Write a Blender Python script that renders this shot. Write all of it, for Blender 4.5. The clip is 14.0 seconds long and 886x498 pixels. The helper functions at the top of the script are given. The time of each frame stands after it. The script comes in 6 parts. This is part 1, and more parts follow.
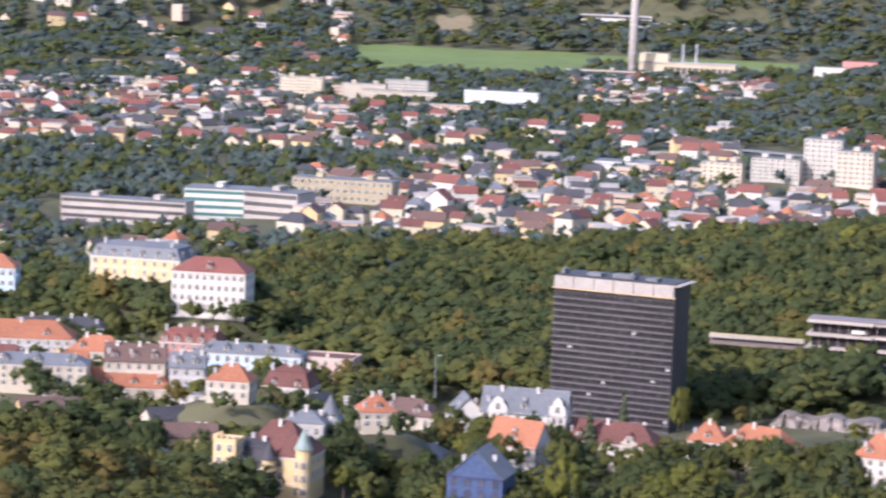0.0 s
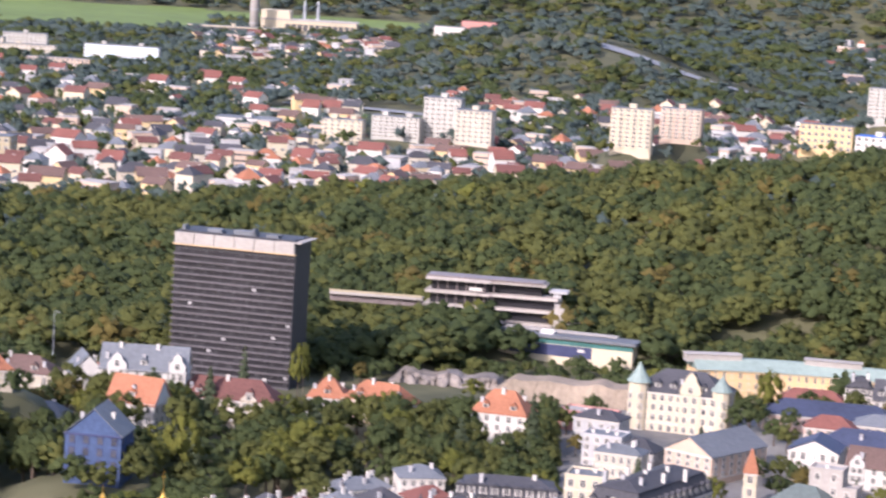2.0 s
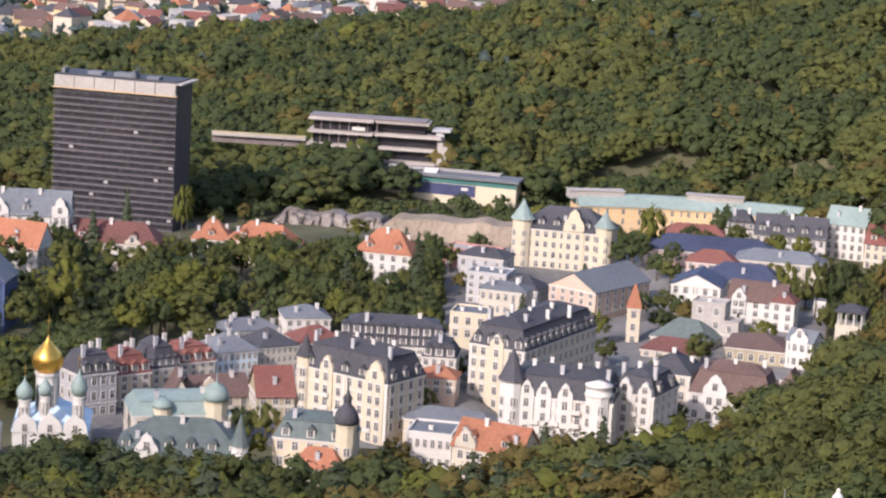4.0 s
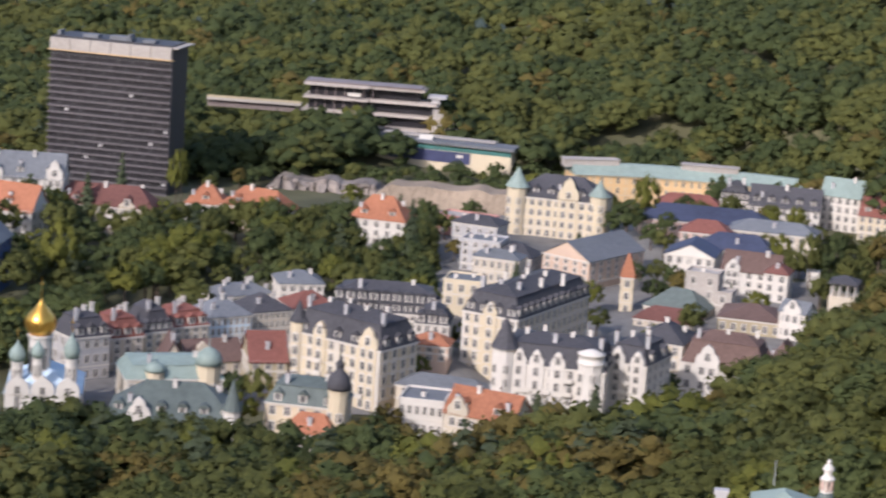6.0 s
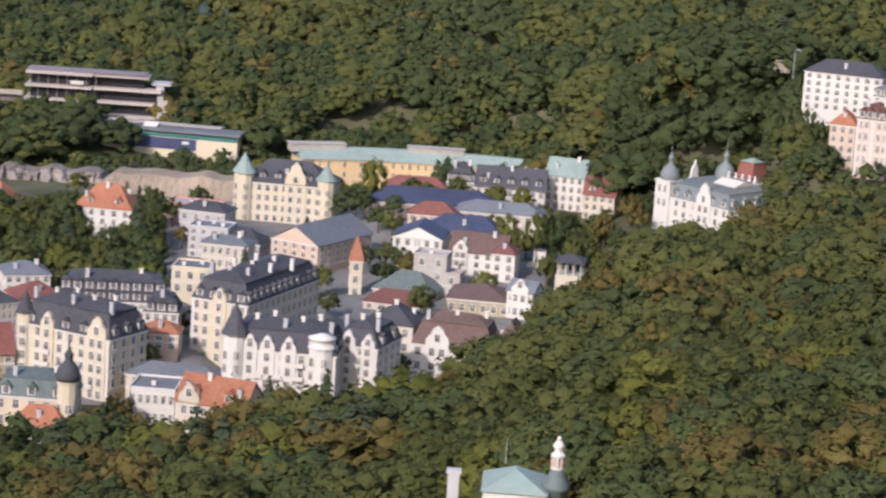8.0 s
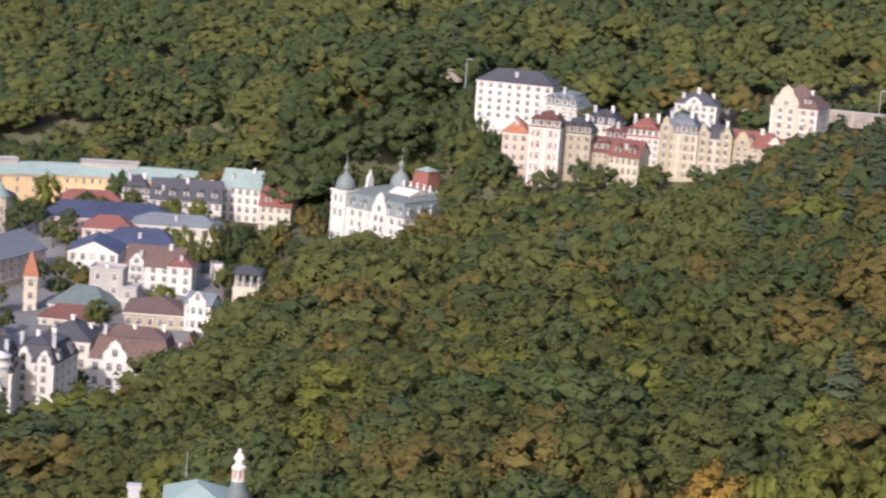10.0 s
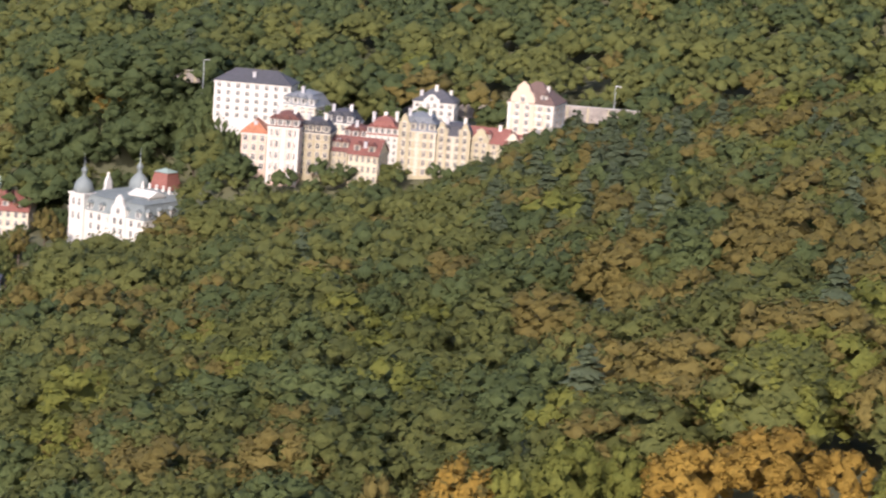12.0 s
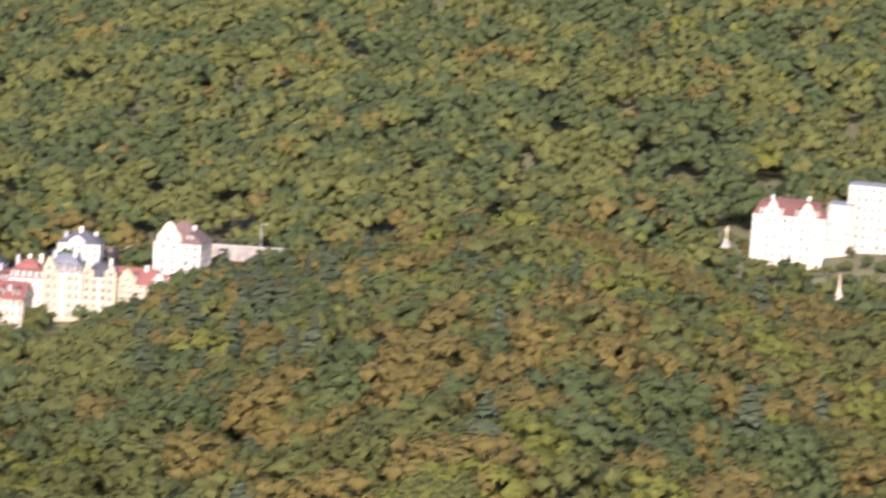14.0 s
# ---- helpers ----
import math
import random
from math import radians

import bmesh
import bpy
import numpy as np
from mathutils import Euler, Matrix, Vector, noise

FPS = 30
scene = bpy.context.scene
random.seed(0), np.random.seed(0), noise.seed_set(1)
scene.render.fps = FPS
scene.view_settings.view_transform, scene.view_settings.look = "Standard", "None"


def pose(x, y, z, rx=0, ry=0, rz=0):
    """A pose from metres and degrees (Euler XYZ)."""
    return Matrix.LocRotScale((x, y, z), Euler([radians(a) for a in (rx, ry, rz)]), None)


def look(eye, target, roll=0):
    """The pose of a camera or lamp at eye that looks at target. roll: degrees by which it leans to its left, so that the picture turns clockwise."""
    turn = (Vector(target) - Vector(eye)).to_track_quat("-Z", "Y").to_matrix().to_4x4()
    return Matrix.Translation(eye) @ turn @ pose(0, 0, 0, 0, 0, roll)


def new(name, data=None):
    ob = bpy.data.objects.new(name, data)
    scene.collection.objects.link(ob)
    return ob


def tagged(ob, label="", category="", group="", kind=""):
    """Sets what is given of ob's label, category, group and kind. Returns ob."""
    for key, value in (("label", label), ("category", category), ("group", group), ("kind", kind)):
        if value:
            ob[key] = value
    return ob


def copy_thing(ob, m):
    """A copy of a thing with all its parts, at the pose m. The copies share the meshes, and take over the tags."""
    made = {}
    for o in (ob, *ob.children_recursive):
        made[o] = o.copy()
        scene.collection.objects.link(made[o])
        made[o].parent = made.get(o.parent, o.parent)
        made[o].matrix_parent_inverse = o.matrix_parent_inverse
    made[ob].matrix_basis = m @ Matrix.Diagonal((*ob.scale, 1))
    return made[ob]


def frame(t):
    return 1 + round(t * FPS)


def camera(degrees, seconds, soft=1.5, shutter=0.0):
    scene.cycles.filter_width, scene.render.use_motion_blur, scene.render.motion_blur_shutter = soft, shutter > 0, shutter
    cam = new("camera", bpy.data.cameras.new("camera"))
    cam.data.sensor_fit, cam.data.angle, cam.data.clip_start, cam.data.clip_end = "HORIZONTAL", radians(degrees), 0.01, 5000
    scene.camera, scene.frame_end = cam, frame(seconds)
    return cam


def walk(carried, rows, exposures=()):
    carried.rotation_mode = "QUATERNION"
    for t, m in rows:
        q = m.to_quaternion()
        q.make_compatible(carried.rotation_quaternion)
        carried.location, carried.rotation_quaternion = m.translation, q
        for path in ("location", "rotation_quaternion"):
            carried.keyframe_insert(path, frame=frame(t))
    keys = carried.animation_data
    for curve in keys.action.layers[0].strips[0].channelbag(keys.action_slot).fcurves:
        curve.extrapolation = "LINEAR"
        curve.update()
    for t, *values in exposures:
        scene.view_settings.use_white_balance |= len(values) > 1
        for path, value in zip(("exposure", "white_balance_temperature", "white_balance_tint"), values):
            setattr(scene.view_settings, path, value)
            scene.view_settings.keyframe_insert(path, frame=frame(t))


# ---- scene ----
# The lookout stands at x = y = 0; bearings are degrees clockwise from +y; valley floor z = 0.
EYE = 190.0
cam = camera(19.5, 14.0, soft=2.3, shutter=0.4)
ROWS = [
    (0.0, 0.017, -6.842, -2.136),
    (0.5, -2.370, -6.673, -2.668),
    (1.0, -3.871, -6.567, -2.872),
    (1.5, -6.413, -6.857, -3.149),
    (2.0, -8.310, -7.403, -3.438),
    (2.5, -10.229, -8.218, -3.587),
    (3.0, -10.750, -9.321, -3.384),
    (3.5, -10.974, -10.459, -3.087),
    (3.7, -11.044, -10.627, -3.030),
    (5.8, -10.157, -11.709, -3.758),
    (6.0, -10.994, -11.554, -3.750),
    (6.5, -12.534, -11.519, -3.720),
    (7.0, -13.951, -11.534, -3.862),
    (7.2, -14.609, -11.574, -3.770),
    (9.3, -21.605, -10.855, -4.270),
    (9.5, -22.400, -10.769, -4.282),
    (10.0, -24.410, -10.760, -4.110),
    (10.5, -26.021, -10.783, -4.123),
    (11.0, -27.770, -10.701, -4.109),
    (11.5, -29.138, -10.600, -4.069),
    (12.0, -30.274, -10.361, -4.090),
    (12.5, -32.119, -9.768, -3.833),
    (13.0, -33.862, -9.684, -3.885),
    (13.5, -35.246, -8.377, -3.751),
    (14.0, -38.206, -6.744, -3.957),
]
EXPOSURES = [
    (0.0, 0.88, 5600, 26), (1.5, 0.95, 5650, 27), (3.0, 0.86, 5980, 26), (4.0, 0.66, 5900, 22), (6.0, 0.42, 5800, 20), (7.2, 0.41, 5800, 20),
    (9.5, 0.62, 5800, 22), (11.0, 0.78, 6000, 22), (12.5, 0.93, 6020, 22), (13.3, 1.10, 5950, 22), (14.0, 1.38, 6000, 28),
]
walk(cam, [(t, pose(0, 0, EYE, 90 + pitch, roll, yaw)) for t, yaw, pitch, roll in ROWS], EXPOSURES)

# ---- light ----
SUN_BEARING, SUN_HEIGHT = 226.0, 33.0
world = bpy.data.worlds.new("sky")
scene.world = world
world.use_nodes = True
sky = world.node_tree.nodes.new("ShaderNodeTexSky")
sky.sky_type, sky.sun_disc = "NISHITA", False
sky.sun_elevation, sky.sun_rotation = radians(SUN_HEIGHT), radians(SUN_BEARING)
sky.air_density, sky.dust_density = 1.2, 2.0
background = world.node_tree.nodes["Background"]
background.inputs["Strength"].default_value = 0.15
world.node_tree.links.new(sky.outputs["Color"], background.inputs["Color"])
sun = new("sun", bpy.data.lights.new("sun", "SUN"))
sun.data.energy, sun.data.angle, sun.data.color = 3.0, radians(0.6), (1.0, 0.93, 0.82)
sa, se = radians(SUN_BEARING), radians(SUN_HEIGHT)
sun.matrix_world = look((math.sin(sa) * math.cos(se) * 900, math.cos(sa) * math.cos(se) * 900, 900 * math.sin(se)), (0, 0, 0))


# ---- materials ----
MATS = {}


def mat(name, color, rough=0.8, vary=0.18, grain=0.35, patch=0.05, metal=0.0, bump=0.0, second=None, island=0.0, spec=0.3, leaf=0.0):
    """Base colour with fine grain and broad patches (sizes in 1/m), a little different from object to object."""
    m = bpy.data.materials.new(name)
    m.use_nodes = True
    nt = m.node_tree
    n, l = nt.nodes, nt.links
    p = n["Principled BSDF"]
    co = n.new("ShaderNodeNewGeometry")
    fine, wide = n.new("ShaderNodeTexNoise"), n.new("ShaderNodeTexNoise")
    fine.inputs["Scale"].default_value, wide.inputs["Scale"].default_value = grain, patch
    fine.inputs["Detail"].default_value, wide.inputs["Detail"].default_value = 4.0, 3.0
    for t in (fine, wide):
        l.new(co.outputs["Position"], t.inputs["Vector"])
    add = n.new("ShaderNodeMath")
    add.operation = "ADD"
    l.new(fine.outputs["Fac"], add.inputs[0])
    l.new(wide.outputs["Fac"], add.inputs[1])
    obj = n.new("ShaderNodeObjectInfo")
    rnd = n.new("ShaderNodeMath")
    rnd.operation = "MULTIPLY_ADD"
    l.new(obj.outputs["Random"], rnd.inputs[0])
    rnd.inputs[1].default_value = 0.25
    l.new(add.outputs[0], rnd.inputs[2])
    last = rnd
    if island:
        isl = n.new("ShaderNodeMath")
        isl.operation = "MULTIPLY_ADD"
        l.new(co.outputs["Random Per Island"], isl.inputs[0])
        isl.inputs[1].default_value = island
        l.new(last.outputs[0], isl.inputs[2])
        last = isl
    span = n.new("ShaderNodeMapRange")
    span.inputs["From Min"].default_value, span.inputs["From Max"].default_value = 0.65, 1.5 + island
    l.new(last.outputs[0], span.inputs["Value"])
    ramp = n.new("ShaderNodeValToRGB")
    lo = [c * (1 - vary) for c in color]
    hi = second or [min(1, c * (1 + vary)) for c in color]
    ramp.color_ramp.elements[0].color, ramp.color_ramp.elements[1].color = (*lo, 1), (*hi, 1)
    l.new(span.outputs[0], ramp.inputs["Fac"])
    l.new(ramp.outputs["Color"], p.inputs["Base Color"])
    p.inputs["Roughness"].default_value, p.inputs["Metallic"].default_value = rough, metal
    p.inputs["Specular IOR Level"].default_value = spec
    if bump:
        b = n.new("ShaderNodeBump")
        b.inputs["Strength"].default_value, b.inputs["Distance"].default_value = bump, 1.2 if leaf else 0.3
        l.new(fine.outputs["Fac"], b.inputs["Height"])
        l.new(b.outputs["Normal"], p.inputs["Normal"])
    if leaf:
        # light that comes through thin leaves
        thin, both = n.new("ShaderNodeBsdfTranslucent"), n.new("ShaderNodeMixShader")
        both.inputs["Fac"].default_value = leaf
        l.new(ramp.outputs["Color"], thin.inputs["Color"])
        l.new(p.outputs["BSDF"], both.inputs[1])
        l.new(thin.outputs["BSDF"], both.inputs[2])
        l.new(both.outputs["Shader"], n["Material Output"].inputs["Surface"])
    MATS[name] = m
    return m


mat("white", (0.57, 0.525, 0.455), vary=0.10)
mat("cream", (0.545, 0.455, 0.31), vary=0.10)
mat("pale", (0.49, 0.42, 0.315), vary=0.12)
mat("ochre", (0.60, 0.40, 0.20), vary=0.12)
mat("yellow", (0.60, 0.44, 0.22), vary=0.10)
mat("peach", (0.53, 0.385, 0.28), vary=0.10)
mat("pink", (0.55, 0.39, 0.31), vary=0.10)
mat("rose", (0.46, 0.22, 0.18), vary=0.12)
mat("greywall", (0.40, 0.38, 0.36), vary=0.15)
mat("stone", (0.360, 0.299, 0.186), vary=0.2, bump=0.2)
mat("sky_blue", (0.50, 0.60, 0.66), vary=0.08)
mat("blue", (0.05, 0.13, 0.42), vary=0.15)
mat("netting", (0.055, 0.080, 0.150), vary=0.45, grain=0.8)
mat("navy", (0.055, 0.060, 0.120), vary=0.3, grain=0.5)
mat("tan_concrete", (0.40, 0.345, 0.29), vary=0.2, grain=0.6)
mat("panel_wall", (0.43, 0.40, 0.34), vary=0.12)
mat("slate", (0.058, 0.055, 0.058), rough=0.75, vary=0.35, grain=0.9)
mat("navyroof", (0.045, 0.052, 0.085), rough=0.6, vary=0.3, grain=0.7)
mat("greyroof", (0.14, 0.145, 0.15), rough=0.7, vary=0.25, grain=0.7)
mat("brownroof", (0.12, 0.075, 0.06), vary=0.3, grain=0.8)
mat("redroof", (0.180, 0.070, 0.052), vary=0.3, grain=0.9)
mat("darkred", (0.135, 0.058, 0.045), vary=0.3, grain=0.9)
mat("orange", (0.300, 0.120, 0.062), vary=0.3, grain=0.9)
mat("copper", (0.225, 0.275, 0.235), rough=0.6, vary=0.2, grain=0.5)
mat("darkcopper", (0.10, 0.118, 0.105), rough=0.65, vary=0.3, grain=0.5)
mat("tower_rail", (0.105, 0.092, 0.092), rough=0.6, vary=0.3)
mat("bronze", (0.042, 0.038, 0.040), rough=0.55, vary=0.3, spec=0.4)
mat("bronze_light", (0.19, 0.150, 0.135), rough=0.5, vary=0.25)
mat("dark_glass", (0.022, 0.020, 0.022), rough=0.3, vary=0.4, spec=0.4)
mat("concrete", (0.36, 0.32, 0.275), vary=0.2, grain=0.6)
mat("gold", (0.75, 0.42, 0.08), rough=0.3, vary=0.15, metal=0.9)
mat("frame_white", (0.57, 0.52, 0.44), vary=0.06)
mat("glass", (0.075, 0.072, 0.072), rough=0.3, vary=0.5, grain=0.4, spec=0.5)
mat("green_glass", (0.07, 0.17, 0.15), rough=0.15, vary=0.3, spec=0.6)
mat("bark", (0.09, 0.065, 0.045), vary=0.3)
mat("metal", (0.45, 0.46, 0.47), rough=0.4, vary=0.1, metal=0.6)
mat("asphalt", (0.09, 0.09, 0.09), vary=0.3)
mat("rock", (0.22, 0.185, 0.155), vary=0.6, grain=0.45, patch=0.1, bump=0.9)
mat("net_slope", (0.24, 0.185, 0.130), vary=0.35, grain=0.5, patch=0.05, bump=0.4)
mat("field_green", (0.125, 0.165, 0.042), vary=0.2, grain=0.05, patch=0.008)
mat("field_dry", (0.22, 0.175, 0.095), vary=0.2, grain=0.05, patch=0.008)
mat("field_earth", (0.30, 0.17, 0.11), vary=0.15, grain=0.05, patch=0.008)
mat("leaf_green", (0.068, 0.081, 0.024), vary=0.3, grain=1.1, patch=0.05, second=(0.135, 0.135, 0.036), island=0.16, leaf=0.28, spec=0.15, bump=0.35)
mat("leaf_deep", (0.050, 0.072, 0.029), vary=0.3, grain=1.1, patch=0.05, second=(0.092, 0.108, 0.034), island=0.16, leaf=0.28, spec=0.15, bump=0.35)
mat("leaf_lime", (0.104, 0.117, 0.024), vary=0.3, grain=1.1, patch=0.05, second=(0.171, 0.167, 0.032), island=0.16, leaf=0.28, spec=0.15, bump=0.35)
mat("leaf_rust", (0.113, 0.094, 0.028), vary=0.3, grain=1.1, patch=0.05, second=(0.178, 0.135, 0.036), island=0.16, leaf=0.28, spec=0.15, bump=0.35)
mat("leaf_gold", (0.190, 0.120, 0.024), vary=0.3, grain=1.1, patch=0.05, second=(0.370, 0.225, 0.040), island=0.16, leaf=0.28, spec=0.15, bump=0.35)
# foliage of the far trees: distance haze put into the leaf colour as blue-grey
mat("leaf_haze", (0.056, 0.080, 0.066), vary=0.3, grain=0.5, patch=0.05, second=(0.095, 0.122, 0.104), island=0.16, leaf=0.28, spec=0.15, bump=0.35)
mat("needle", (0.068, 0.090, 0.045), vary=0.3, grain=1.1, patch=0.05, second=(0.117, 0.135, 0.070), island=0.16, leaf=0.28, spec=0.15, bump=0.35)


# ---- ground ----
def ease(a, b, v):
    t = np.clip((v - a) / (b - a), 0, 1)
    return t * t * (3 - 2 * t)


def height(x, y):
    """The ground: the lookout's own spur, the flat valley town, the wooded hill behind it, the far plain and its rim."""
    x, y = np.asarray(x, float), np.asarray(y, float)
    r, b = np.hypot(x, y), np.degrees(np.arctan2(x, y))
    crest = np.interp(b, [-14, -8, -5, -3.4, 3, 11, 16, 18.8, 20.3, 21.2, 22.4, 24.5, 26, 28, 31, 33, 35, 38, 41, 44.6, 48, 52], [58, 56, 44, 20, 36, 34, 36, 39, 45, 49, 57, 56, 59, 65, 67, 77, 84, 96, 104, 94, 86, 79])
    far = np.interp(b, [-14, -5, -3, 4, 16, 20, 27, 35, 52], [610, 600, 560, 480, 490, 570, 670, 720, 690])
    drop = np.interp(b, [-14, -3, 4, 16, 22, 35, 52], [160, 160, 130, 130, 190, 230, 230])
    near = np.where(r < far, 120 + (crest - 120) * np.clip(r / far, 0, 1), crest * (1 - ease(0, 1, (r - far) / drop)))
    top = np.interp(b, [-20, -6, 2, 7, 12, 18, 21, 25, 32, 38, 48, 60], [3, 3, 3, 20, 32, 57, 72, 120, 150, 195, 205, 205])
    foot = np.interp(b, [-20, 14, 20, 26, 34, 48], [1090, 1090, 1000, 800, 780, 800])
    rise = np.clip((r - foot) / (1450 - foot), 0, 1) ** np.interp(b, [14, 26, 40], [0.9, 0.75, 0.85])
    back = np.interp(b, [18, 27], [0, 1])
    mid = top * rise * (1 - (1 - back) * ease(1450, 1750, r))
    ridge = 62 * np.exp(-(((b - 11.2) / 3.4) ** 2) - ((r - 3050) / 260) ** 2)
    rim = 185 * ease(3950, 5000, r) * (1 - 0.10 * np.sin(b * 0.5 + 1)) + 12 * ease(3300, 4000, r)
    knoll = 18 * np.exp(-(((b - 24.3) / 2.3) ** 2) - ((r - 1015) / 42) ** 2)
    wild = ease(200, 900, np.abs(r - 700) + 200)
    bumps = 1.5 * np.sin(x * 0.021 + 1) * np.sin(y * 0.017 + 2) * wild
    return np.maximum(near, 0) + knoll + mid + ridge + rim + bumps


def at(bearing, r):
    return r * math.sin(radians(bearing)), r * math.cos(radians(bearing))


def make_mesh(name, verts, faces, mats, which=None, smooth=False):
    me = bpy.data.meshes.new(name)
    me.from_pydata(verts, [], faces)
    for m in mats:
        me.materials.append(MATS[m])
    if which:
        me.polygons.foreach_set("material_index", which)
    if smooth:
        me.polygons.foreach_set("use_smooth", [True] * len(faces))
    me.update()
    return me


def part(name, me, parent, m=None, label=""):
    """One mesh object under a thing or a part."""
    ob = new(name, me)
    ob.parent = parent
    if m is not None:
        ob.matrix_basis = m
    return tagged(ob, label) if label else ob


class Shape:
    """Gathers boxes, prisms and turned forms into one mesh."""

    def __init__(self):
        self.v, self.f, self.w = [], [], []

    def add(self, verts, faces, k=0):
        n = len(self.v)
        self.v += [tuple(p) for p in verts]
        self.f += [tuple(i + n for i in f) for f in faces]
        self.w += [k] * len(faces)
        return self

    def box(self, x0, x1, y0, y1, z0, z1, k=0):
        v = [(x, y, z) for z in (z0, z1) for x, y in ((x0, y0), (x1, y0), (x1, y1), (x0, y1))]
        return self.add(v, [(3, 2, 1, 0), (4, 5, 6, 7), (0, 1, 5, 4), (1, 2, 6, 5), (2, 3, 7, 6), (3, 0, 4, 7)], k)

    def frustum(self, low, high, z0, z1, k=0):
        """A box that tapers from the rectangle low to the rectangle high (x0, x1, y0, y1)."""
        v = [(x, y, z) for q, z in ((low, z0), (high, z1)) for x, y in ((q[0], q[2]), (q[1], q[2]), (q[1], q[3]), (q[0], q[3]))]
        return self.add(v, [(3, 2, 1, 0), (4, 5, 6, 7), (0, 1, 5, 4), (1, 2, 6, 5), (2, 3, 7, 6), (3, 0, 4, 7)], k)

    def gable(self, x0, x1, y0, y1, z0, z1, along="x", k=0):
        """A roof prism with its ridge along x or y."""
        if along == "x":
            ym = (y0 + y1) / 2
            v = [(x0, y0, z0), (x1, y0, z0), (x1, y1, z0), (x0, y1, z0), (x0, ym, z1), (x1, ym, z1)]
            return self.add(v, [(3, 2, 1, 0), (0, 1, 5, 4), (2, 3, 4, 5), (1, 2, 5), (3, 0, 4)], k)
        xm = (x0 + x1) / 2
        v = [(x0, y0, z0), (x1, y0, z0), (x1, y1, z0), (x0, y1, z0), (xm, y0, z1), (xm, y1, z1)]
        return self.add(v, [(3, 2, 1, 0), (0, 1, 4), (1, 2, 5, 4), (2, 3, 5), (3, 0, 4, 5)], k)

    def hip(self, x0, x1, y0, y1, z0, z1, k=0):
        w, d = x1 - x0, y1 - y0
        e = min(w, d) / 2 * 0.92
        if w >= d:
            a, c = (x0 + e, (y0 + y1) / 2, z1), (x1 - e, (y0 + y1) / 2, z1)
            v = [(x0, y0, z0), (x1, y0, z0), (x1, y1, z0), (x0, y1, z0), a, c]
            return self.add(v, [(3, 2, 1, 0), (0, 1, 5, 4), (1, 2, 5), (2, 3, 4, 5), (3, 0, 4)], k)
        a, c = ((x0 + x1) / 2, y0 + e, z1), ((x0 + x1) / 2, y1 - e, z1)
        v = [(x0, y0, z0), (x1, y0, z0), (x1, y1, z0), (x0, y1, z0), a, c]
        return self.add(v, [(3, 2, 1, 0), (0, 1, 4), (1, 2, 5, 4), (2, 3, 5), (3, 0, 4, 5)], k)

    def turned(self, profile, n=12, cx=0, cy=0, k=0):
        """A turned form: profile of (radius, z)."""
        v = [(cx + r * math.cos(2 * math.pi * i / n), cy + r * math.sin(2 * math.pi * i / n), z) for r, z in profile for i in range(n)]
        f = [(j * n + i, j * n + (i + 1) % n, (j + 1) * n + (i + 1) % n, (j + 1) * n + i) for j in range(len(profile) - 1) for i in range(n)]
        f += [tuple(range(n))[::-1], tuple((len(profile) - 1) * n + i for i in range(n))]
        return self.add(v, f, k)

    def mesh(self, name, *mats, smooth=False):
        return make_mesh(name, self.v, self.f, mats, self.w, smooth)


WINDOWS = {}


def window_mesh(w, h, trim="frame_white", style="plain"):
    """A window: a moulded frame, with a pediment on rich ones, and a dark pane set back in it; front towards -y."""
    key = (round(w, 1), round(h, 1), trim, style)
    if key not in WINDOWS:
        w, h = key[:2]
        t, peak = 0.24, 0.8 if style == "rich" else 0.3
        outer = [(-w / 2 - t, -0.22), (w / 2 + t, -0.22), (w / 2 + t, h + 0.2), (0, h + peak), (-w / 2 - t, h + 0.2)]
        inner = [(-w / 2, 0), (w / 2, 0), (w / 2, h), (0, h), (-w / 2, h)]
        v = [(x, 0.03, z) for x, z in outer] + [(x, -0.16, z) for x, z in outer] + [(x, -0.16, z) for x, z in inner] + [(x, -0.03, z) for x, z in inner]
        f = [(i + 5 * k, (i + 1) % 5 + 5 * k, (i + 1) % 5 + 5 * k + 5, i + 5 * k + 5) for k in range(3) for i in range(5)] + [(15, 16, 17, 18, 19)]
        # a glazing bar and a transom
        for x0, x1, z0, z1 in ((-0.07, 0.07, 0, h), (-w / 2, w / 2, h * 0.64, h * 0.64 + 0.13)):
            f.append(tuple(range(len(v), len(v) + 4)))
            v += [(x0, -0.07, z0), (x1, -0.07, z0), (x1, -0.07, z1), (x0, -0.07, z1)]
        WINDOWS[key] = make_mesh("window", v, f, (trim, "glass"), [0] * 15 + [1, 0, 0])
    return WINDOWS[key]


def dormer_mesh(wall, roof, kind="gable"):
    key = ("dormer", wall, roof, kind)
    if key not in WINDOWS:
        s = Shape()
        s.box(-0.8, 0.8, 0, 3.0, 0, 1.9, 0)
        s.box(-0.5, 0.5, -0.05, 0.02, 0.35, 1.7, 2)
        s.box(-0.04, 0.04, -0.08, 0.02, 0.35, 1.7, 0)
        if kind == "gable":
            s.gable(-1.05, 1.05, -0.25, 3.2, 1.85, 2.75, "y", 1)
        elif kind == "round":
            s.add([(1.0 * math.cos(a), y, 1.75 + 0.75 * math.sin(a)) for y in (-0.2, 3.1) for a in [math.pi * i / 6 for i in range(7)]],
                  [(i, i + 7, i + 8, i + 1) for i in range(6)] + [tuple(range(7)), tuple(range(13, 6, -1))], 1)
        else:
            s.box(-1.0, 1.0, -0.2, 3.0, 1.9, 2.1, 1)
        WINDOWS[key] = s.mesh("dormer", wall, roof, "glass")
    return WINDOWS[key]


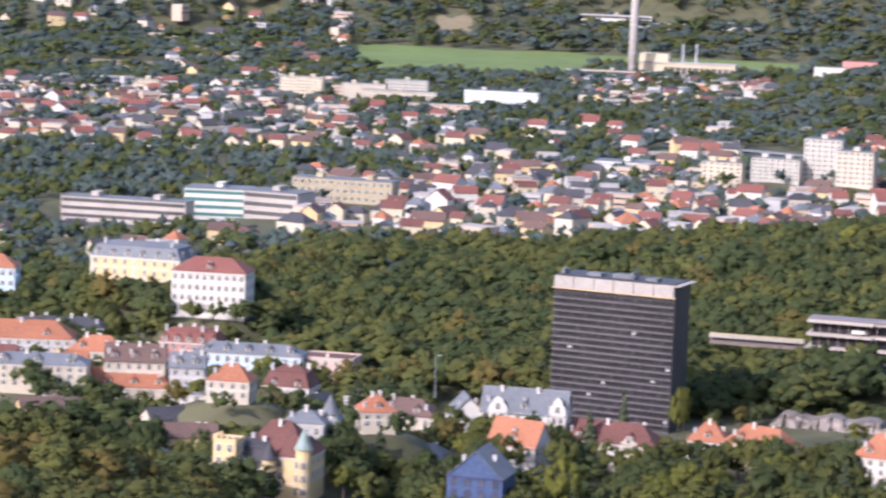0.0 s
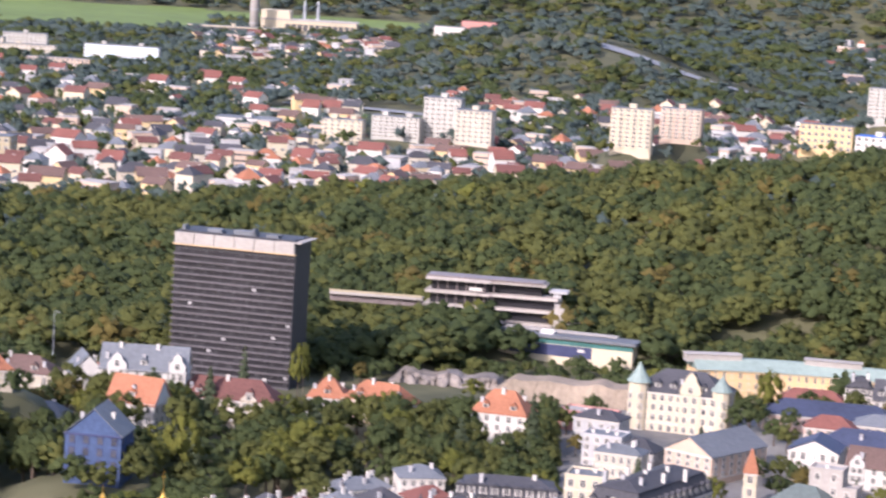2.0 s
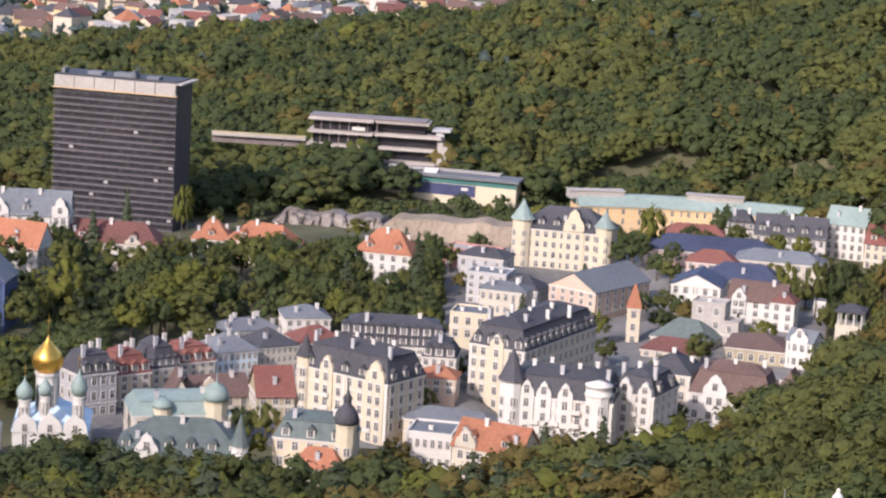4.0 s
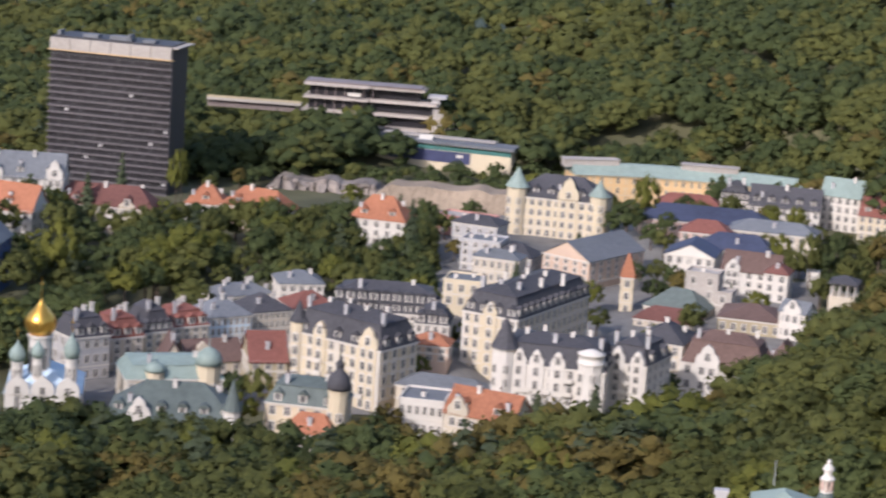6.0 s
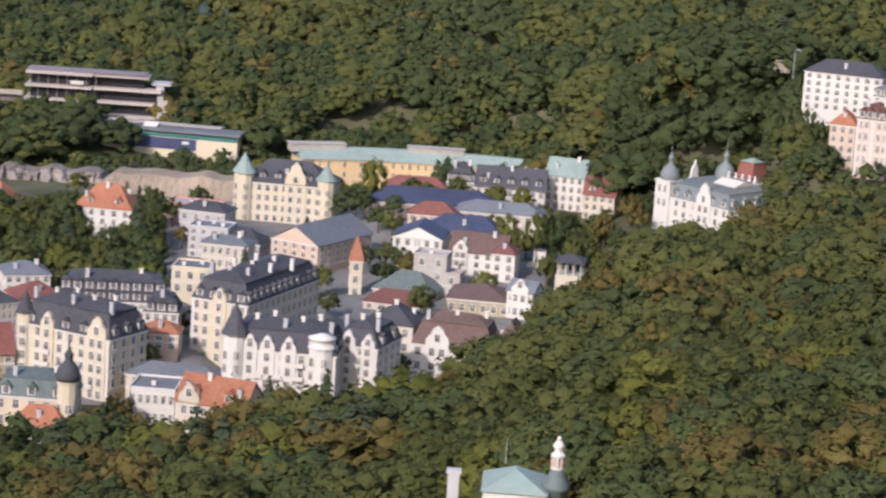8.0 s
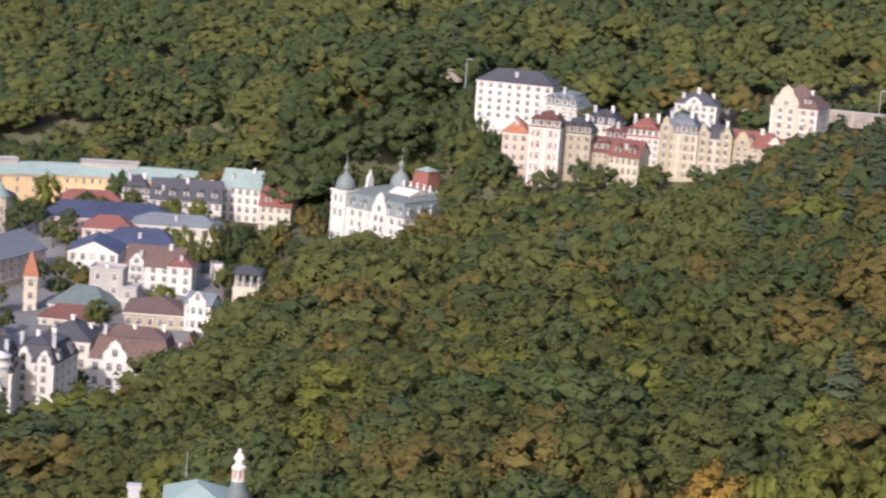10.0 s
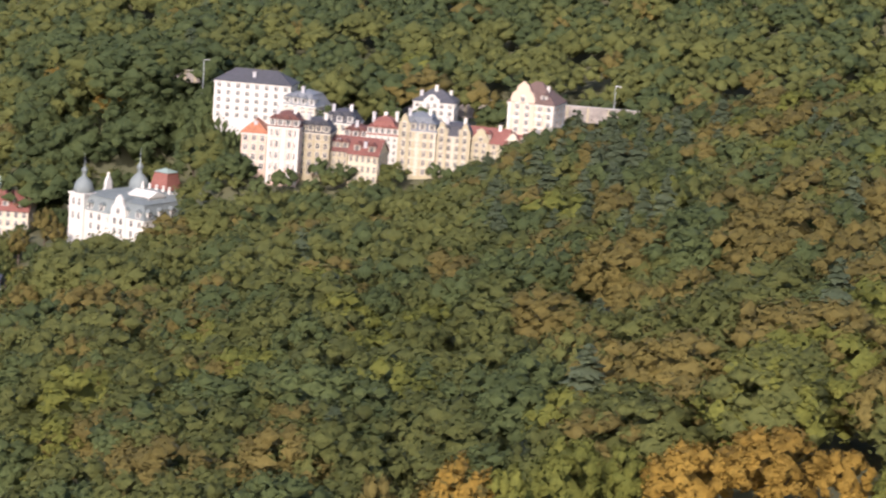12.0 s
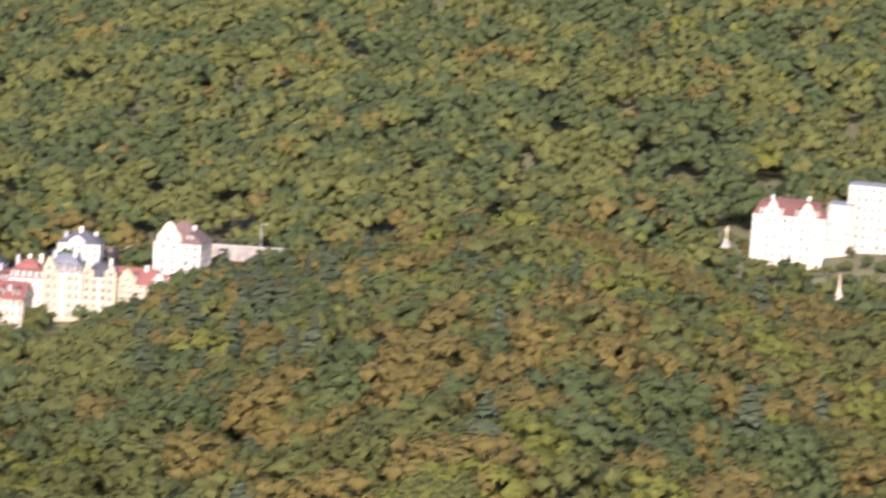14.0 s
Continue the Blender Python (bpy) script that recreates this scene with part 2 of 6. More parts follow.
def chimney_mesh(m="white", h=2.2):
    key = ("chimney", m, h)
    if key not in WINDOWS:
        s = Shape().box(-0.55, 0.55, -0.4, 0.4, -1.5, h, 0).box(-0.68, 0.68, -0.53, 0.53, h - 0.35, h - 0.1, 0)
        s.box(-0.35, -0.1, -0.2, 0.2, h, h + 0.35, 1).box(0.1, 0.35, -0.2, 0.2, h, h + 0.35, 1)
        WINDOWS[key] = s.mesh("chimney", m, "brownroof")
    return WINDOWS[key]


FOOTPRINTS = []
LOOKS = {"slate": "dark slate", "leadroof": "grey lead", "navyroof": "dark navy", "greyroof": "grey metal", "redroof": "red tile", "darkred": "dark red tile", "orange": "orange tile", "copper": "green copper",
         "brownroof": "brown tile", "darkcopper": "dark green copper", "concrete": "pale flat"}
PAINTS = {"greywall": "grey", "sky_blue": "pale blue", "pale": "beige", "stone": "stone-faced"}


def frame_of(bearing, r, z, turn, name, label, category, group=""):
    x, y = at(bearing, r)
    ob = new(name)
    ob.matrix_basis = pose(x, y, z, 0, 0, -bearing + turn)
    return tagged(ob, label, category, group)


PADS = []


def note(bearing, r, turn, w, d, z=None):
    x, y = at(bearing, r)
    a = radians(-bearing + turn)
    if z is not None:
        PADS.append((x - math.sin(a) * d / 2, y + math.cos(a) * d / 2, z, math.hypot(w, d) / 2))
    FOOTPRINTS.append((x - math.sin(a) * d / 2, y + math.cos(a) * d / 2, math.hypot(w, d) / 2, a, w / 2, d / 2))


def house(bearing, r, z, turn, w, h, d=12, roof="hip", rh=5, wall="cream", top="slate", floors=3, bays=0, side=0, dormers=0, chimneys=2, gables=(),
          turrets=(), trim="frame_white", style="plain", dormer="gable", balconies=(), name="house", label="", category="house", group="", ground=6.0, sidedormers=0, upper=0):
    """A house whose front stands at a bearing and a distance, with its walls, roof, windows, dormers, chimneys, gables and turrets as parts."""
    note(bearing, r, turn, w, d, z)
    label = label or f"{PAINTS.get(wall, wall)} plastered {floors}-storey house with {LOOKS.get(top, top)} {'flat' if roof == 'flat' else roof} roof"
    label = label.replace("flat flat", "flat").replace("hip roof", "hipped roof").replace("gablef", "gabled").replace("gable roof", "gabled roof")
    hs = frame_of(bearing, r, z, turn, name, label, category, group)
    x0, x1 = -w / 2, w / 2
    s = Shape().box(x0, x1, 0, d, -ground, h, 0)
    if roof == "gable":
        s.gable(x0, x1, 0.02, d - 0.02, h, h + rh * 0.96, "x")
    elif roof == "gablef":
        s.gable(x0 + 0.02, x1 - 0.02, 0, d, h, h + rh * 0.96, "y")
    part("wall", s.mesh("wall", wall), hs)
    s = Shape()
    o = 0.5
    if roof == "hip":
        s.box(x0 - o, x1 + o, -o, d + o, h, h + 0.25).hip(x0 - o, x1 + o, -o, d + o, h + 0.25, h + rh)
    elif roof == "gable":
        for a, b in ((-o, d / 2), (d + o, d / 2)):
            za = h - o * rh / (d / 2)
            v = [(x0 - o, a, za), (x1 + o, a, za), (x1 + o, b, h + rh), (x0 - o, b, h + rh)]
            v += [(x, y, zz + 0.3) for x, y, zz in v]
            s.add(v, [(3, 2, 1, 0), (4, 5, 6, 7), (0, 1, 5, 4), (1, 2, 6, 5), (2, 3, 7, 6), (3, 0, 4, 7)])
    elif roof == "gablef":
        for a in (x0 - o, x1 + o):
            za = h - o * rh / (w / 2)
            v = [(a, -o, za), (0, -o, h + rh), (0, d + o, h + rh), (a, d + o, za)]
            v += [(x, y, zz + 0.3) for x, y, zz in v]
            s.add(v, [(3, 2, 1, 0), (4, 5, 6, 7), (0, 1, 5, 4), (1, 2, 6, 5), (2, 3, 7, 6), (3, 0, 4, 7)])
    elif roof == "mansard":
        i = min(2.2, w / 5)
        lo, hi = (x0 - 0.3, x1 + 0.3, -0.3, d + 0.3), (x0 + i, x1 - i, i, d - i)
        s.frustum(lo, hi, h, h + rh * 0.72)
        s.box(hi[0] - 0.25, hi[1] + 0.25, hi[2] - 0.25, hi[3] + 0.25, h + rh * 0.72, h + rh * 0.72 + 0.2)
        s.hip(*hi, h + rh * 0.72 + 0.2, h + rh)
    else:
        t = 0.4
        s.box(x0 + t, x1 - t, t, d - t, h - 0.1, h + 0.15)
    part("roof", s.mesh("roof", top), hs)
    if roof == "flat":
        s = Shape()
        t = 0.4
        s.box(x0 - 0.1, x1 + 0.1, -0.1, t, h, h + 0.7).box(x0 - 0.1, x1 + 0.1, d - t, d + 0.1, h, h + 0.7)
        s.box(x0 - 0.1, x0 + t, t, d - t, h, h + 0.7).box(x1 - t, x1 + 0.1, t, d - t, h, h + 0.7)
        part("parapet", s.mesh("parapet", wall), hs)
        for c in range(chimneys):
            part("roof_hatch", chimney_mesh("white", 1.4), hs, pose(x0 + w * (c + 0.6) / (chimneys + 0.3), d * (0.35 + 0.3 * (c % 2)), h + 0.1))
    else:
        part("cornice", Shape().box(x0 - 0.35, x1 + 0.35, -0.35, d + 0.35, h - 0.55, h - 0.03).mesh("cornice", trim if trim in MATS else wall), hs)
    fh = h / floors
    for f in range(1, floors if style == "rich" else min(floors, 2)):
        part("string_course", Shape().box(x0 - 0.18, x1 + 0.18, -0.18, d + 0.18, f * fh - 0.2, f * fh + 0.15).mesh("string_course", trim), hs)
    if style == "rich":
        for u in (0.0, 0.5, 1.0):
            part("pilaster", Shape().box(x0 + u * (w - 0.9), x0 + u * (w - 0.9) + 0.9, -0.24, 0.05, 0, h - 0.5).mesh("pilaster", trim), hs)
    bays = bays or max(2, round(w / 3.2))
    side = side or max(2, round(d / 4.6))
    wh = min(2.2, fh * 0.62)
    wm = window_mesh(min(1.5, w / bays * 0.46), wh, trim, style)
    for f in range(floors):
        zz = f * fh + (fh - wh) * 0.5
        for i in range(bays):
            part("window", wm, hs, pose(x0 + w * (i + 0.5) / bays, 0, zz))
        for i in range(side if f or floors < 3 else 0):
            y = d * (i + 0.5) / side
            if turn < 4:
                part("window", wm, hs, pose(x1, y, zz, 0, 0, 90))
            if turn > -4:
                part("window", wm, hs, pose(x0, y, zz, 0, 0, -90))
    dm = dormer_mesh(trim, top, dormer)
    size = Matrix.Diagonal((1.35, 1.2, 1.3, 1))
    for i in range(dormers):
        part("dormer", dm, hs, pose(x0 + w * (i + 0.5) / dormers, 0.0 if roof == "mansard" else d * 0.08, h + (0.3 if roof == "mansard" else rh * 0.12)) @ size)
    for i in range(upper):
        part("dormer", dm, hs, pose(x0 + w * (i + 0.5) / upper, 1.0, h + rh * 0.40) @ size)
    for i in range(sidedormers):
        xx, a = (x1, 90) if turn < 0 else (x0, -90)
        part("dormer", dm, hs, pose(xx, d * (i + 0.5) / sidedormers, h + 0.3, 0, 0, a) @ size)
    if roof != "flat":
        for c in range(chimneys):
            u, q = (c + 0.5) / chimneys, 0.42 + 0.22 * ((c * 7) % 3 - 1)
            slope = {"hip": min(1, 2 * min(q, 1 - q), 2 * min(u, 1 - u) * w / d), "gable": 2 * min(q, 1 - q), "gablef": 2 * min(u, 1 - u)}.get(roof, 0.85)
            part("chimney", chimney_mesh("white" if c % 3 else "greywall", 2.2), hs, pose(x0 + w * u, d * q, h + rh * slope))
    for pos, gw, gh in gables:
        gx = x0 + w * pos
        s = Shape().box(gx - gw / 2, gx + gw / 2, -0.5, 1.2, 0, h + gh * 0.25, 0)
        prof = [(-0.5, 0.25), (-0.42, 0.45), (-0.3, 0.55), (-0.22, 0.8), (-0.1, 0.9), (0, 1.0), (0.1, 0.9), (0.22, 0.8), (0.3, 0.55), (0.42, 0.45), (0.5, 0.25)]
        v = [(gx + gw * a, y, h + gh * b) for y in (-0.5, 0.6) for a, b in prof]
        n = len(prof)
        s.add(v, [tuple(range(n))] + [tuple(range(2 * n - 1, n - 1, -1))] + [(i + 1, i, i + n, i + n + 1) for i in range(n - 1)])
        gb = part("gable", s.mesh("gable", wall), hs)
        part("gable_roof", Shape().gable(gx - gw / 2, gx + gw / 2, 0.7, d / 2, h + gh * 0.2, h + gh * 0.8, "y").mesh("gable_roof", top), hs)
        for f in range(floors + 1):
            n = 2 if gw > 4.5 and f < floors else 1
            for j in range(n):
                part("window", wm, gb, pose(gx + (j - (n - 1) / 2) * gw * 0.42, -0.5, f * fh + (fh - wh) * 0.5 + 0.1))
    for pos, tr, th, kind, tm in turrets:
        tx = x0 + w * pos
        s = Shape().turned([(tr, -ground), (tr, h + th * 0.25), (tr * 1.08, h + th * 0.27), (tr * 1.08, h + th * 0.3)], 10, tx, tr * 0.35)
        tb = part("turret", s.mesh("turret", wall), hs)
        if kind == "cone":
            prof = [(tr * 1.2, 0.3), (tr * 0.95, 0.42), (tr * 0.5, 0.68), (0.06, 1.0)]
        elif kind == "onion":
            prof = [(tr * 1.12, 0.3), (tr * 1.2, 0.36), (tr * 1.1, 0.45), (tr * 0.75, 0.55), (tr * 0.4, 0.6), (tr * 0.4, 0.68), (tr * 0.5, 0.7), (tr * 0.12, 0.78), (0.05, 1.0)]
        elif kind == "flat":
            prof = [(tr * 1.06, 0.3), (tr * 1.06, 0.36), (tr * 0.97, 0.38), (tr * 0.97, 0.66), (tr * 1.05, 0.68), (tr * 1.05, 0.74), (tr * 0.4, 0.86), (0.15, 0.92)]
        else:
            prof = [(tr * 1.15, 0.3), (tr * 1.1, 0.42), (tr * 0.9, 0.54), (tr * 0.5, 0.63), (0.2, 0.68), (0.05, 1.0)]
        part("spire", Shape().turned([(a, h + th * b) for a, b in prof], 10, tx, tr * 0.35).mesh("spire", tm, smooth=kind != "cone"), tb)
        for f in range(floors):
            for a in (-40, 20):
                part("window", wm, tb, pose(tx + tr * 0.97 * math.sin(radians(a)), tr * 0.35 - tr * 0.97 * math.cos(radians(a)), f * fh + (fh - wh) * 0.5, 0, 0, a))
    for pos, f in balconies:
        bx, bz = x0 + w * pos, f * fh
        s = Shape().box(bx - 1.4, bx + 1.4, -1.3, 0, bz - 0.2, bz)
        s.box(bx - 1.4, bx + 1.4, -1.3, -1.2, bz, bz + 1.0).box(bx - 1.4, bx - 1.3, -1.2, 0, bz, bz + 1.0).box(bx + 1.3, bx + 1.4, -1.2, 0, bz, bz + 1.0)
        part("balcony", s.mesh("balcony", trim), hs)
    return hs


def block(bearing, r, z, turn, w, h, d=12, wall="panel_wall", floors=8, bays=0, stripe="", label="", top="greyroof", huts=1, name="apartment_block", loggias=0):
    """A flat-roofed slab of flats or offices: body, bands, windows, loggias, roof slab, lift huts."""
    note(bearing, r, turn, w, d, z)
    label = label or f"{PAINTS.get(wall, wall)} panel-built apartment block with flat roof, {floors} storeys"
    hs = frame_of(bearing, r, z, turn, name, label, "building")
    x0, x1 = -w / 2, w / 2
    part("wall", Shape().box(x0, x1, 0, d, -8, h).mesh("wall", wall), hs)
    part("roof", Shape().box(x0 - 0.3, x1 + 0.3, -0.3, d + 0.3, h, h + 0.5).mesh("roof", top), hs)
    for i in range(huts):
        hx = x0 + w * (i + 0.5) / huts
        part("lift_hut", Shape().box(hx - 2.5, hx + 2.5, d * 0.3, d * 0.8, h + 0.5, h + 3.2).box(hx - 2.8, hx + 2.8, d * 0.3 - 0.3, d * 0.8 + 0.3, h + 3.2, h + 3.5).mesh("lift_hut", wall), hs)
    fh = h / floors
    bays = bays or max(3, round(w / 5.0))
    if stripe:
        for f in range(floors):
            pm = ("band", round(w, 1), round(fh, 1), stripe)
            if pm not in WINDOWS:
                WINDOWS[pm] = Shape().box(x0 + 0.5, x1 - 0.5, -0.08, 0.02, 0, fh * 0.45).mesh("window_band", stripe)
            part("window_band", WINDOWS[pm], hs, pose(0, 0, f * fh + fh * 0.35))
        return hs
    wm = window_mesh(w / bays * 0.5, fh * 0.5, "frame_white", "strip")
    lm = Shape().box(-w / bays * 0.45, w / bays * 0.45, -0.9, 0, -0.1, 1.0).mesh("loggia", "pale") if loggias else None
    for f in range(floors):
        for i in range(bays):
            part("window", wm, hs, pose(x0 + w * (i + 0.5) / bays, 0, f * fh + fh * 0.3))
            if loggias and i % loggias == 1:
                part("loggia", lm, hs, pose(x0 + w * (i + 0.5) / bays, 0, f * fh + 0.1))
        if abs(turn) > 8:
            for i in range(2):
                xx, a = (x1, 90) if turn < 0 else (x0, -90)
                part("window", wm, hs, pose(xx, d * (i + 0.5) / 2, f * fh + fh * 0.3, 0, 0, a))
    return hs




# ---- the old town in the valley ----
# terrace of houses along the street
house(3.93, 717, -0.0, 30, 11.9, 13.1, d=12, roof="mansard", rh=7.0, wall="greywall", top="slate", floors=3, dormers=3, chimneys=3)
house(4.74, 730, 0.1, 30, 10.6, 10.0, d=13, roof="mansard", rh=7.2, wall="pale", top="redroof", floors=4, dormers=3, dormer="gable", chimneys=3)
house(5.43, 740, -0.0, 30, 9.1, 9.6, d=13, roof="mansard", rh=8.2, wall="cream", top="slate", floors=4, dormers=4, chimneys=2)
house(6.16, 751, -0.0, 30, 11.9, 9.1, d=13, roof="mansard", rh=6.0, wall="pale", top="redroof", floors=4, dormers=3, chimneys=4)
house(7.05, 766, 0.1, 30, 14.3, 8.8, d=14, roof="hip", rh=4.9, wall="sky_blue", top="greyroof", floors=3, bays=7, chimneys=3)
house(7.98, 779, 0.1, 30, 13.8, 8.0, d=14, roof="hip", rh=4.7, wall="pale", top="slate", floors=3, bays=7, chimneys=2)
house(8.95, 796, -0.4, 22, 14.9, 6.5, d=13, roof="hip", rh=4.3, wall="white", top="redroof", floors=3, bays=6, chimneys=1)
house(7.38, 815, 0.5, 30, 19.7, 4.1, d=12, roof="hip", rh=3.3, wall="white", top="greyroof", floors=2, chimneys=7)
house(8.61, 815, 3.5, 10, 14.6, 5.8, d=14, roof="hip", rh=3.4, wall="white", top="greyroof", floors=2, chimneys=2)
house(10.52, 748, 10.3, -3, 31.3, 6.8, d=16, roof="mansard", rh=8.0, wall="white", top="slate", floors=3, bays=11, dormers=9, dormer="round", chimneys=2, sidedormers=2, upper=9)
house(11.62, 735, 11.4, -5, 10.0, 6.0, d=13, roof="mansard", rh=5, wall="white", top="slate", floors=2, bays=4, dormers=3, dormer="round", chimneys=1)
house(11.60, 720, 10.0, -8, 11.0, 4.7, d=9, roof="hip", rh=3, wall="peach", top="orange", floors=2, chimneys=1)
# grand hotel with the corner bay
house(9.49, 702, 0.9, -38, 30.8, 18.0, d=17, roof="mansard", rh=9.0, wall="cream", top="slate", floors=5, bays=8, dormers=5, chimneys=7, gables=[(0.3, 4.5, 4.5), (0.86, 6.5, 6)], turrets=[(0.02, 2.4, 9, "cone", "slate")], style="rich", balconies=[(0.3, 2), (0.3, 3), (0.55, 2), (0.8, 1)], sidedormers=3, name="hotel", category="hotel", label="cream five-storey spa hotel with slate mansard roof and gables")
house(7.95, 708, 4.4, 10, 10.6, 5.9, d=14, roof="gable", rh=7.0, wall="stone", top="redroof", floors=2, bays=3, chimneys=1)
house(5.78, 711, -0.1, 5, 7.3, 6.7, d=16, roof="gablef", rh=7, wall="pale", top="brownroof", floors=2, bays=3, chimneys=1)
house(6.75, 720, -0.2, 20, 16.8, 6.8, d=12, roof="gable", rh=5, wall="pale", top="brownroof", floors=2, bays=4, chimneys=2, gables=[(0.25, 6, 6)])
# villas below the spur
house(5.84, 685, -0.3, 10, 26.9, 10.2, d=18, roof="mansard", rh=4.5, wall="cream", top="copper", floors=2, bays=7, chimneys=2, turrets=[(0.85, 3.3, 13, "dome", "copper"), (0.3, 2.6, 7, "dome", "copper")], style="rich", name="villa", category="villa", label="cream villa with green copper mansard roof and domed tower")
house(5.79, 646, -0.1, -5, 33.3, 9.2, d=20, roof="hip", rh=8, wall="white", top="darkcopper", floors=2, bays=9, dormers=6, dormer="round", chimneys=3, gables=[(0.25, 6, 6)], turrets=[(0.97, 2.2, 12, "cone", "darkcopper")], name="villa", category="villa", label="white villa with large dark green hipped roof and dormers")
house(8.78, 654, -0.1, -12, 20.1, 12.7, d=16, roof="mansard", rh=6, wall="cream", top="darkcopper", floors=3, bays=5, dormers=3, chimneys=2, turrets=[(0.96, 2.8, 17, "onion", "slate")], name="villa", category="villa", label="cream villa with dark mansard roof and tall corner tower")
house(8.94, 647, -0.2, -12, 13.6, 6.9, d=8, roof="hip", rh=5, wall="stone", top="orange", floors=2, bays=4, chimneys=1)
house(11.50, 675, -0.2, -10, 12.5, 10.1, d=14, roof="flat", wall="white", top="greyroof", floors=2, bays=6, chimneys=1)
house(11.93, 690, 1.6, -18, 26.4, 7.8, d=12, roof="hip", rh=3, wall="pale", top="greyroof", floors=2, bays=5, chimneys=0)
house(12.82, 665, -0.2, -24, 19.9, 9.5, d=13, roof="gable", rh=6, wall="pale", top="orange", floors=2, bays=6, chimneys=4, dormers=2, gables=[(0.2, 6, 5)])
# white castle-like hotel
house(14.41, 690, 3.4, -8, 29.9, 15.0, d=20, roof="mansard", rh=7.5, wall="white", top="slate", floors=4, bays=11, dormers=0, chimneys=7, gables=[(0.20, 4.2, 4.6), (0.36, 4.2, 4.6), (0.56, 4.2, 4.6)], turrets=[(0.05, 3.4, 13, "cone", "slate"), (0.86, 3.8, 6.5, "flat", "white")], style="rich", balconies=[(0.28, 2), (0.28, 1), (0.46, 2), (0.66, 3), (0.66, 2), (0.66, 1)], sidedormers=3, name="hotel", category="hotel", label="white ornate spa hotel with slate roof and round corner turret")
house(16.10, 700, 7.1, -22, 12.6, 11.7, d=18, roof="mansard", rh=6.5, wall="white", top="slate", floors=4, bays=4, dormers=0, chimneys=4, gables=[(0.3, 4.5, 4.5), (0.78, 4, 4)], style="rich", balconies=[(0.52, 2), (0.52, 1)], sidedormers=2, name="hotel", category="hotel", label="white hotel wing with gables and slate mansard roof")
house(12.94, 731, -0.1, -28, 18.1, 22.5, d=46, roof="mansard", rh=8.0, wall="cream", top="slate", floors=6, bays=6, dormers=4, chimneys=9, side=13, sidedormers=12, dormer="gable", style="rich", name="hotel", category="hotel", label="cream six-storey hotel with slate mansard roof", gables=[(0.5, 4.5, 4)])
house(16.83, 737, -0.0, -14, 13.9, 16.7, d=16, roof="hip", rh=5, wall="cream", top="slate", floors=4, bays=3, dormers=0, chimneys=3, style="rich")
house(18.27, 731, -0.1, -10, 23.9, 12.8, d=15, roof="mansard", rh=9, wall="white", top="brownroof", floors=3, bays=6, dormers=2, chimneys=3, gables=[(0.32, 7, 6)], style="rich", sidedormers=2)
house(19.54, 601, 37.1, -10, 6.9, 7.7, d=12, roof="hip", rh=6, wall="cream", top="brownroof", floors=3, bays=3, dormers=1, chimneys=2)
house(14.56, 872, 2.0, -34, 19.5, 10.4, d=34, roof="gablef", rh=5.5, wall="peach", top="greyroof", floors=4, bays=5, chimneys=0, label="peach four-storey house with grey metal gabled roof")
house(15.98, 845, -0.2, 0, 4.2, 12.8, d=4, roof="hip", rh=8, wall="cream", top="orange", floors=3, bays=1, side=1, chimneys=0, name="tower_house", label="slim cream tower with steep orange tiled roof", category="tower")
house(12.60, 885, 2.0, -15, 14.2, 11.0, d=12, roof="flat", wall="greywall", top="greyroof", floors=4, bays=4, chimneys=3)
house(12.98, 850, 6.0, -15, 15.9, 8.6, d=10, roof="hip", rh=2.5, wall="pale", top="greyroof", floors=2, bays=6, chimneys=2)
house(12.24, 780, 12.8, -10, 11.6, 8.1, d=12, roof="flat", wall="cream", top="greyroof", floors=2, bays=3, chimneys=2)
house(13.31, 880, 2.4, -20, 14.7, 7.1, d=12, roof="hip", rh=4, wall="greywall", top="slate", floors=2, bays=4, chimneys=1)
house(12.16, 940, 3.3, -20, 20.1, 6.9, d=12, roof="flat", wall="rose", top="concrete", floors=2, bays=4, chimneys=1)
house(12.44, 920, 2.3, -20, 17.5, 9.9, d=12, roof="hip", rh=3, wall="greywall", top="slate", floors=2, bays=4, chimneys=1)
# around the market square
house(17.21, 1015, 4.9, -2, 24.3, 3.5, d=10, roof="hip", rh=3.8, wall="pink", top="redroof", floors=1, bays=9, chimneys=0)
house(18.22, 1005, 6.7, -4, 10.9, 7.0, d=12, roof="mansard", rh=7.2, wall="white", top="slate", floors=2, bays=4, dormers=4, chimneys=2)
house(19.34, 990, 6.7, -4, 27.3, 8.4, d=13, roof="gable", rh=7.0, wall="white", top="slate", floors=2, bays=9, dormers=5, chimneys=3)
house(20.55, 1000, 5.8, -14, 15.6, 13.9, d=14, roof="gable", rh=5.9, wall="white", top="copper", floors=4, bays=5, chimneys=2)
house(21.35, 985, 5.8, -12, 12.3, 10.0, d=14, roof="gable", rh=6.5, wall="cream", top="redroof", floors=3, bays=4, dormers=2, chimneys=1)
house(17.61, 950, 8.0, -3, 49.0, 5.6, d=16, roof="hip", rh=5.2, wall="pink", top="navyroof", floors=1, bays=14, chimneys=0, name="market_hall", category="hall", label="long low market hall with dark navy roof")
house(17.63, 925, 8.0, -6, 18.0, 6.5, d=12, roof="hip", rh=4.2, wall="pink", top="redroof", floors=2, bays=5, chimneys=0)
house(19.14, 932, 8.0, -4, 31.7, 7.4, d=14, roof="hip", rh=3.6, wall="pale", top="greyroof", floors=2, bays=9, chimneys=1)
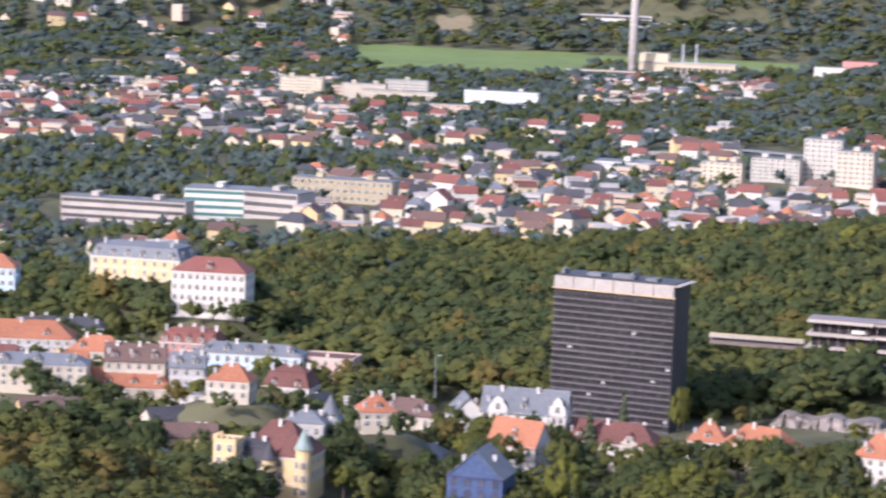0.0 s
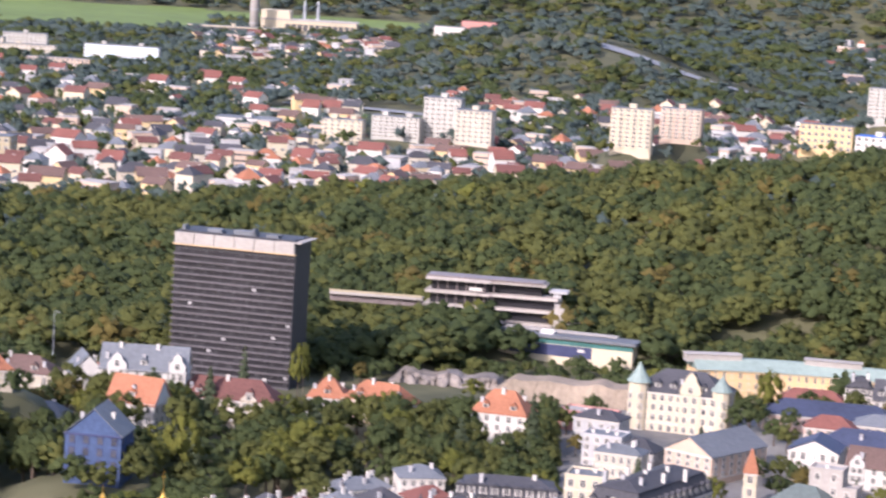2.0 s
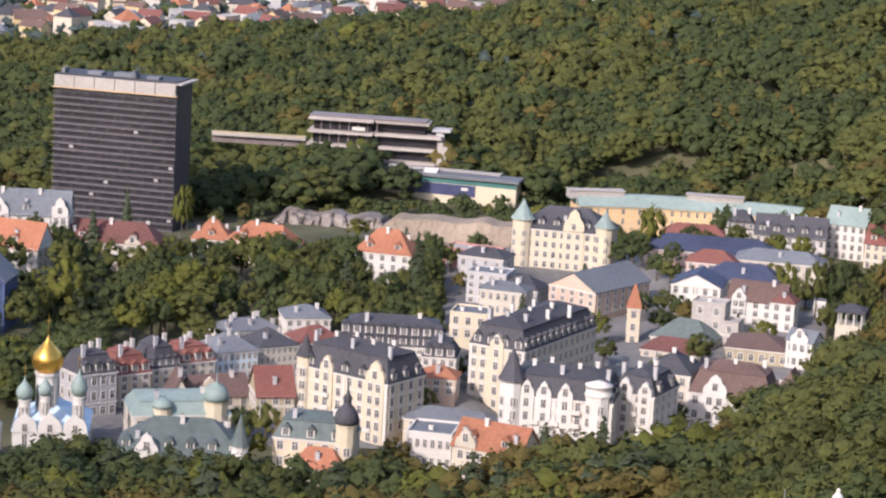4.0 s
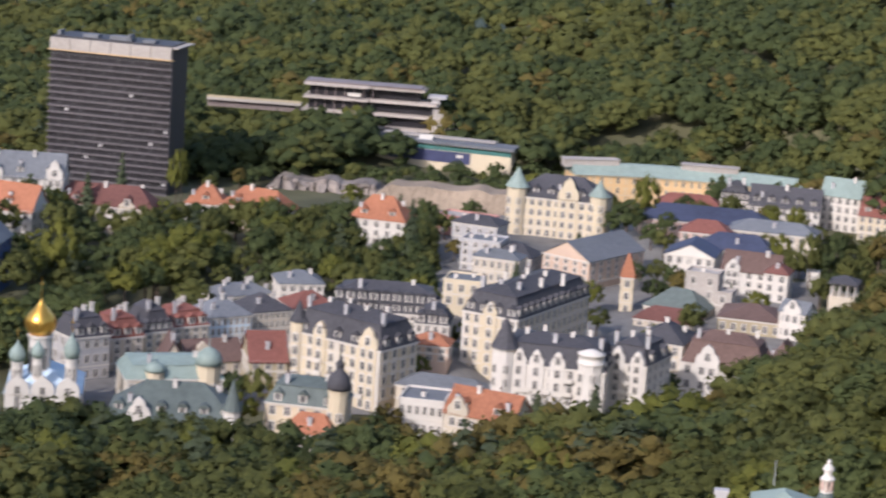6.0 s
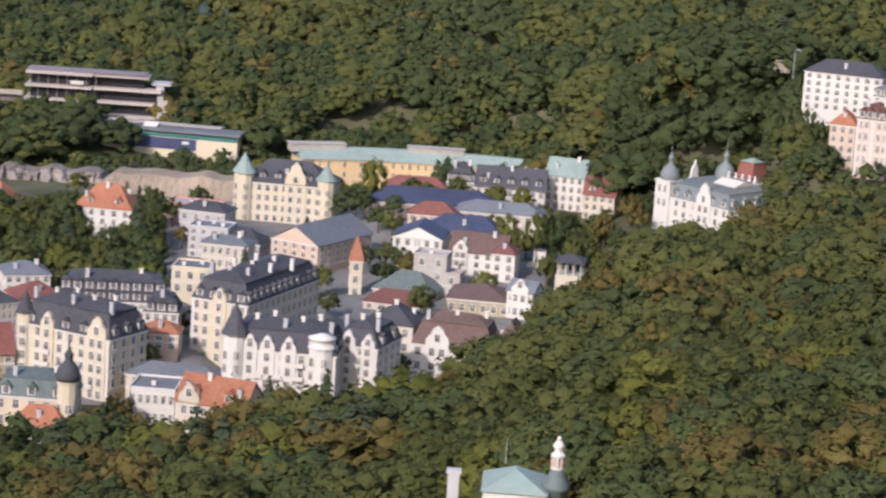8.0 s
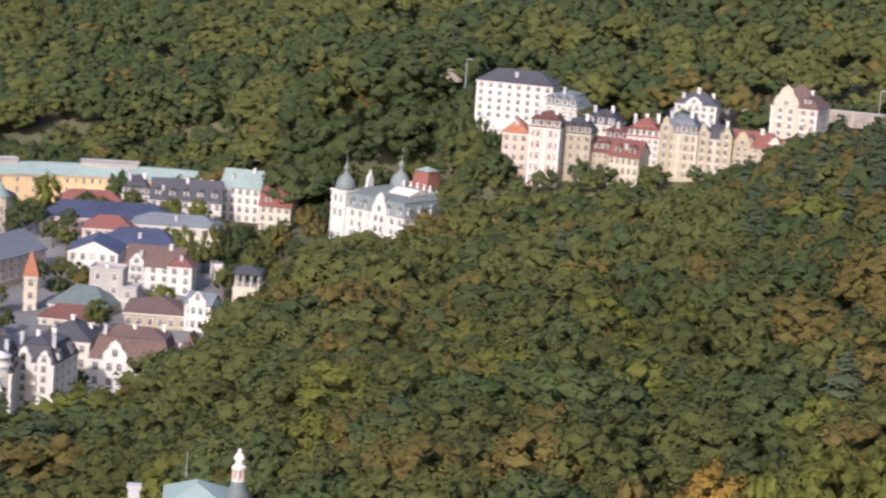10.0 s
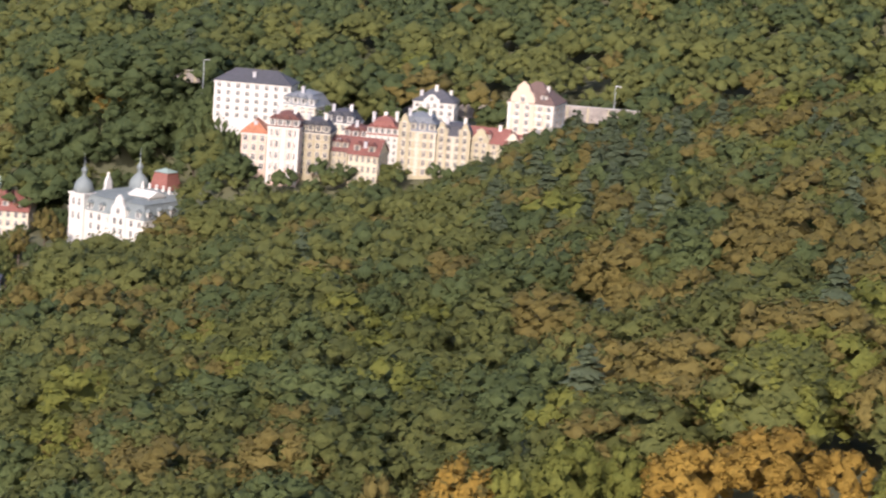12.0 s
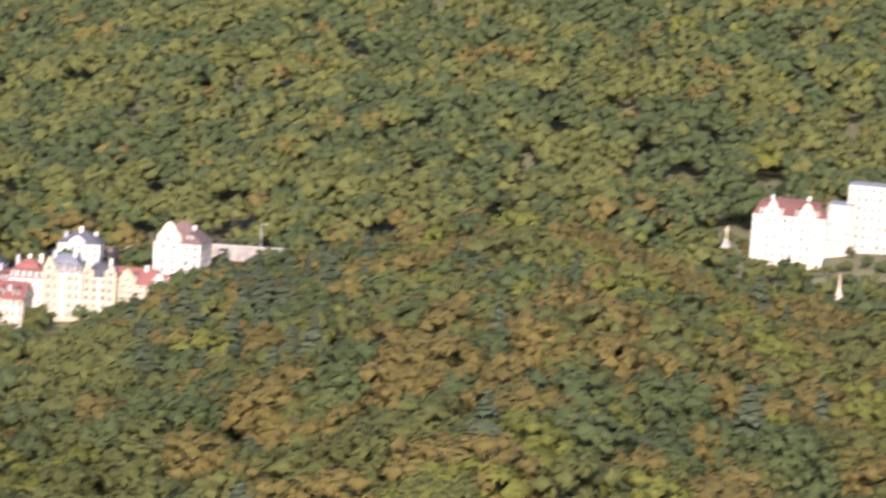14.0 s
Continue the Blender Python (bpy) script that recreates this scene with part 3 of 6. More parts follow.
house(17.33, 885, 2.5, -8, 17.3, 11.3, d=16, roof="gablef", rh=4.0, wall="white", top="navyroof", floors=3, bays=5, chimneys=0, style="rich", label="white pedimented spa house with dark navy roof")
house(18.35, 902, 4.5, -4, 27.0, 8.8, d=14, roof="hip", rh=5.4, wall="white", top="navyroof", floors=2, bays=7, chimneys=1)
house(18.70, 868, 4.7, -10, 19.5, 8.7, d=13, roof="gable", rh=5.6, wall="white", top="brownroof", floors=3, bays=5, chimneys=2, gables=[(0.2, 5, 4)])
house(19.30, 862, 5.0, -10, 8.0, 9.6, d=9, roof="hip", rh=3.5, wall="white", top="darkred", floors=3, bays=2, chimneys=1)
house(17.65, 845, 2.3, -12, 11.2, 13.6, d=9, roof="flat", wall="concrete", top="concrete", floors=3, bays=2, chimneys=1, label="bare grey concrete stair block with flat roof")
house(18.15, 843, 2.3, -12, 6.0, 8.0, d=8, roof="flat", wall="concrete", top="concrete", floors=2, bays=1, chimneys=0, label="bare grey concrete annex with flat roof")
house(17.05, 836, 2.0, -20, 20.5, 3.0, d=15, roof="hip", rh=6.0, wall="pale", top="darkcopper", floors=1, bays=6, chimneys=0, label="low hall with green copper hipped roof", name="hall", category="hall")
house(16.87, 818, 2.0, -14, 20.0, 2.6, d=11, roof="hip", rh=4.0, wall="pale", top="darkred", floors=1, bays=5, chimneys=0, label="low hall with dark red roof", name="hall", category="hall")
house(18.80, 815, 3.0, -6, 20.5, 5.4, d=20, roof="hip", rh=3.6, wall="stone", top="brownroof", floors=1, bays=6, chimneys=0, label="broad hall with low brown roof", name="hall", category="hall")
house(19.74, 812, 4.0, -24, 9.0, 9.0, d=8, roof="gable", rh=3, wall="white", top="greyroof", floors=2, bays=3, chimneys=0, gables=[(0.5, 6, 4)], style="rich")
house(14.26, 966, -0.1, -10, 35.4, 15.4, d=22, roof="hip", rh=7.7, wall="cream", top="slate", floors=4, bays=11, dormers=6, chimneys=1, gables=[(0.62, 8, 9)], turrets=[(0.05, 4, 11, "cone", "copper"), (0.95, 3.6, 9, "cone", "copper")], name="bath_house", category="bath house", label="cream spa bath house with clock gable and slate roof")
house(20.12, 880, 8.6, 0, 3.9, 3.6, d=5, roof="flat", wall="white", top="greyroof", floors=1, bays=2, chimneys=0)

# ---- villas on the slope below the tower hotel ----
house(4.01, 924, -0.3, -14, 38.4, 11.0, d=15, roof="hip", rh=7, wall="pale", top="darkred", floors=3, bays=7, dormers=2, chimneys=3, gables=[(0.75, 6, 3)], balconies=[(0.6, 1), (0.6, 2), (0.9, 1)])
house(6.33, 953, -0.1, -8, 14.6, 7.6, d=13, roof="hip", rh=7, wall="white", top="orange", floors=2, bays=4, dormers=1, chimneys=3)
house(7.37, 945, 0.1, -32, 26.2, 8.2, d=13, roof="hip", rh=7, wall="peach", top="orange", floors=2, bays=4, dormers=2, chimneys=4)
house(10.22, 912, 0.2, -16, 20.8, 12.9, d=14, roof="hip", rh=8, wall="white", top="orange", floors=4, bays=5, dormers=2, chimneys=3, balconies=[(0.5, 1), (0.5, 2)])
house(0.97, 966, -0.3, 10, 13.6, 11.0, d=14, roof="gablef", rh=7, wall="white", top="greyroof", floors=3, bays=3, chimneys=2)
house(2.19, 930, 7.6, -8, 31.5, 11.6, d=14, roof="gable", rh=8, wall="white", top="greyroof", floors=3, bays=8, dormers=3, chimneys=7, gables=[(0.2, 7, 6), (0.9, 6, 7)])
house(1.94, 880, 9.2, -30, 18.9, 8.0, d=12, roof="gable", rh=8, wall="white", top="orange", floors=2, bays=4, dormers=1, chimneys=1)
house(1.15, 790, 9.1, -15, 17.9, 15.0, d=16, roof="gablef", rh=8.0, wall="netting", top="greyroof", floors=4, bays=4, chimneys=2, trim="navy", label="house wrapped in blue scaffold netting under grey roof")
house(-0.64, 950, -0.3, -14, 27.4, 13.0, d=14, roof="hip", rh=6, wall="pale", top="brownroof", floors=3, bays=5, dormers=2, chimneys=4, balconies=[(0.9, 1), (0.9, 2)])
house(-1.07, 880, 21.5, 10, 12.0, 5.0, d=12, roof="hip", rh=6, wall="pale", top="orange", floors=2, bays=3, dormers=1, chimneys=4)

# ---- quarter beside the park ----
house(-4.12, 800, 6.7, -22, 21.0, 16.6, d=14, roof="mansard", rh=8, wall="yellow", top="slate", floors=4, bays=4, dormers=1, chimneys=2, turrets=[(0.92, 2.2, 9, "cone", "slate")], gables=[(0.5, 5, 2)])
def battlement_tower(bearing, r, z, turn, w, h):
    hs = house(bearing, r, z, turn, w, h, d=w, roof="flat", wall="yellow", top="greyroof", floors=5, bays=2, side=2, chimneys=0, name="tower_house", category="tower", label="square yellow tower with battlements")
    for i in range(4):
        for x, y in ((-w / 2 + (i + 0.5) * w / 4, 0.1), (-w / 2 + 0.1, (i + 0.5) * w / 4)):
            part("merlon", Shape().box(x - 0.4, x + 0.4, y - 0.35, y + 0.35, h + 0.7, h + 1.8).mesh("merlon", "yellow"), hs)


battlement_tower(-4.52, 797, 10.2, -22, 7.5, 21.4)
house(-3.45, 800, 14.2, -20, 22.9, 12.5, d=18, roof="hip", rh=10, wall="yellow", top="darkred", floors=3, bays=4, chimneys=3, turrets=[(0.95, 2.6, 10, "cone", "copper")])
house(-2.76, 840, 15.1, -10, 13.4, 14.4, d=12, roof="hip", rh=4, wall="greywall", top="greyroof", floors=3, bays=3, chimneys=3)
house(-2.17, 850, 13.3, -10, 6.2, 15.5, d=8, roof="hip", rh=3, wall="white", top="greyroof", floors=4, bays=2, side=2, chimneys=0, turrets=[(0.5, 2.8, 9, "cone", "greyroof")])
house(-3.19, 1018, -0.2, -20, 19.6, 10.4, d=14, roof="mansard", rh=8, wall="white", top="darkred", floors=2, bays=4, dormers=2, chimneys=3)
house(-4.80, 984, -0.0, -6, 25.8, 12.3, d=14, roof="hip", rh=5, wall="white", top="greyroof", floors=3, bays=6, dormers=2, chimneys=8)
house(-4.49, 950, 17.3, -15, 16.4, 6.5, d=13, roof="hip", rh=6, wall="pale", top="orange", floors=2, bays=4, chimneys=3)
house(-6.87, 1005, -0.1, -6, 39.4, 11.0, d=16, roof="hip", rh=7, wall="pale", top="orange", floors=3, bays=8, dormers=4, chimneys=4)
house(-8.02, 1016, -0.2, -8, 13.3, 16.1, d=14, roof="gable", rh=6, wall="yellow", top="orange", floors=4, bays=3, chimneys=1, gables=[(0.7, 6, 7), (0.15, 4, 9)], style="rich")
house(-8.89, 1016, -0.3, -14, 23.8, 11.1, d=15, roof="hip", rh=6, wall="peach", top="brownroof", floors=3, bays=6, dormers=2, chimneys=2)
house(-5.38, 1100, -0.9, -14, 26.5, 14.9, d=15, roof="mansard", rh=6, wall="rose", top="redroof", floors=4, bays=6, dormers=5, chimneys=5)
house(-4.07, 1076, -0.6, -12, 46.0, 14.1, d=14, roof="hip", rh=4, wall="sky_blue", top="greyroof", floors=3, bays=11, dormers=5, chimneys=4)
house(-2.30, 1078, -0.1, -16, 23.0, 12.2, d=16, roof="flat", wall="pink", top="brownroof", floors=4, bays=5, chimneys=1)
house(-6.58, 1010, 12.6, -6, 23.7, 8.0, d=14, roof="gable", rh=6, wall="pale", top="brownroof", floors=2, bays=6, dormers=3, chimneys=8)
house(-5.41, 1000, 12.4, -6, 13.4, 7.9, d=12, roof="gable", rh=5, wall="greywall", top="greyroof", floors=2, bays=3, dormers=2, chimneys=5)
house(-7.46, 1050, 10.0, -12, 22.7, 7.6, d=14, roof="hip", rh=6, wall="pale", top="orange", floors=2, bays=5, dormers=2, chimneys=5)
house(-9.14, 1090, 7.7, -8, 45.3, 8.6, d=18, roof="hip", rh=7, wall="greywall", top="orange", floors=3, bays=11, dormers=2, chimneys=3)
house(-8.73, 1000, 11.7, -8, 38.2, 8.6, d=14, roof="hip", rh=4, wall="pale", top="greyroof", floors=3, bays=9, dormers=3, chimneys=4)
house(-9.72, 1050, 7.8, -8, 30.7, 6.6, d=14, roof="hip", rh=5, wall="white", top="darkred", floors=2, bays=7, dormers=3, chimneys=4)
house(-8.31, 1150, 2.9, -6, 41.1, 9.1, d=16, roof="hip", rh=4, wall="greywall", top="slate", floors=2, bays=8, dormers=0, chimneys=7)
house(-6.62, 1210, 17.9, -22, 44.8, 18.4, d=22, roof="mansard", rh=7, wall="yellow", top="greyroof", floors=4, bays=9, dormers=6, chimneys=4, style="rich", sidedormers=2, name="palace", category="palace", label="yellow four-storey school palace with grey mansard roof")
house(-4.98, 1150, 19.4, -14, 33.9, 18.8, d=18, roof="hip", rh=6, wall="white", top="redroof", floors=4, bays=10, dormers=1, chimneys=1, name="school", category="school", label="white school house with red hipped roof and rows of windows")
house(-9.78, 1250, 5.7, -10, 23.6, 19.6, d=16, roof="hip", rh=6, wall="sky_blue", top="orange", floors=4, bays=6, dormers=0, chimneys=1)

# ---- spa terrace on the far slope ----
house(26.52, 960, 59.1, -12, 29.0, 13.9, d=14, roof="hip", rh=4.6, wall="white", top="slate", floors=5, bays=8, chimneys=1, name="sanatorium", category="sanatorium", label="long white five-storey sanatorium with dark hipped roof")
house(27.58, 950, 62.7, -24, 13.0, 4.4, d=14, roof="mansard", rh=5.5, wall="pale", top="greyroof", floors=3, bays=4, dormers=4, chimneys=1)
house(26.62, 895, 50.3, -8, 8.9, 13.2, d=12, roof="hip", rh=4.6, wall="peach", top="orange", floors=4, bays=3, chimneys=1)
house(27.27, 885, 47.7, -10, 10.9, 19.9, d=14, roof="mansard", rh=5.2, wall="pink", top="darkred", floors=5, bays=5, dormers=4, chimneys=2, style="rich")
house(27.96, 890, 50.4, -10, 11.0, 15.2, d=14, roof="mansard", rh=5.1, wall="stone", top="slate", floors=5, bays=4, dormers=4, chimneys=2, trim="pale")
house(28.49, 892, 49.3, -10, 7.6, 10.4, d=13, roof="gable", rh=4.4, wall="stone", top="darkred", floors=4, bays=4, dormers=3, chimneys=1, trim="pale")
house(29.08, 880, 50.4, -16, 10.6, 10.2, d=13, roof="gable", rh=4.8, wall="cream", top="redroof", floors=3, bays=5, dormers=2, chimneys=1, trim="pale")
house(28.50, 930, 54.1, -14, 11.7, 10.1, d=13, roof="mansard", rh=5.0, wall="cream", top="slate", floors=3, bays=4, dormers=3, chimneys=2)
house(28.88, 915, 55.3, -10, 9.2, 5.9, d=11, roof="mansard", rh=4.7, wall="white", top="darkred", floors=3, bays=4, dormers=3, chimneys=1)
house(29.48, 905, 54.7, -8, 11.1, 9.5, d=13, roof="mansard", rh=6.6, wall="white", top="redroof", floors=4, bays=5, dormers=5, chimneys=3)
house(30.26, 890, 52.9, -8, 13.3, 15.8, d=14, roof="mansard", rh=6.2, wall="stone", top="greyroof", floors=5, bays=5, dormers=4, chimneys=2, gables=[(0.15, 4, 6)], style="rich", trim="pale")
house(31.07, 890, 53.5, -10, 11.7, 14.2, d=14, roof="mansard", rh=4.5, wall="stone", top="slate", floors=5, bays=4, dormers=2, chimneys=2, gables=[(0.15, 4, 5), (0.85, 4, 5)], style="rich", trim="pale")
house(31.82, 890, 57.6, -12, 13.8, 8.7, d=13, roof="gable", rh=4.4, wall="stone", top="redroof", floors=4, bays=5, dormers=1, chimneys=2, gables=[(0.35, 6, 5)], trim="pale")
house(32.50, 890, 62.5, -12, 8.3, 3.8, d=12, roof="gable", rh=2.6, wall="pale", top="redroof", floors=3, bays=4, dormers=2, chimneys=2, gables=[(0.3, 5, 4)], trim="pale")
house(30.58, 960, 62.7, -8, 15.5, 7.7, d=13, roof="hip", rh=4.4, wall="white", top="slate", floors=3, bays=5, chimneys=3, gables=[(0.45, 6, 3)])
house(32.75, 925, 62.9, -16, 17.1, 13.9, d=16, roof="hip", rh=7.4, wall="peach", top="brownroof", floors=5, bays=5, dormers=2, chimneys=2, gables=[(0.32, 9, 8)], balconies=[(0.2, 3), (0.7, 3)], style="rich", label="peach villa with steep brown roof and tall front gable")
house(46.28, 999, 74.9, -4, 27.4, 20.2, d=16, roof="mansard", rh=6.4, wall="cream", top="darkred", floors=6, bays=10, dormers=4, chimneys=2, gables=[(0.27, 6, 6), (0.75, 6, 6)], style="rich")
block(47.38, 1014, 80.9, -6, 9.0, 18.9, d=14, wall="panel_wall", floors=6, bays=5, huts=0, loggias=2)
block(48.25, 1018, 81.9, -6, 25.5, 25.8, d=14, wall="pale", floors=7, bays=9, huts=0, loggias=3)


# ---- the tower hotel and its terraces ----
def tower_hotel(bearing, r, z, turn, w, h, d=18):
    note(bearing, r, turn, w, d, z)
    hs = frame_of(bearing, r, z, turn, "tower_hotel", "dark bronze-brown high-rise hotel with pale panelled top storey", "hotel")
    x0, x1, top = -w / 2, w / 2, h - 7.0
    part("wall", Shape().box(x0, x1, 0, d, -12, h - 0.4).mesh("wall", "bronze"), hs)
    fl = 20
    fh = top / fl
    rail = Shape().box(x0 - 0.4, x1 + 0.4, -1.1, -0.35, 0, 0.55).mesh("spandrel", "tower_rail")
    recess = Shape().box(x0 + 0.2, x1 - 0.2, -0.12, 0.02, 0, fh - 1.2).mesh("window_band", "dark_glass")
    blind = [Shape().box(-0.8, 0.8, -0.24, -0.13, 0, 1.2).mesh("window", m) for m in ("bronze", "greywall", "dark_glass")]
    for f in range(fl):
        part("spandrel", rail, hs, pose(0, 0, f * fh))
        part("window_band", recess, hs, pose(0, 0, f * fh + 1.0))
        for i in range(17):
            k = (f * 7 + i * 5 + (f * i) % 3) % 11
            part("window", blind[1 if k == 0 and (f + i) % 4 == 1 else 0 if k < 4 else 2], hs, pose(x0 + w * (i + 0.5) / 17, 0, f * fh + 1.15))
    n = 6
    panel = Shape().box(-w / n / 2 + 0.15, w / n / 2 - 0.15, -1.4, 0.1, 0, 4.6).mesh("panel", "concrete")
    for i in range(n):
        part("panel", panel, hs, pose(x0 + w * (i + 0.5) / n, 0, h - 5.2))
    part("ledge", Shape().box(x0 - 0.6, x1 + 0.6, -1.5, 0, h - 5.6, h - 5.25).mesh("ledge", "ochre"), hs)
    part("roof", Shape().box(x0 + 0.5, x1 - 0.5, 0.5, d - 0.5, h - 0.4, h).mesh("roof", "bronze"), hs)
    part("canopy", Shape().box(x1 - 6, x1 + 2.5, -0.8, d + 0.5, h - 0.9, h - 0.4).mesh("canopy", "concrete"), hs)
    for px, pw, ph in ((-0.46, 1.2, 1.8), (-0.2, 6, 1.2), (0.05, 9, 1.6), (0.28, 5, 1.0), (0.12, 1, 2.6)):
        part("roof_plant", Shape().box(px * w - pw / 2, px * w + pw / 2, 3, 8, h, h + ph).mesh("roof_plant", "greyroof"), hs)
    return hs


tower_hotel(4.11, 1015, -0.2, -21, 50.9, 59.4, )


def terraces(bearing, r, z, turn, w, h, d=17):
    """Festival hall of stepped terraces: pale slab edges over dark glass."""
    note(bearing, r, turn, w, d, z)
    hs = frame_of(bearing, r, z, turn, "terraced_hall", "stepped brutalist hall with pale slab edges over dark glazing", "hall")
    x0 = -w / 2
    fh = h / 4.2
    spans = [(-0.55, 0.0, 0.5, 0.62), (-0.5, -0.02, 0.5, 0.6), (-0.5, 0.0, 0.52, 0.55), (-0.5, 0.0, 0.42, 0.5)]
    for k, (a, step, b, _) in enumerate(spans):
        za = k * fh
        part("glazing", Shape().box(a * w + 2, -0.02 * w, k * 1.5 + 1.5, d, za, za + fh - 1.1).mesh("glazing", "dark_glass"), hs)
        part("glazing", Shape().box(-0.02 * w, b * w - 2, k * 1.5 + 5, d, za, za + fh - 1.1).mesh("glazing", "dark_glass"), hs)
        part("slab", Shape().box(a * w, 0, k * 1.2 - 1, d, za + fh - 1.1, za + fh).mesh("slab", "tan_concrete"), hs, None, "pale concrete slab edge")
        part("slab", Shape().box(0.003 * w, b * w, k * 1.2 + 2.0, d, za + fh - 1.25, za + fh - 0.15).mesh("slab", "tan_concrete"), hs, None, "pale concrete slab edge")
        for i in range(7):
            part("mullion", Shape().box(a * w + 5 + i * 4.2, a * w + 5.5 + i * 4.2, k * 1.5 + 1.2, k * 1.5 + 1.6, za, za + fh - 1.6).mesh("mullion", "bronze_light"), hs)
    part("roof", Shape().box(-0.5 * w, 0.4 * w, 5, d, 4 * fh, 4 * fh + 0.6).mesh("roof", "bronze_light"), hs)
    part("base", Shape().box(-0.55 * w, 0.5 * w, 0, d, -9, 0).mesh("base", "bronze_light"), hs)
    part("sign_board", Shape().box(-0.16 * w, -0.06 * w, 1.7, 2.0, 3 * fh + 1.0, 3 * fh + 2.6).mesh("sign_board", "frame_white"), hs)
    for i in range(9):
        part("stair", Shape().box(0.5 * w + i * 1.9, 0.5 * w + 2.4 + i * 1.9, 2, 9, -6, 2.6 * fh - i * 1.4).mesh("stair", "concrete"), hs)
    part("stair_tower", Shape().box(0.47 * w, 0.53 * w, 10, 16, 0, 3.3 * fh).box(0.44 * w, 0.58 * w, 9, 17, 3.3 * fh, 3.5 * fh).mesh("stair_tower", "greywall"), hs)
    return hs


terraces(9.85, 1130, 7.1, -8, 58.3, 23.9, )


def bridge_deck(bearing, r, z, turn, w, h):
    note(bearing, r, turn, w, 6, None)
    hs = frame_of(bearing, r, z, turn, "raised_walkway", "long pale concrete walkway from tower to hall", "walkway")
    part("deck", Shape().box(-w / 2, w / 2, 0, 5, h * 0.35, h).mesh("deck", "concrete"), hs)
    part("retaining_wall", Shape().box(-w / 2, w / 2, 2, 5, -2.5, h * 0.35).mesh("retaining_wall", "bronze_light"), hs)
    part("railing", Shape().box(-w / 2, w / 2, 0.1, 0.2, h, h + 1).mesh("railing", "stone"), hs)


bridge_deck(7.31, 1125, 20.4, -8, 41.5, 1.8, )


def pool_house(bearing, r, z, turn, w, h, d=11):
    note(bearing, r, turn, w, d, z)
    hs = frame_of(bearing, r, z, turn, "pool_house", "long low pool building with pale roof and blue banner front", "pool building")
    part("wall", Shape().box(-w / 2, w / 2, 0, d, -8, h - 1).mesh("wall", "cream"), hs)
    part("banner", Shape().box(-w * 0.42, w * 0.2, -0.2, 0.02, h * 0.30, h * 0.68).mesh("banner", "navy"), hs, None, "dull navy printed banner")
    for x, q in ((-0.36, 0.10), (0.12, 0.05)):
        part("banner_writing", Shape().box(w * x - w * q / 2, w * x + w * q / 2, -0.26, -0.2, h * 0.5, h * 0.6).mesh("banner_writing", "frame_white"), hs)
    part("glazing", Shape().box(-w / 2, w / 2, -0.12, 0.02, h * 0.7, h * 0.86).mesh("glazing", "green_glass"), hs)
    part("roof", Shape().box(-w / 2 - 1.5, w / 2 + 1.5, -1.5, d, h * 0.9, h).mesh("roof", "greyroof"), hs, None, "grey metal roof edge")
    part("roof_light", Shape().gable(-w * 0.2, -w * 0.1, 1, 8, h, h + 1.6, "x").mesh("roof_light", "frame_white"), hs)
    part("deck", Shape().box(-w / 2, w * 0.35, 7, d + 2, h + 0.2, h + 0.6).mesh("deck", "concrete"), hs)


pool_house(11.63, 1100, 0.1, -14, 59.8, 12.7, )


def rock_face(name, bearing, r, z, turn, w, h, material, rough, label, seed=3):
    """A cut face: a sheet with ledges and cracks, leaning back, closed behind."""
    x, y = at(bearing, r)
    nx, nz = 60, 18
    me = bpy.data.meshes.new(name)
    vs, fs = [], []
    for j in range(nz + 1):
        for i in range(nx + 1):
            u, v = i / nx, j / nz
            q = Vector((u * w * 0.32 + seed, v * h * 0.12, seed))
            cr = noise.fractal(q, 1.0, 2.1, 4) * rough
            edge = h * (0.86 + 0.16 * noise.noise((u * 7 + seed, 1, 2)))
            taper = min(1, u * 7, (1 - u) * 7) ** 0.5
            vs.append(((u - 0.5) * w + cr, v * h * 0.45 - cr - rough * 0.5 * (noise.cell(q * 2.5) - 0.5), v * edge * taper - 4))
    for j in range(nz):
        for i in range(nx):
            a = j * (nx + 1) + i
            fs.append((a, a + 1, a + nx + 2, a + nx + 1))
    n = len(vs)
    vs += [((i / nx - 0.5) * w, h * 0.45 + 14, vs[nz * (nx + 1) + i][2]) for i in range(nx + 1)]
    fs += [(nz * (nx + 1) + i, nz * (nx + 1) + i + 1, n + i + 1, n + i) for i in range(nx)]
    me.from_pydata(vs, [], fs)
    me.materials.append(MATS[material])
    ob = new(name, me)
    ob.matrix_basis = pose(x, y, z, 0, 0, -bearing + turn)
    note(bearing, r, turn, w * 0.9, h * 0.45 + 10)
    return tagged(ob, label, "rock", kind="structure")


def cliff(bearing, r, z, turn, w, h):
    rock_face("rock_face", bearing, r, z, turn, w, h, "rock", 2.2, "grey-brown quarried rock face below the pool")


def net_slope(bearing, r, z, turn, w, h):
    rock_face("netted_slope", bearing, r, z, turn, w, h, "net_slope", 0.5, "smooth brown slope held by netting", 8)


cliff(9.01, 1030, -2.3, -6, 56.6, 11.7, )
net_slope(11.78, 1005, -2.7, -10, 69.5, 16.7, )


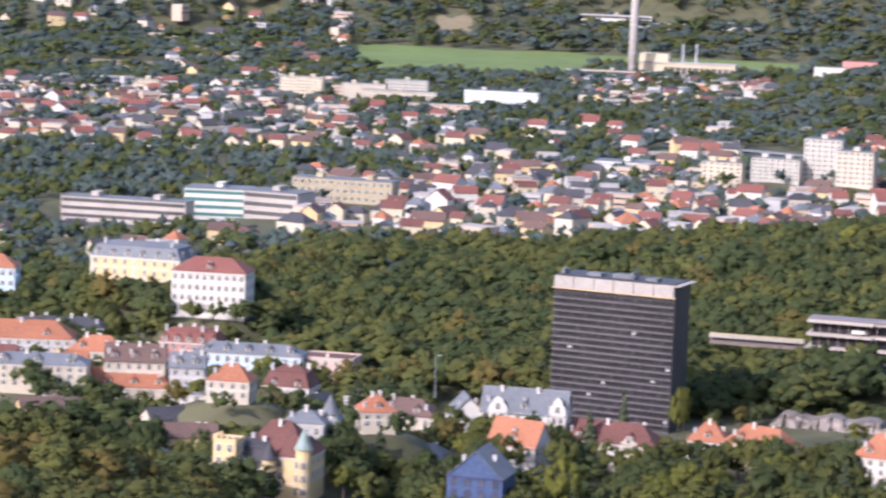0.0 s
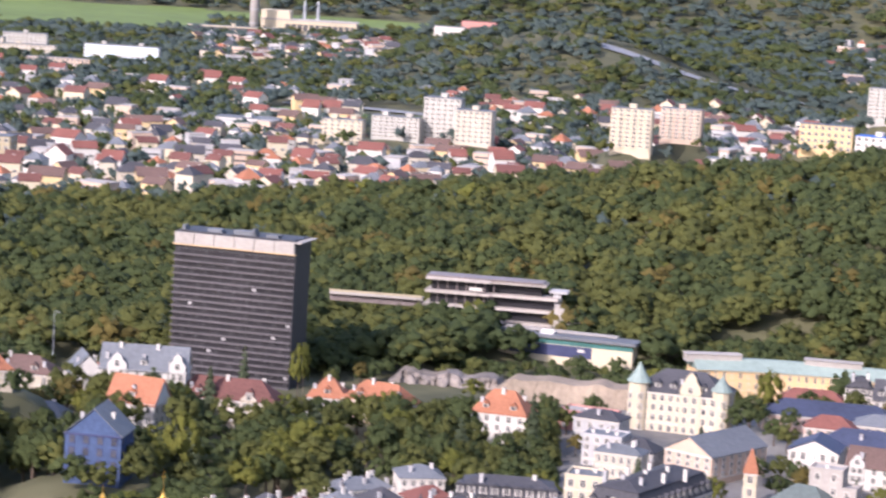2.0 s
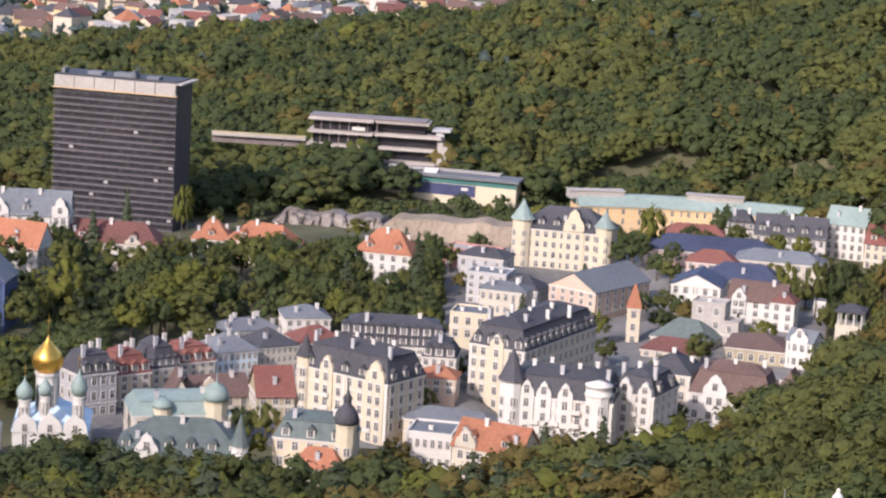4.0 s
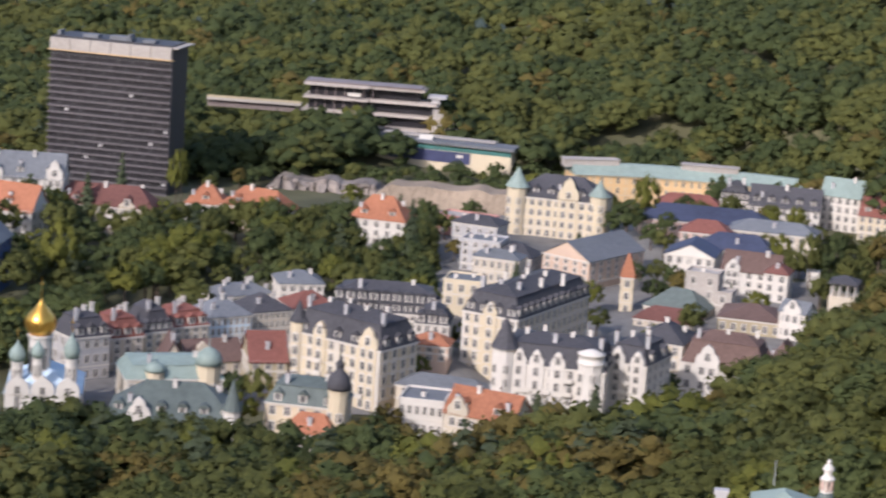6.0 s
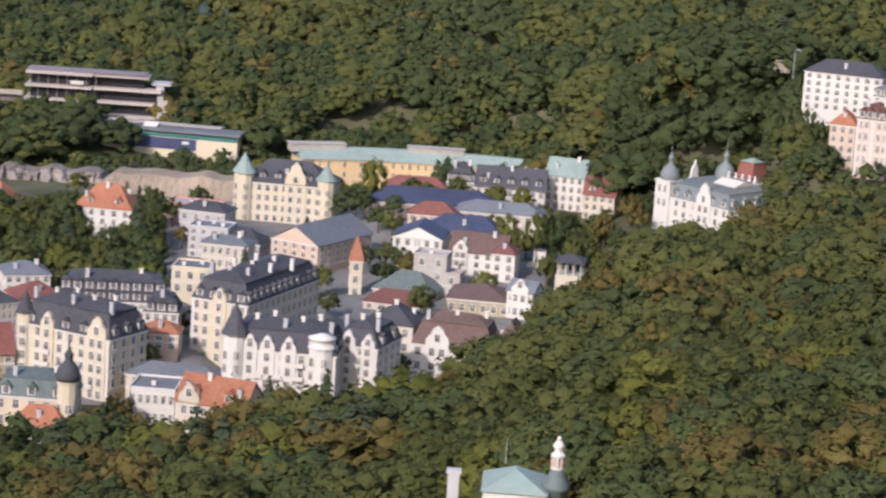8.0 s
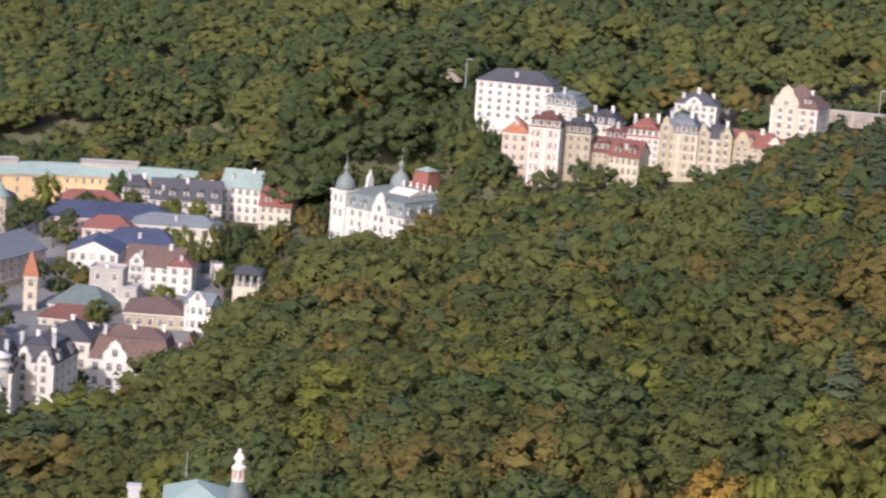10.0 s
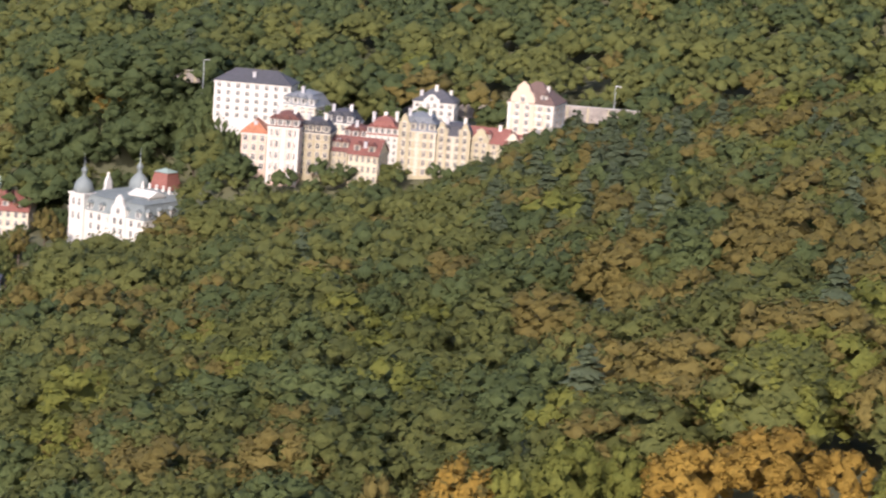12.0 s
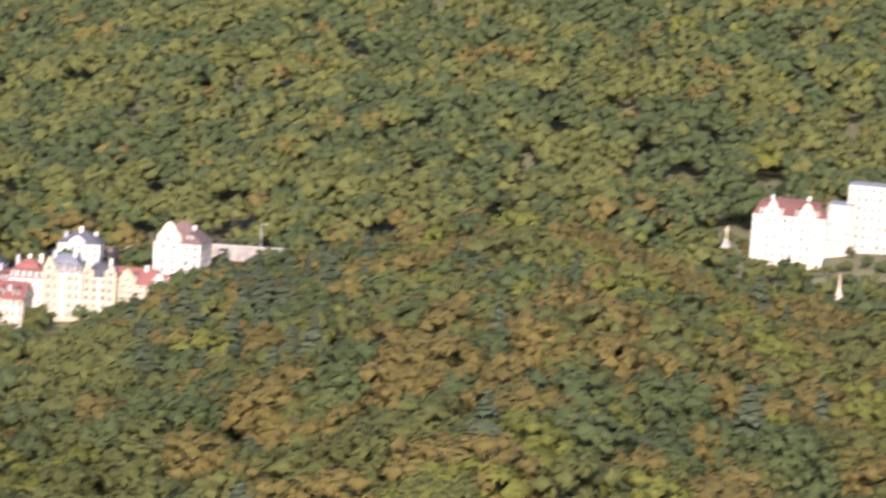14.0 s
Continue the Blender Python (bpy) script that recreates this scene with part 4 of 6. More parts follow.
def arcade(bearing, r, z, turn, w, h, d=14):
    """Long curved spa house: wall pieces on an arc, a copper roof, three rows of windows."""
    note(bearing, r, turn, w, d + 8, z)
    hs = frame_of(bearing, r, z, turn, "curved_spa_house", "long curved ochre spa house with green copper roof", "spa house")
    rad, n = w * 1.5, 16
    half = math.asin(w / 2 / rad)

    def band(q0, q1, z0, z1, q2=None, q3=None):
        q2, q3 = q0 if q2 is None else q2, q1 if q3 is None else q3
        v, f = [], []
        for i in range(n + 1):
            a = -half + 2 * half * i / n
            v += [curve(a, q0, z0), curve(a, q1, z0), curve(a, q3, z1), curve(a, q2, z1)]
        for i in range(n):
            f += [(4 * i + j, 4 * i + (j + 1) % 4, 4 * i + 4 + (j + 1) % 4, 4 * i + 4 + j) for j in range(4)]
        f += [(0, 3, 2, 1), tuple(4 * n + j for j in range(4))]
        return Shape().add(v, f)

    def curve(a, q, zz):
        return ((rad + q) * math.sin(a), (rad + q) * math.cos(a) - rad, zz)

    part("wall", band(0, d, -6, h).mesh("wall", "ochre"), hs)
    part("cornice", band(-0.5, d, h - 0.6, h).mesh("cornice", "cream"), hs)
    part("string_course", band(-0.2, d, h * 0.33, h * 0.33 + 0.4).mesh("string_course", "cream"), hs)
    part("roof", band(-0.9, d + 0.9, h + 0.02, h + 4.2, d * 0.38, d * 0.62).mesh("roof", "copper"), hs)
    wm = window_mesh(1.1, h / 3 * 0.55, "cream")
    m = round(w / 3.4)
    for f in range(3):
        for i in range(m):
            a = -half + 2 * half * (i + 0.5) / m
            x, y, zz = curve(a, 0, f * h / 3 + h * 0.08)
            part("window", wm, hs, pose(x, y, zz, 0, 0, -math.degrees(a)))
    for u in (-0.42, 0.05):
        x, y, zz = curve(2 * half * u, d * 0.5, h + 2.4)
        part("roof_house", Shape().box(-12, 12, -3, 3, 0, 3.2).box(-12.4, 12.4, -3.4, 3.4, 3.2, 3.5).mesh("roof_house", "concrete"), hs, pose(x, y, zz, 0, 0, -math.degrees(2 * half * u)))


arcade(17.33, 1078, -5.0, 0, 102.0, 12.7)


# ---- the onion-domed church ----
def cupola(hs, x, y, z, q, hgt, dome, drum="white", shape="onion"):
    part("drum", Shape().turned([(q, z), (q, z + hgt * 0.4), (q * 1.12, z + hgt * 0.42), (q * 1.12, z + hgt * 0.45)], 12, x, y).mesh("drum", drum), hs)
    if shape == "onion":
        prof = [(q * 0.95, 0.45), (q * 1.35, 0.52), (q * 1.45, 0.58), (q * 1.2, 0.66), (q * 0.6, 0.74), (q * 0.2, 0.80), (0.12, 0.86)]
    else:
        prof = [(q * 1.15, 0.45), (q * 0.8, 0.58), (q * 0.35, 0.85), (0.25, 0.93)]
    dm = part("dome", Shape().turned([(a, z + hgt * b) for a, b in prof], 16, x, y).mesh("dome", dome, smooth=True), hs)
    part("cross", Shape().box(x - 0.09, x + 0.09, y - 0.09, y + 0.09, z + hgt * 0.85, z + hgt * 1.08).box(x - 0.5, x + 0.5, y - 0.08, y + 0.08, z + hgt * 1.0, z + hgt * 1.015).mesh("cross", "gold"), dm)
    for a in (-50, -10, 30):
        part("window", window_mesh(q * 0.4, hgt * 0.24, "frame_white"), hs, pose(x + q * math.sin(radians(a)), y - q * math.cos(radians(a)), z + hgt * 0.08, 0, 0, a))


def church(bearing, r, z, turn, w, h, d=26):
    note(bearing, r, turn, w * 1.4, d, z)
    hs = frame_of(bearing, r, z, turn, "church", "white church with pale blue roofs and golden onion domes", "church")
    s = Shape().box(-w / 2, w / 2, 0, d, -6, h)
    part("wall", s.mesh("wall", "white"), hs)
    for i in range(3):
        x = -w / 2 + w * (i + 0.5) / 3
        g = [(x + w / 6.2 * a, 1.0 * b) for a, b in ((-1, 0), (-0.95, 2.2), (-0.7, 3.6), (-0.3, 4.5), (0, 5.6), (0.3, 4.5), (0.7, 3.6), (0.95, 2.2), (1, 0))]
        v = [(a, y, h + b) for y in (-0.3, 0.5) for a, b in g]
        n = len(g)
        part("gable", Shape().add(v, [tuple(range(n)), tuple(range(2 * n - 1, n - 1, -1))] + [(j + 1, j, j + n, j + n + 1) for j in range(n - 1)]).mesh("gable", "white"), hs)
        part("window", window_mesh(1.2, 4.5), hs, pose(x, 0, h * 0.4))
        part("window", window_mesh(1.2, 2.0), hs, pose(x, -0.3, h + 0.3))
    part("roof", Shape().hip(-w / 2 - 0.4, w / 2 + 0.4, 0.4, d, h, h + 6).mesh("roof", "sky_blue"), hs)
    cupola(hs, -w * 0.08, d * 0.4, h + 3, 3.0, 25, "gold")
    cupola(hs, -w * 0.36, d * 0.2, h + 1, 1.6, 15, "copper")
    cupola(hs, w * 0.36, d * 0.2, h + 1, 1.6, 18, "copper")
    cupola(hs, -w * 0.08, 1.5, h + 4, 1.3, 13, "copper")
    # bell tower
    bx = -w * 0.5 - 7
    part("bell_tower", Shape().box(bx - 4, bx + 4, -3, 5, -6, h + 1).box(bx - 3, bx + 3, -2, 4, h + 1, h + 9).gable(bx - 4.2, bx + 4.2, -3.2, 5.2, h + 1, h + 4.5, "y").mesh("bell_tower", "white"), hs)
    part("spire", Shape().turned([(3.4, h + 9), (2.0, h + 13), (1.2, h + 18), (0.8, h + 20), (1.0, h + 21), (0.5, h + 22.5)], 8, bx, 1).mesh("spire", "sky_blue"), hs)
    part("finial", Shape().turned([(0.2, h + 22.5), (0.9, h + 23.4), (0.9, h + 24), (0.15, h + 25.2), (0.08, h + 27.5)], 10, bx, 1).mesh("finial", "gold"), hs)
    for f in range(2):
        part("window", window_mesh(1.4, 4.0), hs, pose(bx, (-3.0, -2.0)[f], (h * 0.3, h + 4.6)[f]))


church(2.86, 670, -0.2, -3, 19.9, 8.3, )


# ---- white spa hotel with two domed towers ----
def scroll_gable(gw, gh, m="white"):
    """A free-standing scrolled gable with a ball on top; front towards -y."""
    prof = [(-0.5, 0.0), (-0.5, 0.28), (-0.40, 0.42), (-0.28, 0.50), (-0.24, 0.74), (-0.12, 0.86), (0, 0.92), (0.12, 0.86), (0.24, 0.74), (0.28, 0.50), (0.40, 0.42), (0.5, 0.28), (0.5, 0.0)]
    n = len(prof)
    v = [(gw * u, y, gh * q) for y in (-0.4, 0.6) for u, q in prof]
    s = Shape().add(v, [tuple(range(n)), tuple(range(2 * n - 1, n - 1, -1))] + [((i + 1) % n, i, i + n, (i + 1) % n + n) for i in range(n)])
    s.turned([(0.25, gh * 0.9), (0.5, gh * 0.95), (0.45, gh), (0.1, gh * 1.04)], 8, 0, 0.1)
    return s.mesh("gable", m)


def dome_on(hs, x, y, z, q, hgt):
    """A lead dome with a neck, a lantern and a spire."""
    prof = [(q * 1.05, 0), (q * 1.15, 0.04), (q * 1.1, 0.14), (q * 0.9, 0.26), (q * 0.5, 0.36), (q * 0.26, 0.40), (q * 0.24, 0.50), (q * 0.36, 0.53), (q * 0.34, 0.58), (q * 0.14, 0.64), (0.16, 0.70), (0.05, 1.0)]
    return part("dome", Shape().turned([(u, z + hgt * v) for u, v in prof], 12, x, y).mesh("dome", "leadroof", smooth=True), hs, None, "grey-green lead dome")


def domed_hotel(bearing, r, z, turn, w, h, d):
    hs = house(bearing, r, z, turn, w, h, d, "mansard", 7, "white", "leadroof", 4, 9, 12, 6, 0, gables=[(0.66, 7, 8)], style="rich", sidedormers=8,
               name="hotel", category="hotel", label="white palatial hotel with lead roofs, domed towers and red cupola")
    x0, x1 = -w / 2, w / 2
    tw = part("corner_tower", Shape().box(x0 - 0.6, x0 + 6.6, -0.8, 6.4, -6, h + 5).box(x0 - 1.0, x0 + 7.0, -1.2, 6.8, h + 5, h + 5.7).box(x0 - 0.9, x0 + 6.9, -1.1, 6.7, h - 0.4, h + 0.2).mesh("corner_tower", "white"), hs)
    dome_on(hs, x0 + 3, 2.8, h + 5.7, 3.3, 14.5)
    wm = window_mesh(1.2, 2.6, "frame_white", "rich")
    for u in (1.6, 4.4):
        part("window", wm, tw, pose(x0 + u, -0.8, h + 1.2))
        part("window", wm, tw, pose(x0 + u, -0.8, h - 4.0))
        part("window", wm, tw, pose(x0 - 0.6, u, h + 1.2, 0, 0, -90))
    part("gable", scroll_gable(6, 11), hs, pose(x0 + 0.2, 19, h, 0, 0, -90))
    part("gable", scroll_gable(6.5, 8), hs, pose(x1 + 0.2, d * 0.68, h - 0.4, 0, 0, 90))
    part("gable", scroll_gable(4.5, 6.5), hs, pose(x1 + 0.2, d * 0.92, h - 0.4, 0, 0, 90))
    part("drum", Shape().turned([(3.9, h - 1), (3.9, h + 4.6), (4.3, h + 4.8), (4.3, h + 5.2)], 12, -9.5, 27.5).mesh("drum", "white"), hs)
    dome_on(hs, -9.5, 27.5, h + 5.2, 3.5, 15.5)
    part("drum", Shape().box(-6, 8, 25, 37, h - 1, h + 5.6).box(-6.5, 8.5, 24.5, 37.5, h + 5.6, h + 6.2).mesh("drum", "white"), hs)
    for u in (-5.5, -2.1, 1.3, 4.7, 7.5):
        part("baluster", Shape().turned([(0.5, h + 6.2), (0.7, h + 7.2), (0.3, h + 7.8), (0.5, h + 8.4), (0.1, h + 9)], 8, u, 25).mesh("baluster", "white"), hs)
    part("cupola", Shape().frustum((-4.2, 4.6, 27, 35.5), (-2.9, 3.3, 28.4, 34.2), h + 6.2, h + 13).mesh("cupola", "redroof"), hs, None, "dull red tapering cupola")
    part("cupola_cap", Shape().hip(-3.3, 3.7, 28, 34.6, h + 13, h + 14.4).mesh("cupola_cap", "copper"), hs)
    lan = part("roof_lantern", Shape().box(1, 11, 10, 19, h + 3.5, h + 6.6).gable(0.6, 11.4, 9.6, 19.4, h + 6.6, h + 8.4, "x").mesh("roof_lantern", "frame_white"), hs)
    for u in range(5):
        part("pane", Shape().box(1.5 + u * 1.9, 3.0 + u * 1.9, 9.92, 10.02, h + 4.6, h + 6.2).mesh("pane", "glass"), lan)


mat("leadroof", (0.155, 0.170, 0.158), rough=0.7, vary=0.2, grain=0.5)
domed_hotel(23.45, 935, 10.0, -42, 35.4, 15.0, 50)
house(25.98, 932, 24.7, -30, 12.0, 4.7, d=14, roof="hip", rh=5.1, wall="white", top="greyroof", floors=3, bays=6, chimneys=2, gables=[(0.2, 6, 6)], turrets=[(0.8, 2.6, 8, "cone", "greyroof")])

# ---- roof of the near building that stands in the wood ----
def wood_house(bearing, r, z, turn, w, h):
    hs = frame_of(bearing, r, z, turn, "wood_house", "house in the wood with pale green roof and small domed turret", "house")
    note(bearing, r - 22, turn, w * 1.15, 46)
    part("wall", Shape().box(-w * 0.28, w * 0.28, 0, 9, -25, -h * 0.3).mesh("wall", "white"), hs)
    part("roof", Shape().hip(-w * 0.3, w * 0.3, -0.5, 9.5, -h * 0.3, h * 0.35).mesh("roof", "copper"), hs)
    part("mast", Shape().turned([(0.09, h * 0.5), (0.06, h * 1.5)], 6, -w * 0.1, 4).mesh("mast", "metal"), hs)
    part("chimney", Shape().box(-w * 0.6, -w * 0.5, 2, 3.2, -20, h * 0.1).box(-w * 0.615, -w * 0.485, 1.9, 3.3, h * 0.1, h * 0.25).mesh("chimney", "greywall"), hs)
    tx = w * 0.36
    part("turret", Shape().turned([(1.7, -20), (1.7, -1.0), (2.0, -0.8), (1.9, -0.3), (1.45, 0.5), (1.05, 1.3), (0.85, 1.9)], 10, tx, 3).mesh("turret", "darkcopper", smooth=True), hs)
    lan = part("lantern", Shape().turned([(0.9, 1.9), (0.9, 2.15), (0.5, 2.2), (0.5, 3.5), (0.95, 3.55), (1.0, 3.85), (0.62, 4.15), (0.55, 4.3), (0.55, 4.85), (0.78, 4.95), (0.72, 5.25), (0.40, 5.7), (0.2, 5.85), (0.34, 6.05), (0.1, 6.4)], 10, tx, 3).mesh("lantern", "white"), hs)
    post = Shape().turned([(0.13, 2.1), (0.13, 3.55)], 6).mesh("column", "pink")
    for i in range(8):
        part("column", post, lan, pose(tx + 0.76 * math.cos(i * math.pi / 4), 3 + 0.76 * math.sin(i * math.pi / 4), 0))


wood_house(19.95, 330, 91.7, 0, 15.1, 3.5, )


# ---- far landmarks ----
def heating_plant(bearing, r, z, turn, w, h, d=40):
    note(bearing, r, turn, w, d)
    hs = frame_of(bearing, r, z, turn, "heating_plant", "cream heating plant hall with ribbed windows", "factory")
    part("wall", Shape().box(-w / 2, w / 2, 0, d, -10, h * 0.75).mesh("wall", "cream"), hs)
    part("boiler_house", Shape().box(-w / 2, -w * 0.2, 2, d, h * 0.75, h * 1.2).mesh("boiler_house", "cream"), hs)
    part("window_band", Shape().box(-w * 0.25, w * 0.48, -0.6, 0.05, h * 0.28, h * 0.6).mesh("window_band", "glass"), hs)
    part("roof", Shape().box(-w / 2 - 1, w / 2 + 1, -1, d + 1, h * 0.75, h * 0.82).mesh("roof", "concrete"), hs)
    for i in range(12):
        x = -w * 0.25 + i * w * 0.062
        part("rib", Shape().box(x, x + 1.6, -1.2, -0.6, h * 0.1, h * 0.72).mesh("rib", "cream"), hs)
    for u in (-0.06, 0.08):
        part("flue_pipe", Shape().turned([(2.2, h * 0.8), (1.8, h * 1.7)], 8, u * w, d * 0.5).mesh("flue_pipe", "metal"), hs)


heating_plant(5.48, 3660, 5.5, -6, 135.7, 29.8, d=40)


def chimney_stack(bearing, r, z, turn, w, h):
    hs = frame_of(bearing, r, z, turn, "factory_chimney", "tall grey concrete factory chimney with dark rings", "chimney")
    part("shaft", Shape().turned([(w / 2, -10), (w * 0.42, h * 0.5), (w * 0.36, h)], 20).mesh("shaft", "concrete", smooth=True), hs)
    for k in range(7):
        q = w * (0.5 - 0.14 * (0.12 + k * 0.13)) + 0.3
        part("ring", Shape().turned([(q, h * (0.12 + k * 0.13)), (q, h * (0.12 + k * 0.13) + 1.8)], 20).mesh("ring", "greywall"), hs)


chimney_stack(4.28, 3640, 3.5, 0, 13.6, 152.0, )
# offices across the river
block(-6.91, 1720, -10.0, -20, 87.6, 20.6, d=18, wall="tan_concrete", floors=4, bays=14, huts=2, name="office_building", label="brown-grey office slab with bands of windows", stripe="glass")
block(-4.84, 1740, -3.1, -10, 44.8, 20.1, d=30, wall="white", floors=4, huts=1, stripe="green_glass", name="office_building", label="modern white office with green glass bands")
block(-3.65, 1720, 0.1, -28, 40.8, 17.9, d=26, wall="concrete", floors=3, huts=1, stripe="glass", name="office_building", label="pale concrete office with projecting bays")
block(-2.07, 1800, 4.6, -18, 73.8, 15.9, d=18, wall="stone", floors=3, huts=2, bays=14, name="office_building", label="long stone-grey office with projecting roof")
# panel-built flats
block(-3.05, 2970, -1.0, -14, 50.4, 28.8, d=14, wall="cream", floors=8, huts=2)
block(-1.66, 2947, -1.1, -14, 51.4, 24.6, d=14, wall="pale", floors=8, huts=2)
block(-0.71, 2973, 0.2, -8, 49.5, 27.5, d=14, wall="panel_wall", floors=8, huts=1)
block(-0.86, 2931, 0.0, -8, 84.5, 17.4, d=12, wall="pale", floors=5, huts=1)
block(0.03, 2812, -0.6, -8, 67.4, 12.4, d=12, wall="peach", floors=3, huts=0)
block(1.40, 2886, 0.6, -12, 84.2, 23.5, d=14, wall="panel_wall", floors=6, huts=2, stripe="sky_blue")
block(-6.44, 2991, 0.2, -10, 25.3, 17.8, d=12, wall="cream", floors=5, huts=1)
block(6.35, 2000, 8.6, -12, 31.5, 18.6, d=14, wall="cream", floors=6, huts=2)
block(7.53, 2050, 10.5, -12, 38.7, 17.2, d=14, wall="panel_wall", floors=6, huts=2)
block(8.55, 2060, 10.0, -12, 30.1, 34.1, d=16, wall="panel_wall", floors=9, huts=1)
block(9.26, 2030, 11.7, -12, 29.2, 26.0, d=16, wall="pale", floors=7, huts=1)
block(12.76, 1950, 23.1, -8, 31.2, 29.7, d=14, wall="cream", floors=9, huts=1, loggias=2)
block(13.85, 2000, 27.8, -8, 32.0, 23.8, d=14, wall="peach", floors=8, huts=1, loggias=2)
block(14.82, 1700, 29.4, -10, 21.3, 11.7, d=14, wall="white", floors=3, huts=1)
block(18.17, 1880, 31.7, -14, 31.5, 17.4, d=16, wall="white", floors=4, huts=1, top="blue")
block(18.85, 1890, 35.7, -14, 14.1, 16.7, d=14, wall="blue", floors=4, huts=0, top="blue", stripe="blue", label="blue-clad modern block with flat roof")
block(18.52, 2150, 44.1, -10, 46.5, 25.1, d=14, wall="panel_wall", floors=8, huts=1)
block(19.43, 2050, 42.8, -10, 33.8, 19.4, d=14, wall="panel_wall", floors=6, huts=1)
block(17.05, 1950, 31.0, -6, 39.7, 19.4, d=12, wall="yellow", floors=4, huts=0)
block(3.86, 4350, 48.5, -4, 119.5, 26.7, d=30, wall="white", floors=3, huts=1, stripe="glass", name="factory", label="long white factory hall with flat roof")
block(5.11, 4330, 48.9, -4, 71.4, 16.2, d=30, wall="pale", floors=2, huts=1, stripe="glass", name="factory", label="beige factory hall with flat roof")
block(6.57, 4330, 55.0, -4, 75.2, 15.2, d=30, wall="white", floors=2, huts=0, stripe="frame_white", name="factory", label="white warehouse with flat roof")
block(1.98, 4500, 57.8, -4, 84.1, 13.8, d=30, wall="white", floors=2, huts=1, stripe="glass", name="factory", label="low white factory hall")
block(8.61, 3500, 28.3, -4, 42.3, 10.8, d=24, wall="white", floors=2, huts=0, stripe="frame_white", name="warehouse", label="white warehouse with low roof")
block(9.25, 3520, 32.1, -4, 46.4, 15.5, d=24, wall="rose", floors=2, huts=0, stripe="rose", name="warehouse", label="dull red warehouse with low roof", top="darkred")
block(3.82, 3600, 2.1, -4, 126.7, 15.8, d=20, wall="cream", floors=2, huts=1, stripe="glass", name="warehouse", label="cream works building with flat roof")
block(4.22, 2150, 1.0, -10, 52.8, 10.4, d=26, wall="white", floors=2, huts=1, stripe="greywall", name="supermarket", label="low white market hall with grey roof")
block(-4.22, 4300, 19.6, -4, 94.5, 12.3, d=24, wall="white", floors=2, huts=0, stripe="frame_white", name="warehouse", label="long white warehouse with low roof")
block(-5.53, 4150, 13.6, -4, 118.6, 9.1, d=20, wall="pale", floors=1, huts=0, stripe="concrete", name="warehouse", label="long grey shed with low roof")


# ---- road wall, lamps, cross, garden house above the spa terrace ----
def road_wall(bearing, r, z, turn, w, h):
    note(bearing, r, turn, w, 8, None)
    hs = frame_of(bearing, r, z, turn, "road_viaduct", "dark stone road wall with pale parapet along the slope", "road")
    part("wall", Shape().box(-w / 2, w / 2, 0, 1.2, -4, h).mesh("wall", "rock"), hs)
    part("deck", Shape().box(-w / 2, w / 2, 1.2, 8, h - 1.4, h - 0.9).mesh("deck", "asphalt"), hs)
    n = max(4, round(w / 7))
    pm = Shape().box(-0.35, 0.35, -0.35, 0, -4, h).mesh("pier", "stone")
    for i in range(n):
        part("pier", pm, hs, pose(-w / 2 + w * (i + 0.5) / n, 0, 0))
    part("parapet", Shape().box(-w / 2, w / 2, -0.15, 1.35, h, h + 0.3).mesh("parapet", "concrete"), hs)


road_wall(24.9, 1000, 71.0, -6, 16.0, 0.6)
road_wall(29.93, 1000, 64.5, -3, 81.8, 3.1, )
road_wall(34.26, 960, 71.0, -3, 30.8, 1.7, )


def street_lamp(bearing, r, z, turn, w, h):
    hs = frame_of(bearing, r, z, turn, "street_lamp", "slim grey street lamp beside the road", "street lamp", "lamps along the road")
    part("pole", Shape().turned([(0.22, -4), (0.12, h)], 6).mesh("pole", "metal"), hs)
    part("arm", Shape().box(-0.07, 1.8, -0.07, 0.07, h - 0.1, h + 0.1).mesh("arm", "metal"), hs)
    part("lantern", Shape().box(1.0, 2.1, -0.2, 0.2, h - 0.25, h + 0.05).mesh("lantern", "greywall"), hs)


street_lamp(28.47, 990, 69.0, 0, 0.7, 8.8, )
street_lamp(30.04, 990, 69.6, 0, 0.7, 7.7, )
street_lamp(34.60, 955, 71.6, 0, 0.6, 10.6, )
street_lamp(25.42, 985, 67.7, 0, 0.7, 10.3, )
street_lamp(0.18, 1000, 15.0, 0, 0.7, 13.1, )
street_lamp(-5.05, 1900, 7.0, 0, 1.3, 16.8, )


def wayside_cross(bearing, r, z, turn, w, h):
    hs = frame_of(bearing, r, z, turn, "stone_cross", "weathered stone cross on a rough base", "cross")
    part("shaft", Shape().box(-0.3, 0.3, -0.3, 0.3, 0, h).mesh("shaft", "stone"), hs)
    part("arm", Shape().box(-w / 2, w / 2, -0.25, 0.25, h * 0.66, h * 0.8).mesh("arm", "stone"), hs)
    part("base", Shape().frustum((-1.6, 1.6, -1.4, 1.4), (-0.6, 0.6, -0.6, 0.6), -3, 0).mesh("base", "rock"), hs)


wayside_cross(44.95, 860, 99.3, 0, 1.5, 4.2, )


def steeple(bearing, r, z, turn, w, h):
    hs = frame_of(bearing, r, z, turn, "steeple", "pointed pinkish church steeple rising from the trees", "steeple")
    part("wall", Shape().box(-w * 0.4, w * 0.4, -w * 0.4, w * 0.4, -20, 0).mesh("wall", "pale"), hs)
    part("spire", Shape().turned([(w * 0.62, 0), (w * 0.3, h * 0.25), (w * 0.13, h * 0.45), (0.12, h)], 8).mesh("spire", "peach"), hs)


steeple(47.51, 790, 90.2, 0, 3.3, 8.8, )


